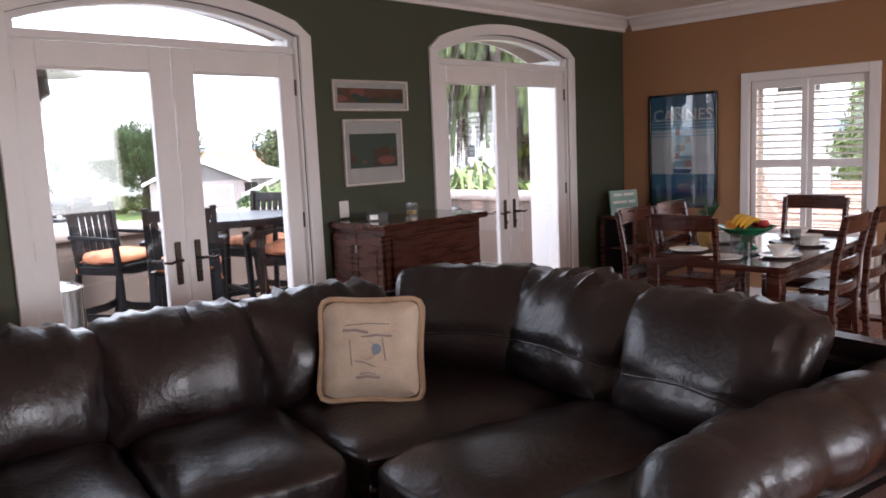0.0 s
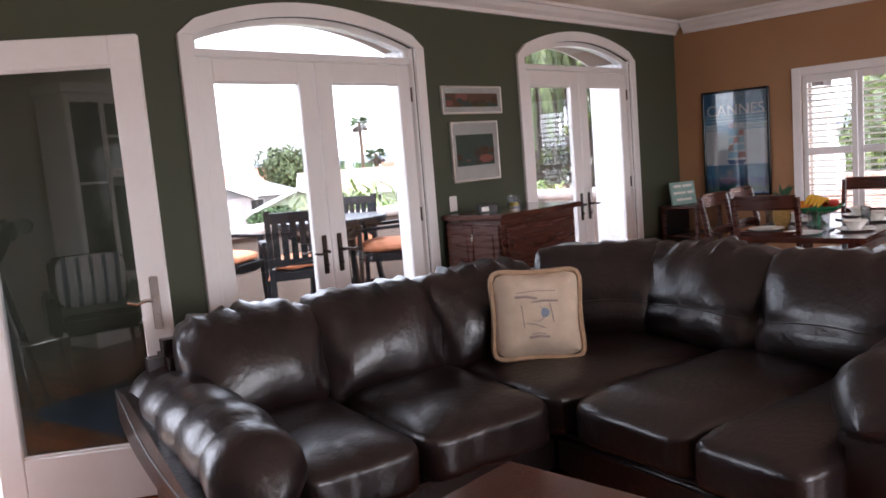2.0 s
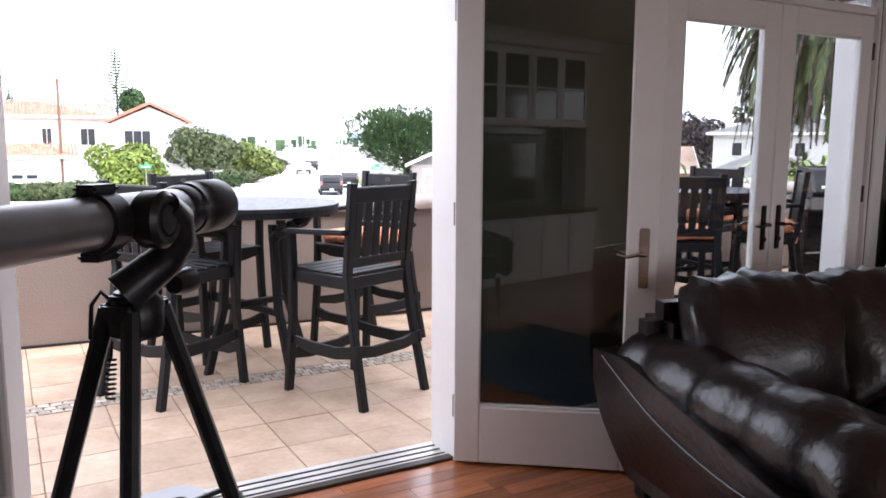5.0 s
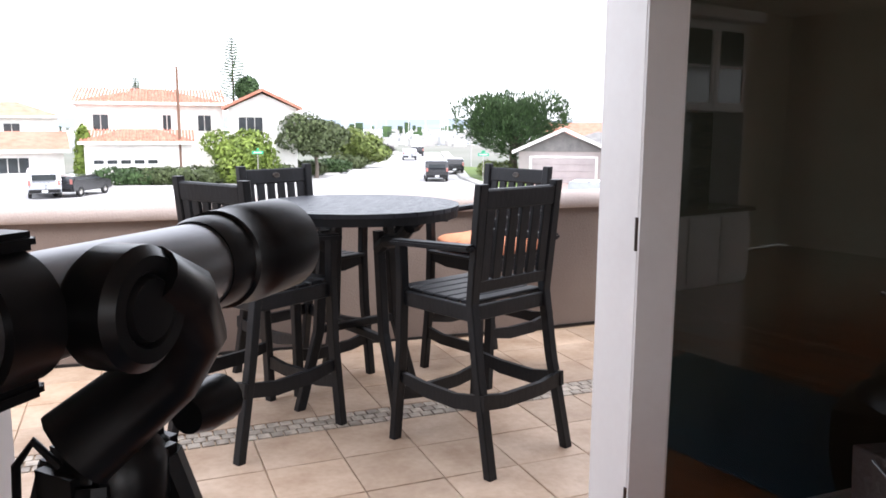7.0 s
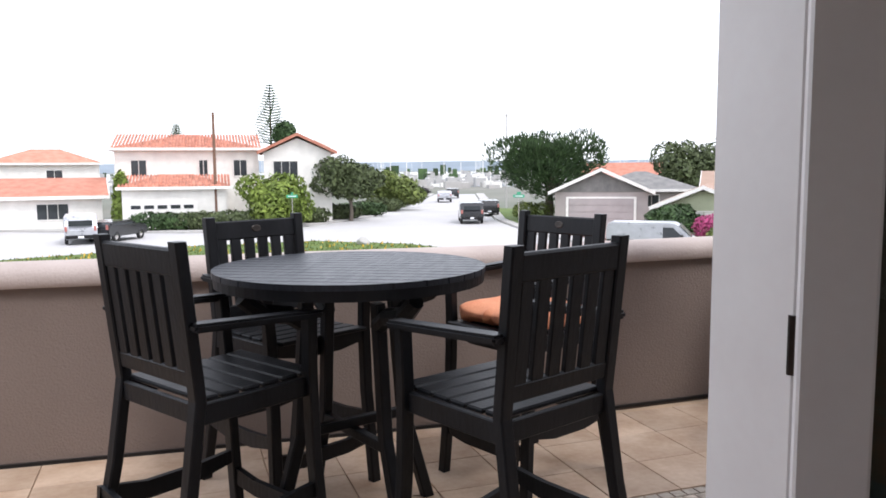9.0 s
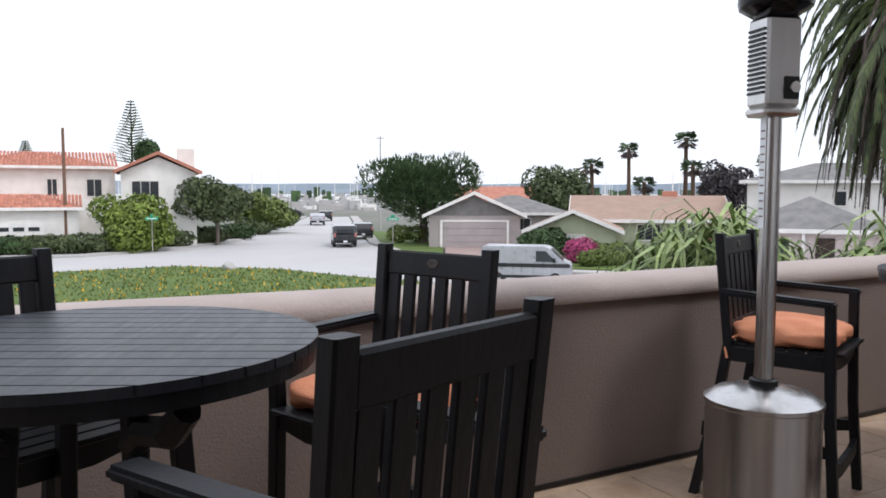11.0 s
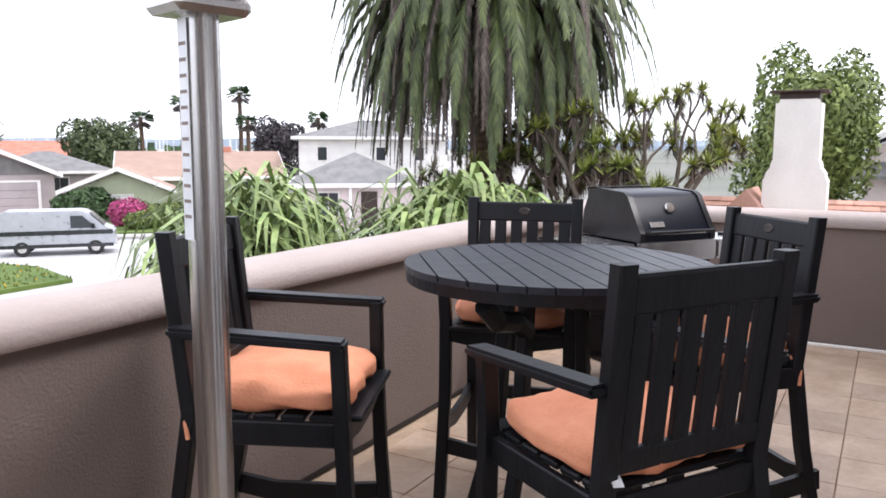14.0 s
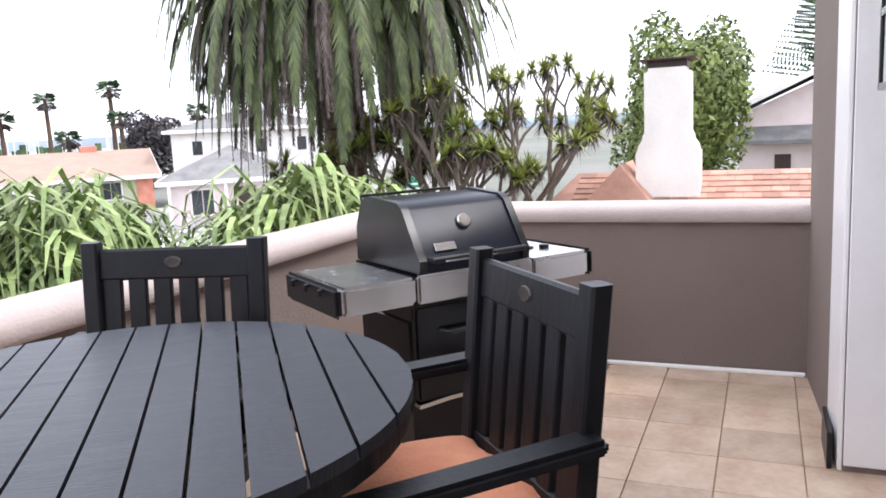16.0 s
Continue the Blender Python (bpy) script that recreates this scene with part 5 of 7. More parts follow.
barrel("dew_shield", [(0.062, -0.005), (0.069, 0.0), (0.069, -0.115), (0.066, -0.12), (0.066, -0.165), (0.061, -0.17), (0.061, -0.20), (0.057, -0.215), (0.055, -0.215)][::-1], BLACKPLASTIC, "wide black lens hood")
barrel("objective", [(0, -0.03), (0.062, -0.03), (0.062, -0.005)], SCREEN)
barrel("tube", [(0.054, -0.19), (0.054, -0.94), (0, -0.94)], GREYTUBE, "grey metallic tube")
barrel("ring_clamp", [(0.054, -0.50), (0.064, -0.50), (0.064, -0.56), (0.054, -0.56)], BLACKPLASTIC)
barrel("focuser", [(0, -0.94), (0.057, -0.94), (0.057, -0.98), (0.03, -1.0), (0.03, -1.07), (0, -1.07)], BLACKPLASTIC)
side = Vector((axis.y, -axis.x, 0)).normalized()
frame_ = Matrix((axis, side, Vector((0, 0, 1)))).transposed().to_4x4()
for z0, z1, w in ((0.060, 0.078, 0.045), (-0.078, -0.060, 0.042)):
    part("clamp_block", moved(box(-w, w, -0.025, 0.025, z0, z1, 0.006, seg=2), Matrix.Translation(along(-0.53)) @ frame_), BLACKPLASTIC, ts)
mid = along(-0.44)
pivot = mid + side * 0.075
face = side.to_track_quat("Z", "Y").to_matrix().to_4x4()
disc = part("altitude_bearing", moved(lathe([(0, -0.03), (0.055, -0.03), (0.062, -0.02), (0.062, 0.022), (0.052, 0.032), (0.038, 0.032), (0.034, 0.026), (0.030, 0.034), (0, 0.036)], 32), Matrix.Translation(pivot) @ face), BLACKPLASTIC, ts, "round black altitude bearing", True)
yoke = [(0.02, 0.05, 0.03), (0.075, 0.045, 0.0), (0.11, 0.03, -0.05), (0.105, 0.0, -0.10), (0.07, -0.04, -0.14), (0.04, -0.075, -0.175)]
part("mount_arm", tube([mid + axis * u + side * (0.04 + v) + Vector((0, 0, w)) for u, v, w in yoke], [0.030, 0.036, 0.040, 0.042, 0.046, 0.05], 14), BLACKPLASTIC, ts, "thick curved fork arm", True)
knob_at = mid + axis * 0.15 + side * 0.03 + Vector((0, 0, -0.17))
part("altitude_knob", tube([knob_at, knob_at + axis * 0.03, knob_at + axis * 0.075], [0.022, 0.030, 0.032], 18), BLACKPLASTIC, ts, "", True)
part("azimuth_block", moved(box(-0.075, 0.075, -0.05, 0.05, 0.985, 1.055, 0.02, seg=3), pose(0, 0, 0, 0, 0, 40)), BLACKPLASTIC, ts, "", True)
part("slow_motion_cable", tube([Vector((-0.05, -0.04, 1.04)), Vector((-0.075, -0.03, 1.07)), Vector((-0.095, -0.02, 1.04)), Vector((-0.10, -0.01, 0.96))], 0.005, 8), BLACKPLASTIC, ts, "", True)
coil = [Vector((-0.06 - 0.01 * t, -0.05 - 0.01 * t, 0.96 - 0.13 * t)) + Vector((math.cos(t * 75), math.sin(t * 75), 0)) * 0.010 * (0 if t < 0.3 else 1) for t in [i / 120 for i in range(121)]]
part("coiled_cable", tube(coil, 0.003, 5), BLACKPLASTIC, ts, "coiled black cable", True)

# furniture that the glass of the open door mirrors
tv = thing("media_cabinet", "white built-in media wall with glass-fronted cupboards and dark counter", "media cabinet", pose(-2.59, -3.87, 0, 0, 0, 94))
part("base_unit", box(-0.9, 0.85, -0.02, 0.45, 0.0, 0.66, 0.01), WHITE, tv)
part("counter", box(-0.93, 0.86, -0.06, 0.45, 0.661, 0.70, 0.008), CHERRYTOP, tv, "dark wooden counter")
for i in range(4):
    x = 0.83 - (i + 1) * 0.43
    d = part("door", box(x, x + 0.41, -0.04, -0.021, 0.06, 0.63, 0.006), WHITE, tv)
    part("raised_panel", box(x + 0.06, x + 0.35, -0.047, -0.041, 0.12, 0.57, 0.005), WHITE, d)
    part("door_knob", tube([(x + (0.37 if i % 2 else 0.04), -0.041, 0.52), (x + (0.37 if i % 2 else 0.04), -0.06, 0.52)], 0.012, 10), BRASS, d, "", True)


def glazed_cupboard(x0, x1, z0, z1, y0, doors):
    """A shallow cupboard with muntin-barred glass doors."""
    part("cupboard_body", box(x0, x1, y0 + 0.02, 0.45, z0, z1, 0.004), WHITE, tv)
    w = (x1 - x0) / doors
    for i in range(doors):
        a, b = x0 + i * w + 0.006, x0 + (i + 1) * w - 0.006
        bm = box(a, a + 0.05, y0 - 0.002, y0 + 0.018, z0 + 0.02, z1 - 0.02, 0.003)
        box(b - 0.05, b, y0 - 0.002, y0 + 0.018, z0 + 0.02, z1 - 0.02, 0.003, bm)
        for z in (z0 + 0.02, (z0 + z1) / 2 - 0.012, z1 - 0.075):
            box(a + 0.05, b - 0.05, y0 - 0.001, y0 + 0.017, z, z + (0.024 if z0 + 0.1 < z < z1 - 0.1 else 0.055), 0.002, bm)
        dd = part("glazed_door", bm, WHITE, tv)
        part("pane", box(a + 0.05, b - 0.05, y0 + 0.006, y0 + 0.012, z0 + 0.07, z1 - 0.07), SCREEN, dd)


glazed_cupboard(0.87, 1.27, 0.70, 2.33, 0.0, 1)
part("side_base", box(0.865, 1.27, -0.02, 0.45, 0.0, 0.695, 0.008), WHITE, tv)
glazed_cupboard(-0.88, 0.86, 1.56, 2.33, 0.10, 4)
part("back_board", box(-0.88, 0.85, 0.43, 0.45, 0.701, 1.555, 0.002), CHERRY, tv)
part("side_unit", box(-0.9, -0.882, 0.10, 0.45, 0.701, 1.555, 0.003), WHITE, tv)
part("cornice", box(-0.94, 1.31, -0.03, 0.45, 2.331, 2.43, 0.01), WHITE, tv)
tel = thing("television", "boxy dark television set on the white media cabinet", "television", pose(-2.59, -3.87, 0.70, 0, 0, 94) @ pose(0.33, 0.16, 0))
part("case", box(-0.47, 0.47, -0.10, 0.24, 0.0, 0.78, 0.02), BLACKPLASTIC, tel)
part("screen", box(-0.36, 0.36, -0.105, -0.10, 0.13, 0.69, 0.01), SCREEN, tel)
ac = thing("armchair", "dark armchair with a blue and white striped back cushion", "armchair", pose(-2.25, -2.35, 0, 0, 0, -60))
part("seat", box(-0.32, 0.32, -0.32, 0.32, 0.28, 0.46, 0.05, seg=3), LEATHER, ac, "", True)
part("back", moved(box(-0.32, 0.32, -0.05, 0.05, 0, 0.50, 0.04, seg=3), pose(0, -0.32, 0.40, 10)), LEATHER, ac, "", True)
for s in (-1, 1):
    part("arm", box(s * 0.36 - 0.05, s * 0.36 + 0.05, -0.32, 0.32, 0.30, 0.62, 0.03, seg=3), LEATHER, ac, "", True)
    for y in (-0.28, 0.28):
        part("leg", tube([(s * 0.30, y, 0.0), (s * 0.29, y, 0.29)], [0.015, 0.022], 8), CHERRY, ac)
cu = thing("striped_cushion", "blue and white striped cushion on the dark armchair", "cushion", pose(-2.25, -2.35, 0, 0, 0, -60) @ pose(0, -0.15, 0.68, 80))
part("pad", cushion(0.56, 0.46, 0.12, 5, 10, 0.2), PAPER, cu, "", True)
for i in range(5):
    x = -0.21 + i * 0.105
    part("stripe", moved(cushion(0.05, 0.455, 0.128, 6, 8, 0.2), pose(x, 0, 0)), STRIPEBLUE, cu, "", True)
rug = thing("area_rug", "plain dark blue area rug on the hardwood floor", "rug", pose(-0.55, -1.62, 0.0, 0, 0, 4))
part("pile", box(-0.85, 0.85, -0.62, 0.62, 0.0, 0.010, 0.003), BLUERUG, rug)
part("binding", tube([(-0.85, -0.62, 0.005), (0.85, -0.62, 0.005), (0.85, 0.62, 0.005), (-0.85, 0.62, 0.005), (-0.85, -0.62, 0.005)], 0.007, 6), BLUERUG, rug)


# outdoors
GZ = -3.10


def bearing(deg, dist, origin=(0.0, 0.0)):
    """A place on the ground plan: degrees clockwise from the street axis, metres off."""
    return origin[0] + dist * math.sin(radians(deg)), origin[1] + dist * math.cos(radians(deg))


O1, O2, O3 = (-0.5, -0.2), (1.4, 0.9), (2.5, 0.7)


def sheet(name, pts, z, material, label, thick=0.0):
    n = len(pts)
    if thick:
        return structure(name, prism(pts, z - thick, z, axis="z"), material, label)
    return tagged(quads(name, [(x, y, z) for x, y in pts], [tuple(range(n))], material, None, label), kind="structure")


sheet("ground", [(-3000, -3000), (3000, -3000), (3000, 4500), (-3000, 4500)], GZ - 0.01, FARLAND, "dusty suburban land reaching the horizon")
road = [bearing(a, d) for a, d in ((-60, 30), (-40, 60), (-12, 70), (-6, 61), (3.4, 57), (9, 62), (13.4, 70), (16.5, 98), (18.6, 135), (21.5, 135), (22.1, 85), (22.8, 66), (25.5, 52), (29, 45), (38, 42), (46, 42), (60, 45), (76, 44), (80, 20), (60, 14), (30, 16), (-30, 16))]
sheet("road", road, GZ + 0.0, ASPHALT, "wide pale worn asphalt street junction running down to the harbour")
harb = [bearing(a, d) for a, d in ((-30, 190), (14, 190), (24, 190), (60, 260), (60, 1500), (-30, 1500))]
sheet("water", harb, GZ + 0.02, WATER, "flat grey-blue harbour water")


def kerb(pts, w=0.9, name="pavement", h=0.14):
    """A raised concrete pavement along a line, its kerb on the first side."""
    bm = bmesh.new()
    sweep([(0, GZ - 0.05), (0, GZ + h), (w, GZ + h), (w, GZ - 0.05)], pts, bm)
    return structure(name, bm, CONCRETE, "pale concrete pavement with a raised kerb")


kerb([bearing(a, d) for a, d in ((-14, 69), (-6, 61), (0, 57.4), (3.4, 57), (9, 62), (13.4, 70), (16.5, 98), (18.5, 135))], 1.3)
kerb([bearing(a, d) for a, d in ((21.6, 135), (22.2, 85), (22.9, 66), (25.5, 52), (29, 45), (34, 42.5), (40, 41.6), (46, 41.6), (54, 43))][::1], 1.3)
mound = bmesh.new()
gp = [bearing(a, d) for a, d in ((-30, 30), (-14, 43), (0, 46), (9, 47), (16, 44), (22, 39), (25.6, 37.2), (29.5, 35.4), (33, 33), (35, 29.5), (27, 27), (10, 24), (-10, 22), (-30, 24))]
prism(gp, GZ - 0.1, GZ + 0.14, mound, axis="z")
bmesh.ops.recalc_face_normals(mound, faces=mound.faces[:])
structure("grass_bank", mound, GRASS, "rough green ground cover with small yellow flowers by the street")


def scatter_grass(name, region, n, seed, hgt, materials_, label):
    rng = random.Random(seed)
    xs, ys = [p[0] for p in region], [p[1] for p in region]

    def inside(x, y):
        c = False
        for i in range(len(region)):
            (x1, y1), (x2, y2) = region[i], region[i - 1]
            if (y1 > y) != (y2 > y) and x < (x2 - x1) * (y - y1) / (y2 - y1) + x1:
                c = not c
        return c
    vs, fs = [], []
    while len(fs) < n:
        x, y = rng.uniform(min(xs), max(xs)), rng.uniform(min(ys), max(ys))
        if not inside(x, y):
            continue
        a, h, w = rng.uniform(0, 3.14), hgt * rng.uniform(0.5, 1.3), rng.uniform(0.03, 0.09)
        dx, dy = math.cos(a) * w, math.sin(a) * w
        k = len(vs)
        vs += [(x - dx, y - dy, GZ + 0.12), (x + dx, y + dy, GZ + 0.12), (x + dx * 0.4 + rng.uniform(-.06, .06), y + rng.uniform(-.06, .06), GZ + 0.12 + h)]
        fs.append((k, k + 1, k + 2))
    return tagged(quads(name, vs, fs, materials_, None, label), category="ground cover", kind="stuff")


scatter_grass("ground_cover", gp, 9000, 3, 0.13, MIDLEAF, "low green succulent ground cover on the bank")
scatter_grass("flowers", gp, 900, 5, 0.16, YELLOW, "tiny yellow flowers scattered over the bank")
lawn = [bearing(a, d) for a, d in ((23.6, 66), (25.8, 54), (28.2, 52), (28.3, 60), (26.5, 80), (23.0, 84))]
sheet("lawn", lawn, GZ + 0.15, GRASS, "mown green front lawn", 0.2)
sheet("lawn", [bearing(a, d) for a, d in ((36.5, 44), (45, 43), (45, 50), (36.5, 50))], GZ + 0.15, GRASS, "mown green front lawn", 0.2)
sheet("driveway", [bearing(a, d) for a, d in ((28.4, 49), (34.3, 46), (33.6, 61), (28.4, 61))], GZ + 0.16, mat("pinkish_paving", (0.30, 0.22, 0.20), 0.85, world_space=True, scale=1), "pinkish paved driveway before the garage", 0.2)
sheet("driveway", [bearing(a, d) for a, d in ((45.5, 44), (51.0, 44), (52.0, 58), (46.5, 58))], GZ + 0.17, CONCRETE, "pale concrete driveway", 0.2)


# houses
def window(parent, x, z, w, h, y, panes=2, frame_mat=None, glass_mat=None):
    wdw = new("window")
    wdw.parent = parent
    fm = frame_mat or TRIMWHITE
    bm = bmesh.new()
    box(x - w / 2 - 0.07, x + w / 2 + 0.07, y - 0.05, y + 0.02, z - 0.07, z, bm=bm)
    box(x - w / 2 - 0.07, x + w / 2 + 0.07, y - 0.05, y + 0.02, z + h, z + h + 0.07, bm=bm)
    box(x - w / 2 - 0.07, x - w / 2, y - 0.05, y + 0.02, z, z + h, bm=bm)
    box(x + w / 2, x + w / 2 + 0.07, y - 0.05, y + 0.02, z, z + h, bm=bm)
    part("frame", bm, fm, wdw)
    for i in range(panes):
        a = x - w / 2 + w * i / panes
        part("pane", box(a + 0.03, a + w / panes - 0.03, y - 0.02, y - 0.005, z + 0.03, z + h - 0.03), glass_mat or DARKGLASS, wdw)
    return wdw


def house(name, label, x, y, rot, w, d, wall_h, roof_h, roof, wall_mat, roof_mat, over=0.5, z0=GZ, trim=TRIMWHITE):
    """A house whose front faces -y: front middle at the origin. roof: gable_front, gable_side or hip."""
    r = thing(name, label, "house", pose(x, y, z0, 0, 0, rot))
    part("wall", box(-w / 2, w / 2, 0, d, 0, wall_h), wall_mat, r)
    e, t = over, 0.16
    zt, zr = wall_h, wall_h + roof_h
    x0, x1, y0, y1 = -w / 2 - e, w / 2 + e, -e, d + e
    if roof == "gable_front":
        part("gable", prism([(-w / 2, zt), (w / 2, zt), (0, zr - roof_h * e / (w / 2 + e) - 0.05)], 0.0, d), wall_mat, r)
        for s in (-1, 1):
            ed = s * (w / 2 + e)
            part("roof", prism([(0, zr), (ed, zt - 0.05), (ed, zt - 0.05 + t), (0, zr + t)], y0, y1), roof_mat, r)
            part("barge_board", prism([(0, zr - 0.10), (ed, zt - 0.15), (ed, zt - 0.045 + t), (0, zr + t + 0.004)], y0 - 0.05, y0 - 0.002), trim, r)
    elif roof == "gable_side":
        part("gable", prism([(0, zt), (d, zt), (d / 2, zr - 0.25)], -w / 2, w / 2, axis="x"), wall_mat, r)
        for s in (0, 1):
            ed = y0 if s == 0 else y1
            part("roof", prism([(d / 2, zr), (ed, zt - 0.05), (ed, zt - 0.05 + t), (d / 2, zr + t)], x0, x1, axis="x"), roof_mat, r)
        part("fascia", box(x0, x1, y0 - 0.06, y0 - 0.002, zt - 0.15, zt + 0.10), trim, r)
        for xx in (x0 - 0.05, x1 + 0.002):
            part("barge_board", prism([(d / 2, zr - 0.08), (y0, zt - 0.13), (y0, zt + 0.12), (d / 2, zr + 0.17), (y1, zt + 0.12), (y1, zt - 0.13)], xx, xx + 0.048, axis="x"), trim, r)
    else:
        k = min(d, w) / 2
        vs = [(x0, y0, zt), (x1, y0, zt), (x1, y1, zt), (x0, y1, zt)]
        if w >= d:
            vs += [(-w / 2 + k, d / 2, zr), (w / 2 - k + 0.01, d / 2, zr)]
            fs = [(0, 1, 5, 4), (1, 2, 5), (2, 3, 4, 5), (3, 0, 4), (3, 2, 1, 0)]
        else:
            vs += [(0, k, zr), (0, d - k, zr)]
            fs = [(0, 1, 4), (1, 2, 5, 4), (2, 3, 5), (3, 0, 4, 5), (3, 2, 1, 0)]
        quads("roof", vs, fs, roof_mat, r)
        bm = box(x0, x1, y0 - 0.05, y0 - 0.002, zt - 0.2, zt + 0.02)
        box(x0 - 0.05, x0 - 0.002, y0, y1, zt - 0.2, zt + 0.02, bm=bm)
        box(x1 + 0.002, x1 + 0.05, y0, y1, zt - 0.2, zt + 0.02, bm=bm)
        part("fascia", bm, trim, r)
    return r


def courses(parent, x0, x1, y0, z0, y1, z1, rows, cols, material, name, th=0.05, barrel=False):
    """Roofing laid in courses up one slope, joined into one part."""
    vs, fs = [], []
    rng = random.Random(rows * 31 + cols)
    for i in range(rows):
        for j in range(cols):
            off = 0 if barrel or i % 2 else 0.5
            a, b = x0 + (x1 - x0) * (j + off) / cols, x0 + (x1 - x0) * min(cols, j + 1 + off) / cols
            if b - a < 0.01:
                continue
            g = (b - a) * (0.12 if barrel else 0.02)
            ya, yb = y0 + (y1 - y0) * i / rows, y0 + (y1 - y0) * (i + 1.05) / rows
            za, zb = z0 + (z1 - z0) * i / rows, z0 + (z1 - z0) * (i + 1.05) / rows
            up_ = th * rng.uniform(0.8, 1.2)
            k = len(vs)
            m_ = (a + b) / 2
            if barrel:
                vs += [(a + g, ya, za + 0.01), (m_, ya, za + up_ * 1.8), (b - g, ya, za + 0.01), (a + g, yb, zb), (m_, yb, zb + up_ * 1.4), (b - g, yb, zb)]
                fs += [(k, k + 1, k + 4, k + 3), (k + 1, k + 2, k + 5, k + 4), (k, k + 2, k + 1)]
            else:
                vs += [(a + g, ya, za + up_), (b - g, ya, za + up_), (b - g, yb, zb + 0.005), (a + g, yb, zb + 0.005), (a + g, ya, za), (b - g, ya, za)]
                fs += [(k, k + 1, k + 2, k + 3), (k + 4, k + 5, k + 1, k)]
    return tagged(quads(name, vs, fs, material, parent), kind="stuff")


# garage with grey shingles
gx, gy = bearing(30.9, 60, O1)
g1 = house("garage_house", "lilac-grey house with a shingled gable over a double garage door", gx, gy, -31, 7.0, 9, 2.55, 1.75, "gable_front", HOUSEGREY, GREYSHINGLE)
gd = part("garage_door", box(-2.45, 2.45, -0.06, -0.005, 0.0, 2.1), GARAGEDOOR, g1)
for i in range(4):
    part("door_panel", box(-2.40, 2.40, -0.085, -0.061, 0.04 + i * 0.52, 0.50 + i * 0.52, 0.02), GARAGEDOOR, gd)
bm = box(-2.65, -2.46, -0.09, -0.004, 0, 2.25)
box(2.46, 2.65, -0.09, -0.004, 0, 2.25, bm=bm)
box(-2.459, 2.459, -0.09, -0.004, 2.11, 2.25, bm=bm)
part("door_casing", bm, TRIMWHITE, g1)
part("gable_shingles", prism([(-3.4, 2.6), (3.4, 2.6), (0, 4.15)], -0.04, -0.002), GREYSHINGLE, g1)
gx, gy = bearing(33.8, 68, O1)
g2 = house("grey_house", "grey-lilac low house joined behind the garage with hipped shingle roof", gx, gy, -31, 9.0, 8, 2.6, 1.5, "hip", HOUSEGREY, GREYSHINGLE)
window(g2, 0.8, 1.1, 1.2, 1.0, -0.01)
gx, gy = bearing(33.2, 95, O1)
house("red_roofed_house", "distant low house with a dull red roof", gx, gy, -31, 12, 8, 2.9, 2.0, "gable_side", HOUSEWHITE, REDTILE)

# green ranch house
rx, ry = bearing(43.2, 57, (0.6, 0.7))
r1 = house("ranch_house", "pale green single-storey ranch house with tan shingle roof", rx, ry, -40, 10.5, 8, 2.35, 1.65, "gable_side", HOUSEGREEN, BROWNSHINGLE)
window(r1, 0.0, 0.95, 1.6, 1.1, -0.01, 3)
window(r1, 2.6, 0.95, 1.3, 1.1, -0.01, 2)
part("chimney", box(1.2, 2.3, 3.8, 4.6, 3.6, 4.5, 0.03), REDTILE, r1, "short brick chimney")
part("brick_pier", box(4.2, 5.26, -0.12, -0.002, 0, 2.3), REDTILE, r1, "red brick wall end")
rx, ry = bearing(37.7, 52, (0.6, 0.7))
r2 = house("ranch_house_wing", "pale green gabled wing of the ranch house with white boards", rx, ry, -40, 5.6, 6, 1.75, 1.35, "gable_front", HOUSEGREEN, BROWNSHINGLE, 0.6)
window(r2, -0.3, 0.75, 2.2, 0.75, -0.01, 3, glass_mat=HOUSEWHITE)
for i in range(7):
    part("siding_board", prism([(-2.6 + i * 0.36, 1.80 + i * 0.155), (2.6 - i * 0.36, 1.80 + i * 0.155), (2.6 - i * 0.36, 1.93 + i * 0.155), (-2.6 + i * 0.36, 1.93 + i * 0.155)], -0.035, -0.003), HOUSEGREEN, r2)

# white two-storey house and grey hipped house
hx, hy = bearing(54.9, 58, O2)
h3 = house("two_storey_house", "white two-storey house with a low grey hipped roof", hx, hy, -52, 11, 9, 5.25, 1.35, "hip", HOUSEWHITE, GREYSHINGLE)
for x in (-3.8, 0.5, 3.4):
    window(h3, x, 3.5, 0.7, 1.0, -0.01, 1)
hx, hy = bearing(53.6, 43, O2)
h4 = house("grey_roofed_house", "pale single-storey house with grey hipped roof and porch", hx, hy, -52, 6.6, 9, 2.5, 1.7, "hip", HOUSEPINK, GREYSHINGLE)
window(h4, -1.6, 0.7, 1.1, 1.3, -0.01, 2)
part("front_door", box(0.2, 1.1, -0.06, -0.004, 0, 2.05), SHUTTER, h4)
for x in (-3.2, -0.4, 3.2):
    part("porch_post", box(x - 0.07, x + 0.07, -0.45, -0.31, 0, 2.45), TRIMWHITE, h4)
hx, hy = bearing(65.0, 48, O3)
h6 = house("low_white_house", "low white house with a pale grey roof behind the palms", hx, hy, -63, 9.5, 8, 2.4, 1.0, "gable_side", HOUSEWHITE, CONCRETE)
window(h6, 0, 1.0, 1.4, 0.9, -0.01)

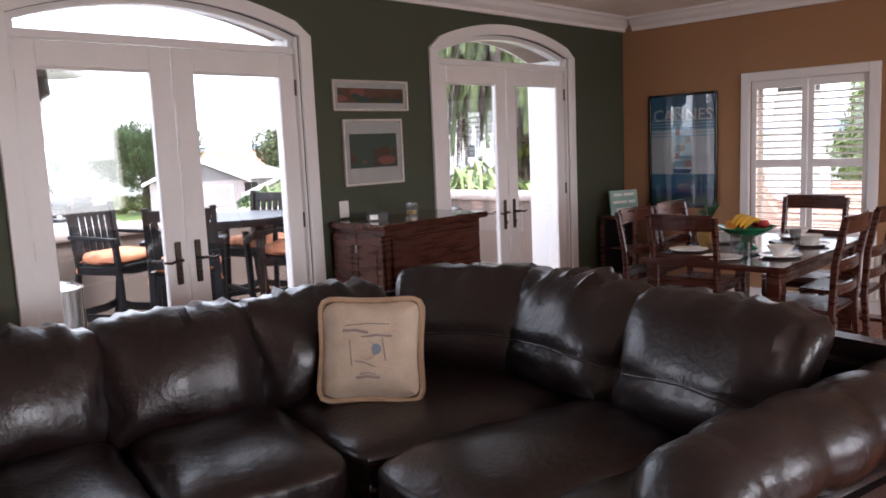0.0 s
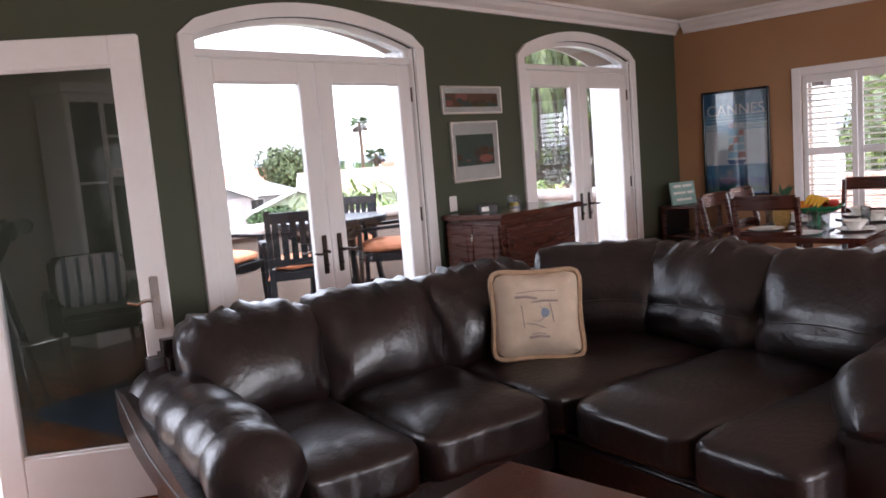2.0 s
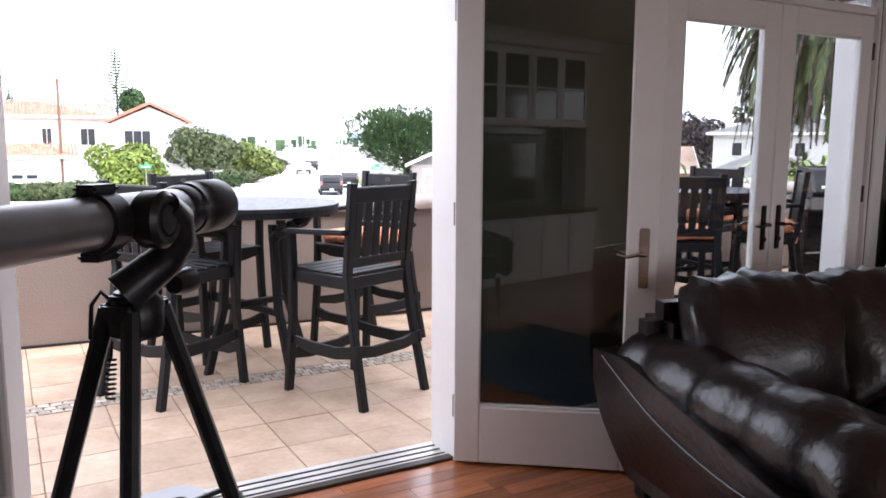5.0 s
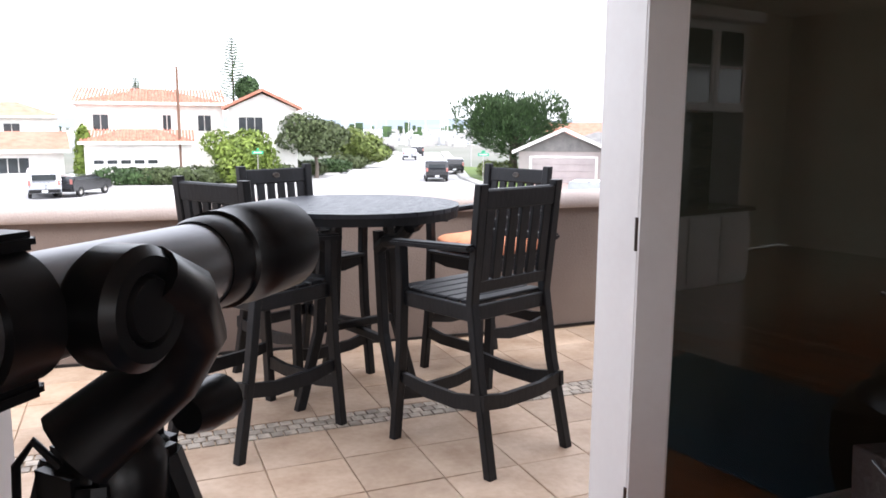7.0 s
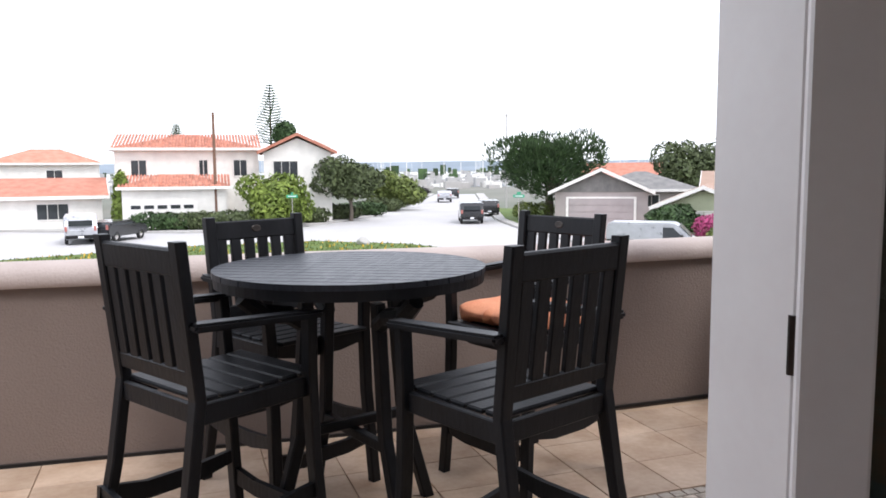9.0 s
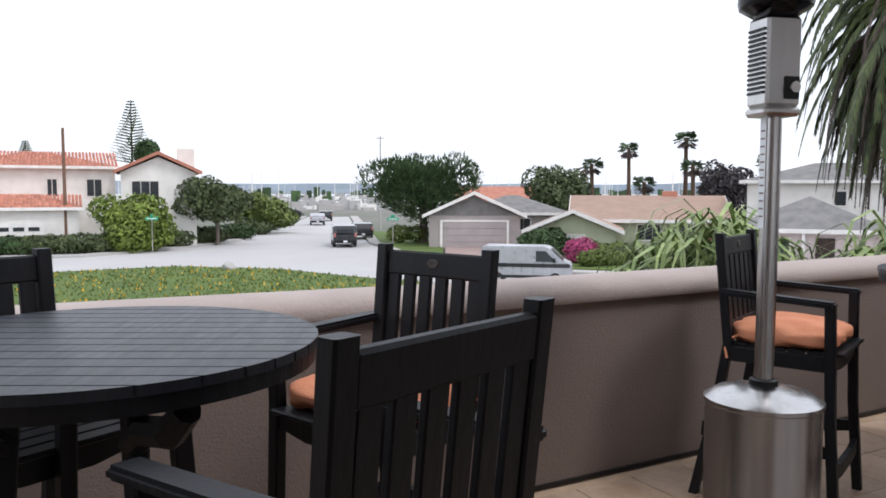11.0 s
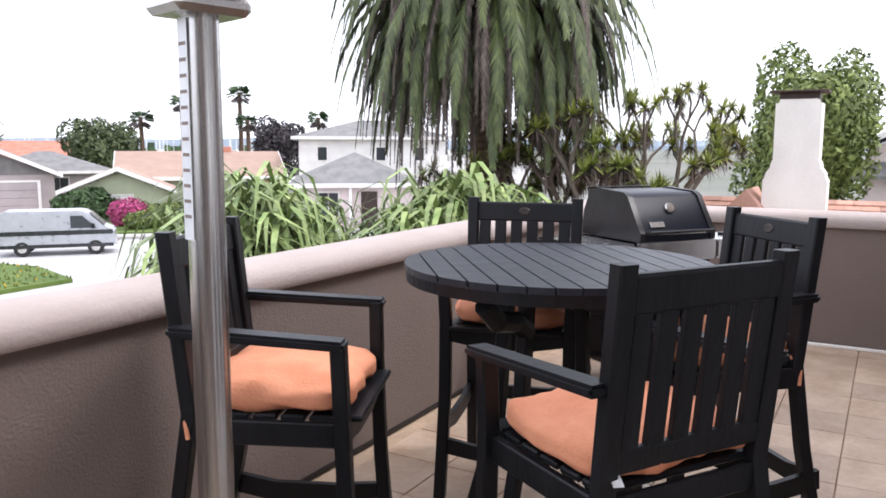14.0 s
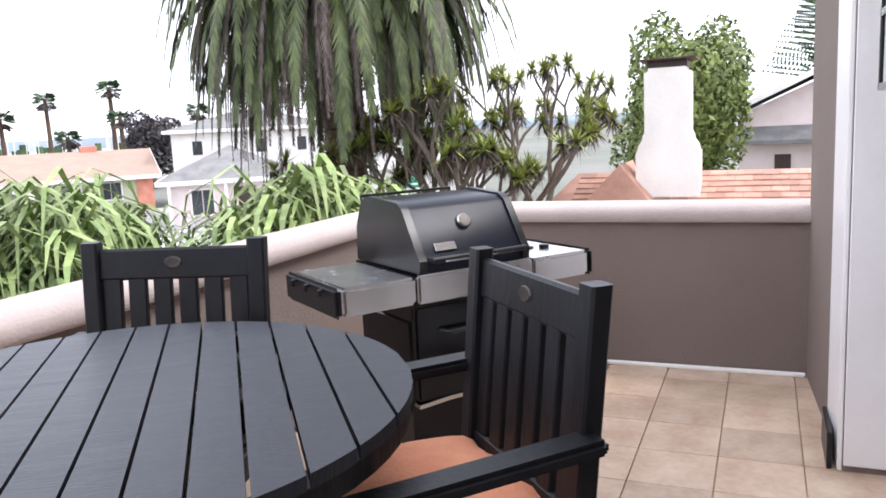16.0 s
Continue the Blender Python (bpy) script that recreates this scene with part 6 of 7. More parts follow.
# white house with terracotta roofs
lx, ly = bearing(1.0, 68, O1)
l1 = house("terracotta_roofed_house", "large white stucco house with terracotta tile roofs", lx, ly, -3, 11.5, 10, 6.35, 1.3, "hip", HOUSEWHITE, REDTILE)
courses(l1, -6.0, 6.0, -0.5, 6.36, 4.6, 7.62, 12, 46, REDTILE, "roof_tiles", 0.07, True)
for x, w in ((-3.9, 1.2), (1.2, 0.7), (4.2, 1.1)):
    window(l1, x, 4.0, w, 1.35, -0.01, 2, HOUSEWHITE)
lx, ly = bearing(8.6, 66, O1)
l2 = house("terracotta_gabled_wing", "white gabled wing with terracotta roof and three windows", lx, ly, -8, 5.6, 9, 5.9, 1.5, "gable_front", HOUSEWHITE, REDTILE, 0.5, GZ, REDTILE)
window(l2, -1.0, 3.7, 2.0, 1.5, -0.01, 3, HOUSEWHITE)
part("chimney", box(1.6, 3.0, 5, 5.8, 6.5, 8.1, 0.03), HOUSEWHITE, l2)
lx, ly = bearing(0.0, 62, O1)
l3 = house("garage_wing", "white stucco garage wing with terracotta hipped roof", lx, ly, -3, 7.6, 5, 3.25, 0.95, "hip", HOUSEWHITE, REDTILE, 0.35)
courses(l3, -4.1, 4.1, -0.35, 3.26, 2.2, 4.12, 7, 34, REDTILE, "roof_tiles", 0.06, True)
gd = part("garage_door", box(-3.4, 1.6, -0.05, -0.005, 0.0, 2.15), TRIMWHITE, l3)
for i in range(5):
    part("door_pane", box(-3.2 + i * 0.95, -2.5 + i * 0.95, -0.07, -0.051, 1.6, 1.88), DARKGLASS, gd)
lx, ly = bearing(-9.5, 66, O1)
l4 = house("red_roofed_bungalow", "low white bungalow with a dull red roof across the street", lx, ly, 6, 11, 8, 2.5, 1.3, "gable_side", HOUSEWHITE, REDTILE)
window(l4, 2.0, 0.8, 2.2, 1.2, -0.01, 3)
# flat dark plate on the wall, stands for the shade inside the garage opening
part("garage_opening", box(-4.6, -1.8, -0.05, -0.004, 0, 2.1), SHUTTER, l4)
lx, ly = bearing(-8.0, 95, O1)
l5 = house("tiled_roof_house", "distant white house with a red tiled hipped roof", lx, ly, 4, 11, 8, 5.4, 1.6, "hip", HOUSEWHITE, REDTILE)
window(l5, 1.0, 3.6, 1.6, 1.0, -0.01)

# neighbour's low roof and chimney
nb = thing("neighbour_house", "neighbouring house with salmon shingle roof and white chimney", "house", pose(19.6, 0.0, 0))
part("wall", box(-3.0, 6.0, -12, 5.3, GZ, -1.35), HOUSEPINK, nb)
quads("roof", [(-4.6, -12.5, -1.62), (-4.6, 6.0, -1.62), (0.3, 4.6, 0.30), (0.3, -12.5, 0.30), (5.6, 6.0, -1.6), (5.6, -12.5, -1.6)], [(0, 1, 2, 3), (1, 4, 2), (3, 2, 4, 5), (0, 3, 5)], PINKSHINGLE, nb)
sh = courses(nb, -12.4, 4.5, 0, 0, 4.75, 1.87, 20, 50, PINKSHINGLE, "shingles", 0.035)
sh.matrix_basis = Matrix(((0, 1, 0, -4.5), (1, 0, 0, 0), (0, 0, 1, -1.585), (0, 0, 0, 1)))
quads("hip_gablet", [(-1.6, 2.6, -0.4), (-1.6, 4.3, -0.4), (-1.2, 3.45, 0.55), (0.6, 3.45, 0.55)], [(0, 1, 2), (1, 3, 2), (0, 2, 3)], PINKSHINGLE, nb)
ch = [(-0.62, -1.0), (0.62, -1.0), (0.62, 0.82), (0.44, 1.08), (0.44, 2.42), (-0.44, 2.42), (-0.44, 1.08), (-0.62, 0.82)]
bm = prism([(a + 2.55, b) for a, b in ch], -0.9, -0.2, axis="x")
bmesh.ops.bevel(bm, geom=[e for e in bm.edges if abs(e.verts[0].co.x - e.verts[1].co.x) > 0.1], offset=0.08, segments=3, affect="EDGES")
part("chimney", bm, HOUSEWHITE, nb, "white plastered chimney with sloped shoulders")
part("chimney_base", prism([(1.55, -0.95), (3.55, -0.95), (3.25, -0.55), (1.85, -0.55)], -1.1, -0.19, axis="x"), CAPMAT, nb)
part("chimney_neck", box(-0.85, -0.25, 2.55 - 0.38, 2.55 + 0.38, 2.421, 2.56), SHUTTER, nb)
part("chimney_cap", box(-1.0, -0.1, 2.55 - 0.55, 2.55 + 0.55, 2.561, 2.60, 0.008), SHUTTER, nb, "dark metal chimney cap")
hx, hy = 40.0, -2.2
h5 = house("pink_house", "pale pink two-storey house with dark shutters and grey roof", hx, hy, -92, 8, 9, 4.5, 2.1, "gable_front", HOUSEPINK, GREYSHINGLE, 0.7)
for x in (-2.2, -0.6, 1.6):
    part("shutter", box(x - 0.33, x + 0.33, -0.05, -0.003, 1.1, 2.7), SHUTTER, h5)
part("porch_roof", prism([(-0.9, 3.35), (0.0, 3.95), (0.0, 3.75), (-0.9, 3.2)], -4.6, 4.6, axis="x"), GREYSHINGLE, h5)


# foliage
def leaf_cloud(lumps, n, size, seed, shape=1.0, droop=0.0, pointed=False):
    """Small leaf faces set in and on the shells of overlapping lumps."""
    rng = random.Random(seed)
    vs, fs = [], []
    wsum = [l[3] * l[4] * l[5] for l in lumps]
    for l, w in zip(lumps, wsum):
        m = int(n * w / sum(wsum))
        for _ in range(m):
            u, a = rng.uniform(-1, 1), rng.uniform(0, 2 * math.pi)
            s = math.sqrt(1 - u * u)
            rad = rng.uniform(0.55, 1.0) ** 0.5
            d = Vector((s * math.cos(a), s * math.sin(a), u))
            bumpy = 1 + 0.28 * noise.noise(d * 2.2 + Vector((seed, l[0], l[1])))
            c = Vector((l[0] + d.x * l[3] * rad * bumpy, l[1] + d.y * l[4] * rad * bumpy, l[2] + d.z * l[5] * rad * bumpy))
            nrm = (d + Vector((rng.gauss(0, .5), rng.gauss(0, .5), rng.gauss(0, .5)))).normalized()
            t = nrm.orthogonal().normalized()
            t.rotate(Matrix.Rotation(rng.uniform(0, 6.28), 3, nrm))
            b = nrm.cross(t)
            sz = size * 1.55 * rng.uniform(0.6, 1.4)
            k = len(vs)
            if pointed:
                up_ = (d * 0.8 + Vector((0, 0, 0.7))).normalized() * sz * 1.6
                vs += [c - t * sz * 0.4, c + t * sz * 0.4, c + up_]
                fs.append((k, k + 1, k + 2))
            else:
                vs += [c - t * sz, c + b * sz * 0.45 * shape, c + t * sz, c - b * sz * 0.45 * shape]
                fs.append((k, k + 1, k + 2, k + 3))
    return vs, fs


def tree(name, label, x, y, z0, trunk_h, trunk_r, lumps, n, size, leaf, bark=GREYBARK, seed=1, pointed=False, limbs=5, category="tree"):
    t = thing(name, label, category, pose(x, y, z0))
    rng = random.Random(seed)
    if trunk_h:
        part("trunk", tube([(0, 0, -0.05), (0.08, 0.03, trunk_h * 0.5), (0.0, 0.06, trunk_h)], [trunk_r * 1.25, trunk_r, trunk_r * 0.8], 9), bark, t, "", True)
        for i in range(limbs):
            l = lumps[i % len(lumps)]
            e = Vector((l[0], l[1], l[2])) * 1.0
            p0 = Vector((0, 0.05, trunk_h * rng.uniform(0.75, 0.98)))
            mid_ = p0.lerp(e, 0.5) + Vector((rng.uniform(-.2, .2), rng.uniform(-.2, .2), 0.15))
            part("limb", tube([p0, mid_, e], [trunk_r * 0.6, trunk_r * 0.4, trunk_r * 0.15], 6), bark, t, "", True)
    v, f = leaf_cloud(lumps, n, size, seed, pointed=pointed)
    tagged(quads("crown", v, f, leaf, t), kind="")
    return t


def lumpy(rng, w, d, h, zc, k, spread=0.65):
    out = [(0, 0, zc, w * 0.36, d * 0.36, h * 0.36)]
    for i in range(k):
        a = 2 * math.pi * i / k + rng.uniform(-.3, .3)
        r = rng.uniform(0.5, 1.0) * spread
        out.append((math.cos(a) * w / 2 * r, math.sin(a) * d / 2 * r, zc + rng.uniform(-0.25, 0.28) * h, w * rng.uniform(0.17, 0.26), d * rng.uniform(0.17, 0.26), h * rng.uniform(0.2, 0.3)))
    return out


R = random.Random(21)
x, y = bearing(27.1, 66, O1)
tree("cypress_tree", "broad dark green wind-shaped cypress on the corner lawn", x, y, GZ, 3.0, 0.35, lumpy(R, 10.8, 7, 6.2, 4.35, 16), 15000, 0.13, CYPRESS, seed=2, pointed=True)
x, y = bearing(7.2, 61, O1)
tree("rounded_shrub", "bright yellow-green rounded shrub before the white house", x, y, GZ, 0.8, 0.1, lumpy(R, 6.6, 4, 4.2, 2.2, 9), 8000, 0.12, BRIGHTLEAF, seed=3, category="shrub")
x, y = bearing(12.4, 67, O1)
tree("street_tree", "olive-green spreading tree with pale forked trunks", x, y, GZ, 1.9, 0.16, lumpy(R, 8.0, 5, 3.8, 3.6, 10), 8000, 0.12, OLIVELEAF, seed=4)
x, y = bearing(15.8, 84, O1)
tree("street_tree", "dark olive-green shrubby tree above the clipped hedge", x, y, GZ, 1.0, 0.14, lumpy(R, 7.5, 5, 4.0, 2.4, 8), 4500, 0.15, MIDLEAF, seed=5)
x, y = bearing(36.9, 86, (0, 0.3))
tree("round_tree", "broad olive and grey-green tree behind the ranch house", x, y, GZ, 2.4, 0.25, lumpy(R, 8.5, 7, 7.5, 3.6, 9), 7000, 0.17, OLIVELEAF, seed=6)
x, y = bearing(48.2, 84, (0, 0.3))
tree("purple_leaved_tree", "dark purplish tree behind the houses", x, y, GZ, 3, 0.25, lumpy(R, 7.5, 5, 6.5, 4.4, 9), 5000, 0.17, DARKLEAF, seed=7)
x, y = bearing(84.6, 31, O3)
tree("broadleaf_tree", "tall yellow-green tree behind the neighbour's white chimney", x, y, GZ, 3, 0.3, lumpy(R, 8.6, 5, 7.6, 4.3, 18), 28000, 0.085, MIDLEAF, seed=8)
x, y = bearing(-3.6, 63, O1)
tree("slim_tree", "slim yellow-green tree at the corner of the white house", x, y, GZ, 1, 0.1, [(0, 0, 1.6, 0.6, 0.6, 1.5), (0.1, 0, 3.2, 0.55, 0.55, 1.3)], 1500, 0.13, BRIGHTLEAF, seed=9)
x, y = bearing(38.3, 46.5, (0.6, 0.7))
tree("flowering_shrub", "round magenta flowering shrub on the front lawn", x, y, GZ + 0.1, 0, 0, [(0, 0, 0.75, 1.15, 0.9, 0.85)], 2500, 0.06, PINKLEAF, seed=10, category="shrub")
x, y = bearing(35.7, 50.5, (0.6, 0.7))
tree("juniper_shrub", "spreading dark green juniper between garage and ranch house", x, y, GZ + 0.1, 0, 0, lumpy(R, 4.6, 2.5, 2.4, 1.0, 8), 5000, 0.11, CYPRESS, seed=11, category="shrub")
for k, (a, dd, w_, h_, m_) in enumerate(((40.3, 47.5, 3.6, 1.3, MIDLEAF), (42.6, 47, 3.4, 1.0, OLIVELEAF), (39.9, 45, 3.6, 1.0, MIDLEAF), (25.5, 64, 4.0, 1.6, MIDLEAF), (46.5, 46, 3, 1.2, OLIVELEAF))):
    x, y = bearing(a, dd, (0.6, 0.7))
    tree("clipped_hedge", "low clipped green garden hedge on a front lawn", x, y, GZ + 0.1, 0, 0, [(-w_ * 0.22, 0, h_ * 0.5, w_ * 0.3, 0.6, h_ * 0.5), (w_ * 0.22, 0, h_ * 0.5, w_ * 0.3, 0.6, h_ * 0.48)], 2200, 0.07, m_, seed=12 + k, category="hedge")
hpts = [(-1.5, 60), (1, 60), (3.5, 60), (6, 61.5), (8.5, 64), (11, 68), (13, 73), (14.5, 81), (15.6, 90), (16.6, 102)]
for k, (a, dd) in enumerate(hpts):
    x, y = bearing(a, dd, O1)
    hh = 1.5 if k < 8 else 2.6
    tree("street_hedge", "dark clipped hedge along the pavement", x, y, GZ + 0.1, 0, 0, [(0, 0, hh * 0.42, 2.1, 0.8, hh * 0.5), (1.3, 0, hh * 0.40, 1.5, 0.8, hh * 0.45)], 2200, 0.10, OLIVELEAF if k % 3 else CYPRESS, seed=30 + k, category="hedge")
x, y = bearing(17.3, 122, O1)
tree("red_hedge", "reddish hedge at the bend of the street", x, y, GZ, 0, 0, [(0, 0, 0.8, 2.5, 1, 0.9)], 800, 0.14, DARKLEAF, seed=60, category="hedge")


def fan_palm(x, y, top, label, seed):
    t = thing("fan_palm", label, "palm tree", pose(x, y, GZ), "distant fan palms")
    rng = random.Random(seed)
    part("trunk", tube([(0, 0, 0), (0.1, 0, top * 0.5), (0, 0, top - 1.0)], [0.35, 0.28, 0.25], 8), BARK, t, "", True)
    for nm, m_, n, z0, z1 in (("crown", CYPRESS, 60, -0.3, 1.0), ("dead_skirt", DEADFROND, 36, -1.3, -0.5)):
        vs, fs = [], []
        for i in range(n):
            a = rng.uniform(0, 6.28)
            d = Vector((math.cos(a), math.sin(a), rng.uniform(z0, z1))).normalized()
            L, c = rng.uniform(1.0, 1.7), Vector((0, 0, top - 1.2))
            s = Vector((-math.sin(a), math.cos(a), 0))
            tip = c + d * L
            for j in range(5):
                w = (j - 2) * 0.22
                k = len(vs)
                vs += [c + d * L * 0.45, tip + s * w - Vector((0, 0, abs(w) * 0.3)) + d * 0.1, tip + s * (w + 0.12) - Vector((0, 0, abs(w) * 0.3 + 0.1))]
                fs.append((k, k + 1, k + 2))
        quads(nm, vs, fs, m_, t)


for k, (a, el, dd) in enumerate(((39.3, 2.5, 110), (41.9, 3.6, 118), (45.8, 4.3, 108), (46.3, 2.4, 106), (51.2, 2.6, 112), (43.0, 1.2, 110))):
    x, y = bearing(a, dd, (0, 0.3))
    fan_palm(x, y, 1.35 + math.tan(radians(el)) * dd - GZ, "tall fan palm with a skirt of dead leaves", 70 + k)


def star_pine(x, y, h, seed, label, w=0.2):
    t = thing("norfolk_pine", label, "pine tree", pose(x, y, GZ))
    rng = random.Random(seed)
    part("trunk", tube([(0, 0, 0), (0, 0, h)], [0.35, 0.05], 8), BARK, t)
    vs, fs = [], []
    for i in range(22):
        z = h * (0.45 + 0.55 * i / 22)
        r = (h - z) * w * 1.6 + 0.4
        for j in range(7):
            a = 2 * math.pi * j / 7 + i
            d, s = Vector((math.cos(a), math.sin(a), 0.18)), Vector((-math.sin(a), math.cos(a), 0))
            for q in range(14):
                p = Vector((0, 0, z)) + d * r * (q + 1) / 14
                k = len(vs)
                vs += [p - s * 0.16, p + Vector((0, 0, 0.22)), p + s * 0.16, p + d * 0.2]
                fs.append((k, k + 1, k + 2, k + 3))
    quads("crown", vs, fs, CYPRESS, t)


x, y = bearing(6.9, 150, O1)
star_pine(x, y, 20.5, 1, "tall dark Norfolk pine far behind the white house")
x, y = bearing(7.9, 150, O1)
tree("pine", "dark rounded pine beside the tall Norfolk pine", x, y, GZ, 8, 0.3, [(0, 0, 10.8, 2.2, 2.2, 2.8)], 1500, 0.3, CYPRESS, seed=80)
x, y = bearing(93.8, 60, O3)
star_pine(x, y, 14.5, 2, "tall Norfolk pine beyond the pink house", 0.3)
x, y = bearing(0.5, 170, O1)
star_pine(x, y, 14.0, 3, "small distant Norfolk pine")


# big date palm
def frond_strip(vs, fs, p0, d, length, width, droop, rng, blades=26, stiff=0.0):
    """A feathered frond: leaflets on both sides of a drooping rib."""
    pts, p, v = [], Vector(p0), Vector(d).normalized()
    step = length / 12
    for i in range(13):
        pts.append(p.copy())
        v = (v + Vector((0, 0, -droop * (0.4 + i / 12)))).normalized()
        p = p + v * step
    for i in range(blades):
        t = 0.12 + 0.88 * i / blades
        f = t * 12
        a = pts[int(f)].lerp(pts[min(12, int(f) + 1)], f - int(f))
        b = pts[min(12, int(f) + 1)]
        ax = (b - pts[int(f)]).normalized() if (b - pts[int(f)]).length > 1e-4 else v
        side = ax.cross(Vector((0, 0, 1)))
        side = side.normalized() if side.length > 1e-3 else Vector((1, 0, 0))
        w = width * (1 - (2 * t - 0.9) ** 2 * 0.55)
        for s in (-1, 1):
            tip = a + side * s * w * rng.uniform(0.65, 1.0) + ax * w * 1.3 + Vector((0, 0, -w * rng.uniform(0.5, 1.1)))
            k = len(vs)
            q = ax * (0.07 if width > 0.15 else 0.05)
            vs += [a - q, a + q, tip]
            fs.append((k, k + 1, k + 2))
    return pts


bp = thing("date_palm", "huge date palm with green fronds and a hanging dry skirt", "palm tree", pose(16.3, 8.5, 0))
bm = bmesh.new()
prof = []
zz = GZ
rr = 0.62
pts, rads = [], []
while zz < 4.2:
    pts.append((0, 0, zz)), rads.append(rr)
    pts.append((0, 0, zz + 0.13)), rads.append(rr + 0.05)
    zz += 0.16
    rr = 0.36 + 0.22 * max(0, (-1.5 - zz) / 1.6) + 0.09 * max(0, (zz - 1.0) / 2.6)
tube(pts, rads, 18, bm)
for v in bm.verts:
    f = 1 + 0.10 * noise.noise(Vector((v.co.x * 6, v.co.y * 6, v.co.z * 7)))
    v.co.x *= f
    v.co.y *= f
bmesh.ops.recalc_face_normals(bm, faces=bm.faces[:])
part("trunk", bm, BARK, bp)
rng = random.Random(5)
for nm, m_, n, emin, emax, ln, dr in (("green_frond", FROND, 240, 0.1, 1.35, 4.3, 0.36), ("dry_frond", DEADFROND, 260, -0.25, 0.95, 4.3, 0.46)):
    vs, fs = [], []
    ribs = bmesh.new()
    for i in range(n):
        a, e = rng.uniform(0, 2 * math.pi), rng.uniform(emin, emax)
        d = Vector((math.cos(a) * math.cos(e), math.sin(a) * math.cos(e), math.sin(e)))
        L = ln * rng.uniform(0.75, 1.1)
        p0 = Vector((math.cos(a) * 0.35, math.sin(a) * 0.35, 4.5 + rng.uniform(-0.6, 0.6)))
        pp_ = frond_strip(vs, fs, p0, d, L, 0.21 if nm == "green_frond" else 0.11, dr * rng.uniform(0.8, 1.25), rng, 60 if nm == "green_frond" else 44)
        tube(pp_[::2], [0.03, 0.027, 0.022, 0.018, 0.014, 0.010, 0.006], 4, ribs)
    bmesh.ops.recalc_face_normals(ribs, faces=ribs.faces[:])
    fr = quads(nm, vs, fs, m_, bp)
    part("midrib", ribs, m_, fr)


# giant reeds
def reed_clump(x, y, top, w, n, seed):
    t = thing("reed_clump", "tall arching bright green giant reed clump beyond the parapet", "reed", pose(x, y, GZ), "reed clumps")
    rng = random.Random(seed)
    vs, fs = [], []
    stems = bmesh.new()
    H_ = top - GZ
    for i in range(n):
        a, r = rng.uniform(0, 6.28), w * math.sqrt(rng.random())
        bx_, by_ = math.cos(a) * r, math.sin(a) * r * 0.7
        hh = H_ * rng.uniform(0.72, 1.0) * (1 - 0.18 * (r / w) ** 2)
        lean = Vector((bx_ * 0.25, by_ * 0.25, 0))
        if i % 4 == 0:
            tube([(bx_, by_, 0), tuple(Vector((bx_, by_, hh * 0.6)) + lean * 0.5), tuple(Vector((bx_, by_, hh * 0.9)) + lean)], [0.02, 0.014, 0.006], 5, stems)
        for q in range(11):
            z = hh * (0.35 + 0.62 * q / 11)
            aa = rng.uniform(0, 6.28)
            d = Vector((math.cos(aa), math.sin(aa), 0))
            s = Vector((-d.y, d.x, 0)) * rng.uniform(0.028, 0.052)
            L = rng.uniform(0.7, 1.35)
            p0 = Vector((bx_, by_, z)) + lean * q / 11
            p1 = p0 + d * L * 0.35 + Vector((0, 0, L * 0.34))
            p2 = p0 + d * L * 0.72 + Vector((0, 0, L * 0.18))
            p3 = p0 + d * L * 0.95 + Vector((0, 0, -L * rng.uniform(0.2, 0.6)))
            k = len(vs)
            vs += [p0 - s * 0.6, p0 + s * 0.6, p1 + s, p2 + s * 0.8, p3, p2 - s * 0.8, p1 - s]
            fs += [(k, k + 1, k + 2, k + 6), (k + 6, k + 2, k + 3, k + 5), (k + 5, k + 3, k + 4)]
    bmesh.ops.recalc_face_normals(stems, faces=stems.faces[:])
    part("cane", stems, BAMBOO, t)
    quads("foliage", vs, fs, BAMBOO, t)


x, y = bearing(45.5, 12, O2)
reed_clump(x, y, 1.25, 1.25, 260, 1)
x, y = bearing(60.0, 12.5, O2)
reed_clump(x, y, 1.25, 1.2, 260, 2)
x, y = bearing(64.5, 13, O2)
reed_clump(x, y, 1.0, 1.0, 200, 3)


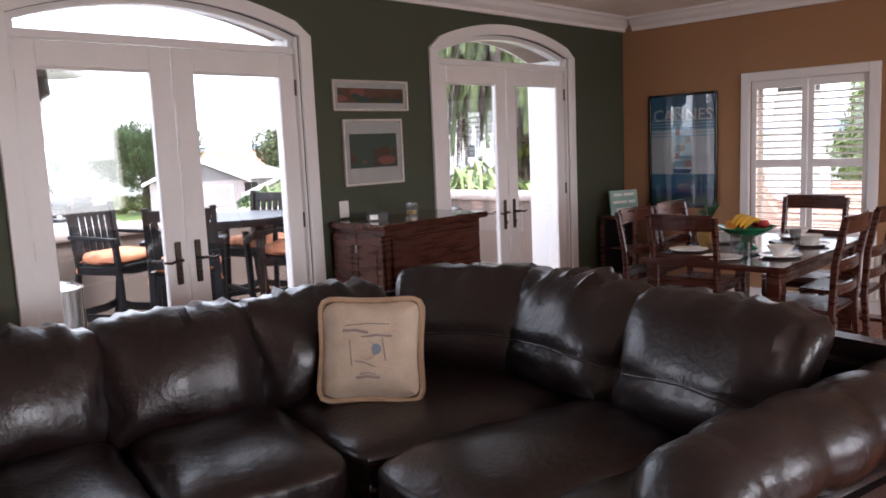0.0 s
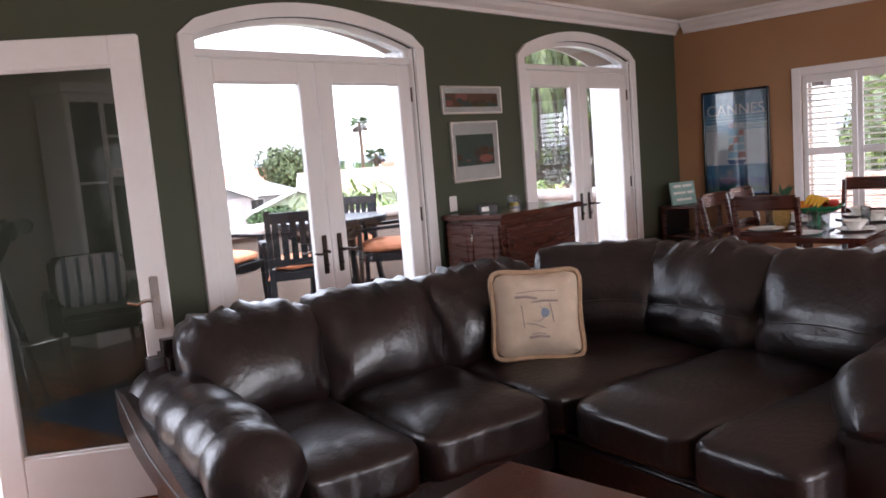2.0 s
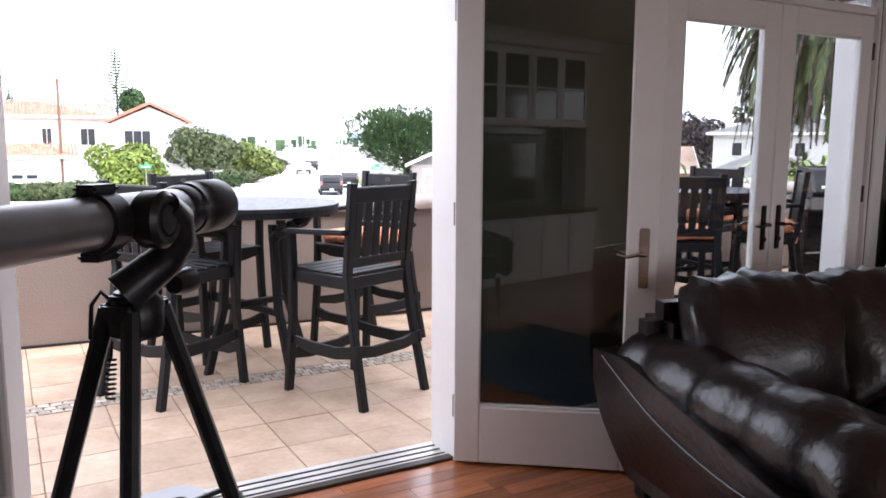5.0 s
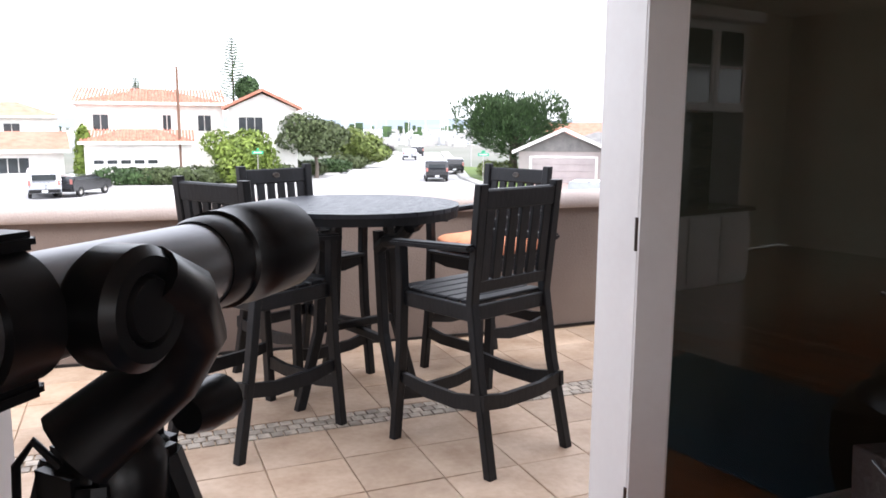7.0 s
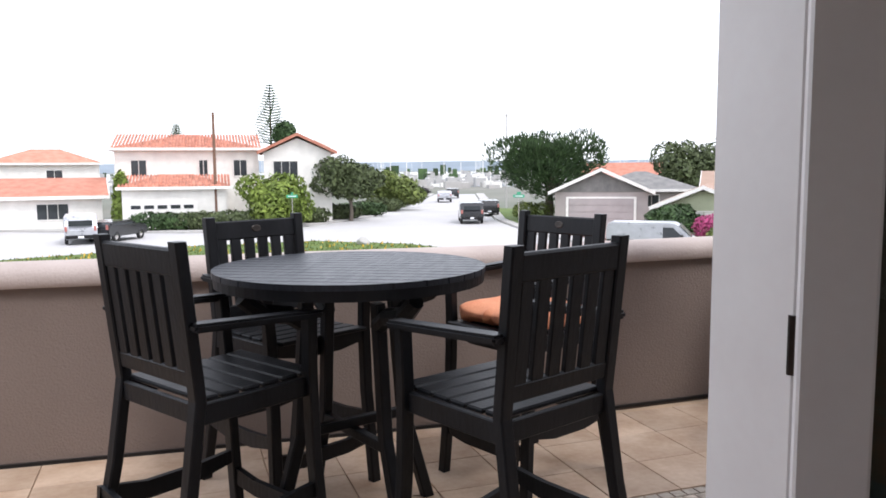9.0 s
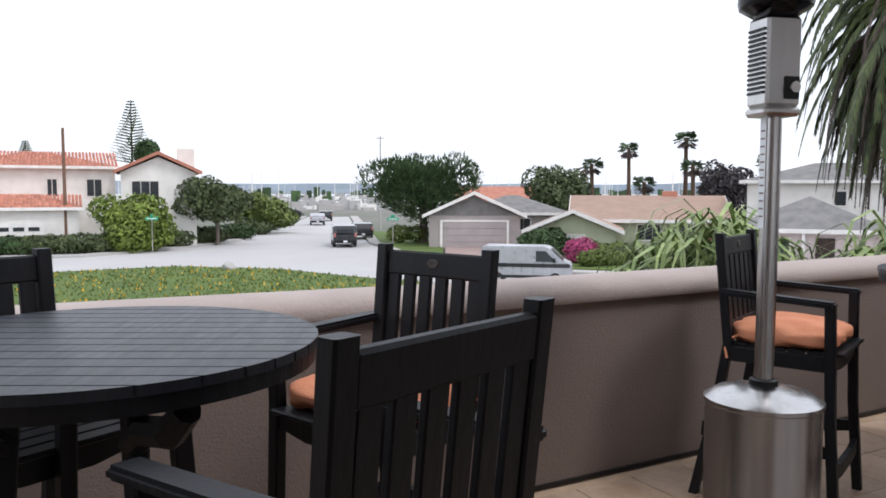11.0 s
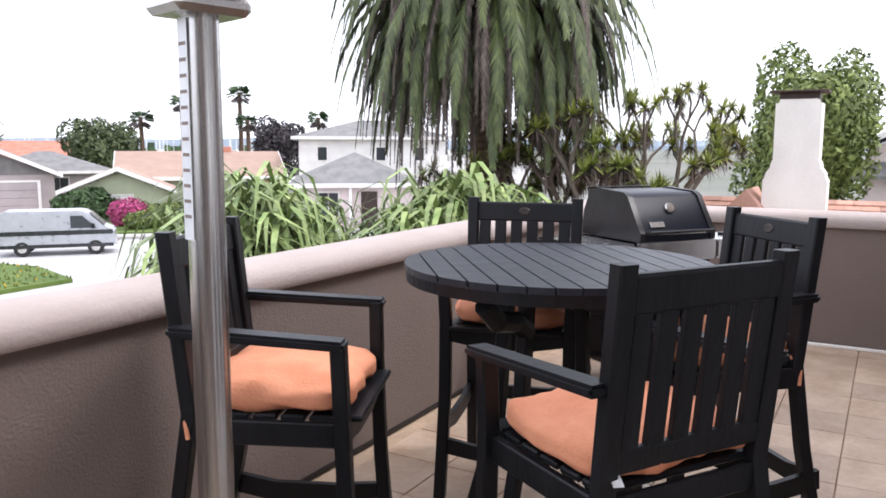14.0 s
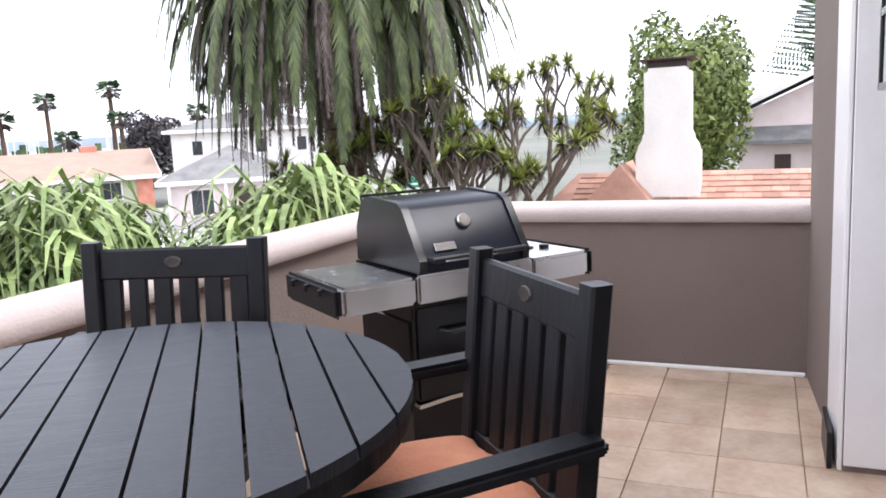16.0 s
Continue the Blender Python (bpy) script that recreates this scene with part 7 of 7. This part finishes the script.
# dragon tree
def dragon_tree(x, y, seed, height, reach, label):
    t = thing("dragon_tree", label, "dragon tree", pose(x, y, GZ))
    rng = random.Random(seed)
    wood, vs, fs, dv, df = bmesh.new(), [], [], [], []

    def rosette(c):
        for i in range(60):
            a, e = rng.uniform(0, 6.28), rng.uniform(-0.9, 1.3)
            d = Vector((math.cos(a) * math.cos(e), math.sin(a) * math.cos(e), math.sin(e)))
            s = d.cross(Vector((0, 0, 1)))
            s = (s.normalized() if s.length > 0.01 else Vector((1, 0, 0))) * 0.030
            L = rng.uniform(0.28, 0.46)
            V, F = (vs, fs) if e > -0.45 else (dv, df)
            k = len(V)
            V += [c - s, c + s, c + d * L - Vector((0, 0, 0.05))]
            F.append((k, k + 1, k + 2))
        for i in range(18):
            a = rng.uniform(0, 6.28)
            d = Vector((math.cos(a) * 0.08, math.sin(a) * 0.08, 0))
            k = len(dv)
            dv.extend([c + d - Vector((0.02, 0, 0)), c + d + Vector((0.02, 0, 0)), c + d * 1.6 - Vector((0, 0, rng.uniform(0.2, 0.5)))])
            df.append((k, k + 1, k + 2))

    def grow(p, d, L, r, depth):
        q = p + d * L * 0.5 + Vector((rng.uniform(-.08, .08), rng.uniform(-.08, .08), 0))
        e = p + d * L
        tube([p, q, e], [r, r * 0.85, r * 0.72], 8, wood)
        if depth == 0:
            rosette(e)
            return
        n = 2 if rng.random() < 0.55 else 3
        a0 = rng.uniform(0, 6.28)
        for i in range(n):
            a = a0 + 2 * math.pi * i / n
            nd = (d + Vector((math.cos(a), math.sin(a), 0.1)) * reach * rng.uniform(0.6, 1.1)).normalized()
            nd.z = max(nd.z, 0.35)
            grow(e, nd.normalized(), L * rng.uniform(0.6, 0.85), r * 0.68, depth - 1)
    for a, ld in ((0, 0.25), (2.2, 0.55), (4.1, 0.35)):
        d = Vector((math.cos(a) * ld, math.sin(a) * ld, 1)).normalized()
        grow(Vector((math.cos(a) * 0.15, math.sin(a) * 0.15, 0)), d, height * 0.42, 0.13, 4)
    bmesh.ops.recalc_face_normals(wood, faces=wood.faces[:])
    part("trunk", wood, GREYBARK, t, "", True)
    quads("foliage", vs, fs, SPIKE, t)
    quads("dry_foliage", dv, df, DEADFROND, t)


x, y = bearing(72.2, 17, O3)
dragon_tree(x, y, 3, 4.6, 0.50, "many-branched dragon tree with spiky leaf rosettes and dry skirts")
x, y = bearing(66.8, 15.5, O3)
dragon_tree(x, y, 8, 3.9, 0.42, "slender dragon tree with spiky green rosettes")
x, y = bearing(70.2, 24, O3)
tree("garden_shrub", "low mixed green garden shrub below the palms", x, y, GZ, 0, 0, [(0, 0, 0.9, 2.2, 1.4, 1.0)], 2500, 0.08, MIDLEAF, seed=90, category="shrub")


# vehicles
def car(x, y, rot, paint, label, kind_="suv", L=4.6, W_=1.85, Hh=1.75):
    c = thing("van" if kind_ == "van" else "car", label, "van" if kind_ == "van" else "car", pose(x, y, GZ + 0.005, 0, 0, rot))
    if kind_ == "van":
        side = [(-2.35, 0.35), (-2.35, 1.0), (-2.33, 1.85), (-2.2, 2.0), (0.95, 2.0), (1.25, 1.92), (1.95, 1.25), (2.35, 1.10), (2.4, 0.38)]
    else:
        side = [(-L / 2, 0.35), (-L / 2, 0.95), (-L / 2 + 0.15, 1.1), (-L / 2 + 0.35, Hh - 0.05), (0.35, Hh), (0.95, 1.08), (L / 2 - 0.1, 0.95), (L / 2, 0.35)]
    bm = prism(side, -W_ / 2, W_ / 2)
    bmesh.ops.bevel(bm, geom=bm.edges[:], offset=0.07, segments=2, affect="EDGES", clamp_overlap=True)
    part("body", bm, paint, c, "", True)
    for s in (-1, 1):
        ys = s * (W_ / 2 + 0.004)
        y0, y1 = sorted((ys, ys + s * 0.012))
        if kind_ == "van":
            part("side_window", prism([(0.55, 1.22), (0.55, 1.78), (1.05, 1.78), (1.62, 1.22)], y0, y1), DARKGLASS, c)
            part("side_window", prism([(-0.35, 1.30), (-0.35, 1.75), (0.40, 1.75), (0.40, 1.30)], y0, y1), CARPAINT_SILVER, c)
            part("dark_stripe", box(-2.28, 2.3, y0, y1, 0.93, 1.13), CARPAINT_BLACK, c)
            part("sill", box(-2.3, 2.3, y0, y1, 0.36, 0.52), CARPAINT_BLACK, c)
            part("mirror", box(1.42, 1.55, *sorted((ys, ys + s * 0.2)), 1.2, 1.42, 0.02), BLACKPLASTIC, c)
        else:
            part("side_window", prism([(-L / 2 + 0.45, 1.08), (-L / 2 + 0.55, Hh - 0.17), (0.25, Hh - 0.14), (0.70, 1.08)], y0, y1), DARKGLASS, c)
        for xx in ((-1.45, 1.55) if kind_ == "van" else (-L * 0.31, L * 0.31)):
            w = new("wheel")
            w.parent, w.matrix_basis = c, pose(xx, s * (W_ / 2 - 0.09), 0.34, 90)
            part("tyre", lathe([(0.20, -0.10), (0.31, -0.10), (0.34, -0.06), (0.34, 0.06), (0.31, 0.10), (0.20, 0.10)], 24), RUBBER, w, "", True)
            part("rim", lathe([(0, -0.09), (0.12, -0.095), (0.20, -0.07), (0.20, 0.07), (0.12, 0.095), (0, 0.09)], 20), CHROME, w, "", True)
    bx0 = -2.36 if kind_ == "van" else -L / 2 - 0.012
    part("rear_window", box(bx0, bx0 + 0.02, -W_ * 0.36, W_ * 0.36, 1.15, 1.6 if kind_ == "van" else Hh - 0.3), DARKGLASS, c)
    if kind_ == "van":
        part("windscreen", moved(box(-0.012, 0.012, -0.72, 0.72, -0.42, 0.42), pose(1.64, 0, 1.60, 0, -46)), DARKGLASS, c)
        part("bumper", box(2.38, 2.5, -0.9, 0.9, 0.42, 0.56, 0.03), CHROME, c)
    for s in (-1, 1):
        part("rear_light", box(bx0 - 0.002, bx0 + 0.03, *sorted((s * W_ * 0.40, s * W_ * 0.48)), 0.85, 1.15), POSTERRED, c)
    part("rear_bumper", box(bx0 - 0.10, bx0 + 0.06, -W_ / 2 + 0.05, W_ / 2 - 0.05, 0.38, 0.60, 0.03), BLACKPLASTIC, c)
    part("number_plate", box(bx0 - 0.115, bx0 - 0.101, -0.16, 0.16, 0.42, 0.56), POSTERWHITE, c)
    return c


van = car(21.2, 31.1, -40, CARPAINT_SILVER, "silver two-tone panel van with dark stripe parked at the kerb", "van", 4.7, 1.9, 2.0)
van.scale = (0.92, 0.92, 0.92)
x, y = bearing(21.3, 64, O1)
car(x, y, 72, CARPAINT_BLACK, "black sport utility vehicle parked at the kerb")
x, y = bearing(22.6, 74, O1)
car(x, y, 72, CARPAINT_BLACK, "dark car parked behind the black utility vehicle", L=4.4, Hh=1.5)
x, y = bearing(19.4, 104, O1)
car(x, y, 72, CARPAINT_SILVER, "silver car parked down the hill", L=4.4, Hh=1.5)
x, y = bearing(20.0, 118, O1)
car(x, y, 72, CARPAINT_BLACK, "dark grey car parked down the hill", L=4.4, Hh=1.5)
x, y = bearing(-6.2, 54, O1)
car(x, y, 95, CARPAINT_SILVER, "silver pickup truck parked before the red-roofed bungalow", L=5.2, Hh=1.8)
x, y = bearing(-4.0, 54, O1)
car(x, y, 60, CARPAINT_BLACK, "dark saloon car parked by the white garage", L=4.4, Hh=1.35)


def pole(x, y, h, r, material, label, arms=()):
    p = thing("utility_pole" if material is POLEWOOD else "street_lamp", label, "pole", pose(x, y, GZ))
    part("post", tube([(0, 0, 0), (0, 0, h)], [r, r * 0.7], 8), material, p)
    for z, w in arms:
        part("crossarm", box(-w, w, -0.05, 0.05, z, z + 0.1), material, p)
    return p


x, y = bearing(2.75, 62, O1)
pole(x, y, 8.9, 0.14, POLEWOOD, "brown timber utility pole by the white house")
x, y = bearing(24.0, 88, O1)
pole(x, y, 10.6, 0.10, CONCRETE, "thin pale street lamp pole beyond the cypress", ((10.3, 0.5),))


def street_sign(x, y, h, rot, label):
    s = thing("street_sign", label, "street sign", pose(x, y, GZ, 0, 0, rot))
    part("post", tube([(0, 0, 0), (0, 0, h)], 0.03, 8), CHROME, s)
    part("name_blade", box(-0.42, 0.42, -0.01, 0.01, h - 0.02, h + 0.20, 0.004), STREETGREEN, s)
    part("name_blade", moved(box(-0.42, 0.42, -0.01, 0.01, h + 0.21, h + 0.40, 0.004), pose(0, 0, 0, 0, 0, 75)), STREETGREEN, s)
    part("lettering_bar", box(-0.30, 0.30, -0.014, -0.011, h + 0.06, h + 0.12), POSTERWHITE, s)


x, y = bearing(8.1, 59, O1)
street_sign(x, y, 2.4, -5, "green street name sign on a thin post by the hedge")
x, y = bearing(24.9, 58, O1)
street_sign(x, y, 2.3, -30, "green street name sign on the corner lawn")
x, y = bearing(65.3, 30, O3)
street_sign(x, y, 2.4, -60, "green street name sign behind the grill")
rk = thing("boulder", "small pale boulder on the grass bank", "rock", pose(*bearing(13.2, 44.5, O1), GZ + 0.12))
bm = bmesh.new()
bmesh.ops.create_icosphere(bm, subdivisions=3, radius=0.38)
for v in bm.verts:
    v.co *= 1 + 0.35 * noise.noise(v.co * 3)
    v.co.z *= 0.8
part("stone", moved(bm, pose(0, 0, 0.15)), CONCRETE, rk, "", True)

# harbour, far houses, hills
rng = random.Random(77)
for nm, m_, n, lo, hi, sz, lab in (("harbour_boats", HOUSEWHITE, 900, 175, 560, (1.2, 3.2, 0.9), "crowded white boats and sheds of the far marina"), ("far_roofs", CONCRETE, 500, 170, 600, (1.5, 4.5, 1.2), "small grey far roofs round the marina"), ("far_trees", CYPRESS, 160, 260, 640, (1.5, 4, 2.4), "dark far treetops beyond the marina")):
    vs, fs = [], []
    for i in range(n):
        a = rng.uniform(-16, 62)
        d = lo * (hi / lo) ** rng.random()
        x, y = bearing(a, d)
        w, h, dp = rng.uniform(sz[0], sz[1]), rng.uniform(0.3, 1) * sz[2] * (1 + d / 260), 1.5
        k = len(vs)
        for zz in (0, h):
            vs += [(x - w / 2, y, GZ + zz), (x + w / 2, y, GZ + zz), (x + w / 2, y + dp, GZ + zz), (x - w / 2, y + dp, GZ + zz)]
        fs += [(k, k + 1, k + 5, k + 4), (k + 1, k + 2, k + 6, k + 5), (k + 2, k + 3, k + 7, k + 6), (k + 3, k, k + 4, k + 7), (k + 4, k + 5, k + 6, k + 7)]
        if nm == "harbour_boats" and i % 6 == 0:
            k = len(vs)
            vs += [(x, y, GZ), (x + 0.18, y, GZ), (x + 0.18, y, GZ + 6 + d / 60), (x, y, GZ + 6 + d / 60)]
            fs.append((k, k + 1, k + 2, k + 3))
    tagged(quads(nm, vs, fs, m_, None, lab), category="distance", kind="stuff")
# two upright hill strips; their haze lies in the material colour
vs, fs = [], []
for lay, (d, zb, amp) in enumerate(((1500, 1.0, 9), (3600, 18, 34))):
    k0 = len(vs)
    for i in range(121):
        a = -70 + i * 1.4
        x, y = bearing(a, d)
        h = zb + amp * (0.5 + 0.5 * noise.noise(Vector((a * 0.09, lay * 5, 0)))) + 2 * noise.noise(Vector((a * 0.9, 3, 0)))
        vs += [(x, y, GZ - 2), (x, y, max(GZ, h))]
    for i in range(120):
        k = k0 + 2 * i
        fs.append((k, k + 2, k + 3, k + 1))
tagged(quads("backdrop", vs, fs, HILL, None, "far hills along the horizon, tinted blue-grey for haze"), kind="structure")

# wall lantern by the third door
ln = thing("wall_lantern", "black framed hanging wall lantern with frosted panes by the door", "lantern", pose(3.99, 0.50, 1.475))
bm = bmesh.new()
for sx in (-0.075, 0.063):
    for sy in (-0.075, 0.063):
        box(sx, sx + 0.012, sy, sy + 0.012, 0.0, 0.36, 0.002, bm)
for z in (0.0, 0.12, 0.348):
    box(-0.075, 0.075, -0.075, -0.063, z, z + 0.012, 0, bm)
    box(-0.075, 0.075, 0.063, 0.075, z, z + 0.012, 0, bm)
    box(-0.075, -0.063, -0.063, 0.063, z, z + 0.012, 0, bm)
    box(0.063, 0.075, -0.063, 0.063, z, z + 0.012, 0, bm)
part("frame", bm, BLACKMETAL, ln)
part("roof", lathe([(0.115, 0.36), (0.10, 0.38), (0.03, 0.46), (0, 0.47)], 4), BLACKMETAL, ln)
for s in (-1, 1):
    part("pane", box(-0.062, 0.062, s * 0.066, s * 0.066 + 0.003, 0.013, 0.347), FROSTED, ln)
    part("pane", box(s * 0.066, s * 0.066 + 0.003, -0.062, 0.062, 0.013, 0.347), FROSTED, ln)
part("bracket", tube([(0, 0, 0.47), (0, -0.02, 0.52), (0, -0.20, 0.50)], 0.010, 8), BLACKMETAL, ln)


# pieces: terrace tiles and floorboards
def piece_mesh(name, lx, ly, h, bev, material):
    bm = box(-lx / 2, lx / 2, -ly / 2, ly / 2, -h, 0, 0)
    top = [e for e in bm.edges if all(v.co.z > -h / 2 for v in e.verts)]
    bmesh.ops.bevel(bm, geom=top, offset=bev, segments=1, affect="EDGES")
    me = bpy.data.meshes.new(name)
    bm.to_mesh(me)
    bm.free()
    me.materials.append(material)
    return me


terrace = bpy.data.objects["terrace"]
T = 0.342
tile_me = piece_mesh("tile", T - 0.005, T - 0.005, 0.011, 0.002, TILE)
mos_me = piece_mesh("mosaic_tile", 0.052, 0.026, 0.011, 0.001, GROUT)
rng = random.Random(11)
y = 0.27 + T / 2
row = 0
rows_y = []
while y < 3.3:
    if 1.60 < y - T / 2 + 0.02 and row == 4:
        pass
    rows_y.append(y)
    y += T
    row += 1
MOSAIC_ROW = 4


def parapet_y(x):
    return 3.32 + (x + 4.2) * (2.90 - 3.32) / 5.4 if x < 1.2 else 2.90 + (x - 1.2) * 0.05 / 6.02


count = 0
ys = [0.235 + T * (k + 0.5) for k in range(4)] + [0.235 + T * 4 + 0.19 + T * (k + 0.5) for k in range(4)]
for yy in ys:
    for k in range(-9, 21):
        x = 0.15 + T * (k + 0.5)
        if x > 7.2 or x < -2.9 or yy - T / 2 > parapet_y(x) or yy + T / 2 > parapet_y(x) + 0.2:
            continue
        ob = new("tile", tile_me)
        ob.parent = terrace
        ob.matrix_basis = pose(x, yy, DECK + rng.uniform(-0.0008, 0.0008), rng.uniform(-0.15, 0.15), rng.uniform(-0.15, 0.15), 90 * rng.randrange(4))
        count += 1
# narrow mosaic band, one joined part
mos = bmesh.new()
MOSAIC = mat("mosaic_stone_chips", (0.34, 0.29, 0.24), 0.6, color2=(0.56, 0.49, 0.41), scale=18, contrast=0.12, world_space=True)
island_var(MOSAIC, 0.7, 1.2)
me_v, me_f = [], []
yb = 0.235 + T * 4 + 0.005
for i in range(160):
    for j in range(3):
        cx, cy = -2.9 + i * 0.063 + (0.03 if j % 2 else 0), yb + 0.03 + j * 0.06
        n0 = len(me_v)
        for dx, dy in ((-0.028, -0.027), (0.028, -0.027), (0.028, 0.027), (-0.028, 0.027)):
            me_v += [(cx + dx, cy + dy, DECK - 0.012), (cx + dx * 0.95, cy + dy * 0.95, DECK)]
        me_f += [(n0 + 1, n0 + 3, n0 + 5, n0 + 7), (n0, n0 + 2, n0 + 3, n0 + 1), (n0 + 2, n0 + 4, n0 + 5, n0 + 3), (n0 + 4, n0 + 6, n0 + 7, n0 + 5), (n0 + 6, n0, n0 + 1, n0 + 7)]
ob = quads("mosaic_band", me_v, me_f, MOSAIC, terrace, "narrow band of small mosaic stone chips")
tagged(ob, kind="stuff")

floor_ob = bpy.data.objects["floor"]
W = 0.083
board_mes = [piece_mesh("floorboard", L - 0.001, W - 0.0012, 0.012, 0.0008, WOOD_FLOOR) for L in (0.9, 1.2, 1.5)]
boards = []
yy, j = -W / 2 - 0.001, 0
far_v, far_f = [], []
while yy > -7.2:
    x = -3.6 + rng.uniform(0, 0.2)
    while x < 6.9:
        k = rng.randrange(3)
        L = (0.9, 1.2, 1.5)[k]
        if x + L > 6.93:
            L = 6.93 - x
            if L < 0.05:
                break
            k = None
        if k is not None and -2.6 < x < 1.2 and yy > -2.6:
            ob = new("floorboard", board_mes[k])
            ob.parent = floor_ob
            ob.matrix_basis = pose(x + L / 2, yy, 0)
        else:
            n0 = len(far_v)
            a, b, c, d = x + 0.0006, x + L - 0.0006, yy - W / 2 + 0.0006, yy + W / 2 - 0.0006
            far_v += [(a, c, 0), (b, c, 0), (b, d, 0), (a, d, 0), (a, c, -0.012), (b, c, -0.012), (b, d, -0.012), (a, d, -0.012)]
            far_f += [(n0, n0 + 1, n0 + 2, n0 + 3), (n0, n0 + 4, n0 + 5, n0 + 1), (n0 + 1, n0 + 5, n0 + 6, n0 + 2), (n0 + 2, n0 + 6, n0 + 7, n0 + 3), (n0 + 3, n0 + 7, n0 + 4, n0)]
        x += L
    yy -= W
WOOD_FAR = island_var(mat("red_brown_floorboards_far", (0.22, 0.060, 0.022), 0.22, color2=(0.36, 0.125, 0.045), scale=3, stretch=(1, 12, 1), bump=0.03, bscale=30, coat=0.3), 0.72, 1.3)
tagged(quads("floorboards", far_v, far_f, WOOD_FAR, floor_ob, "hardwood strips, laid in staggered rows"), kind="stuff")
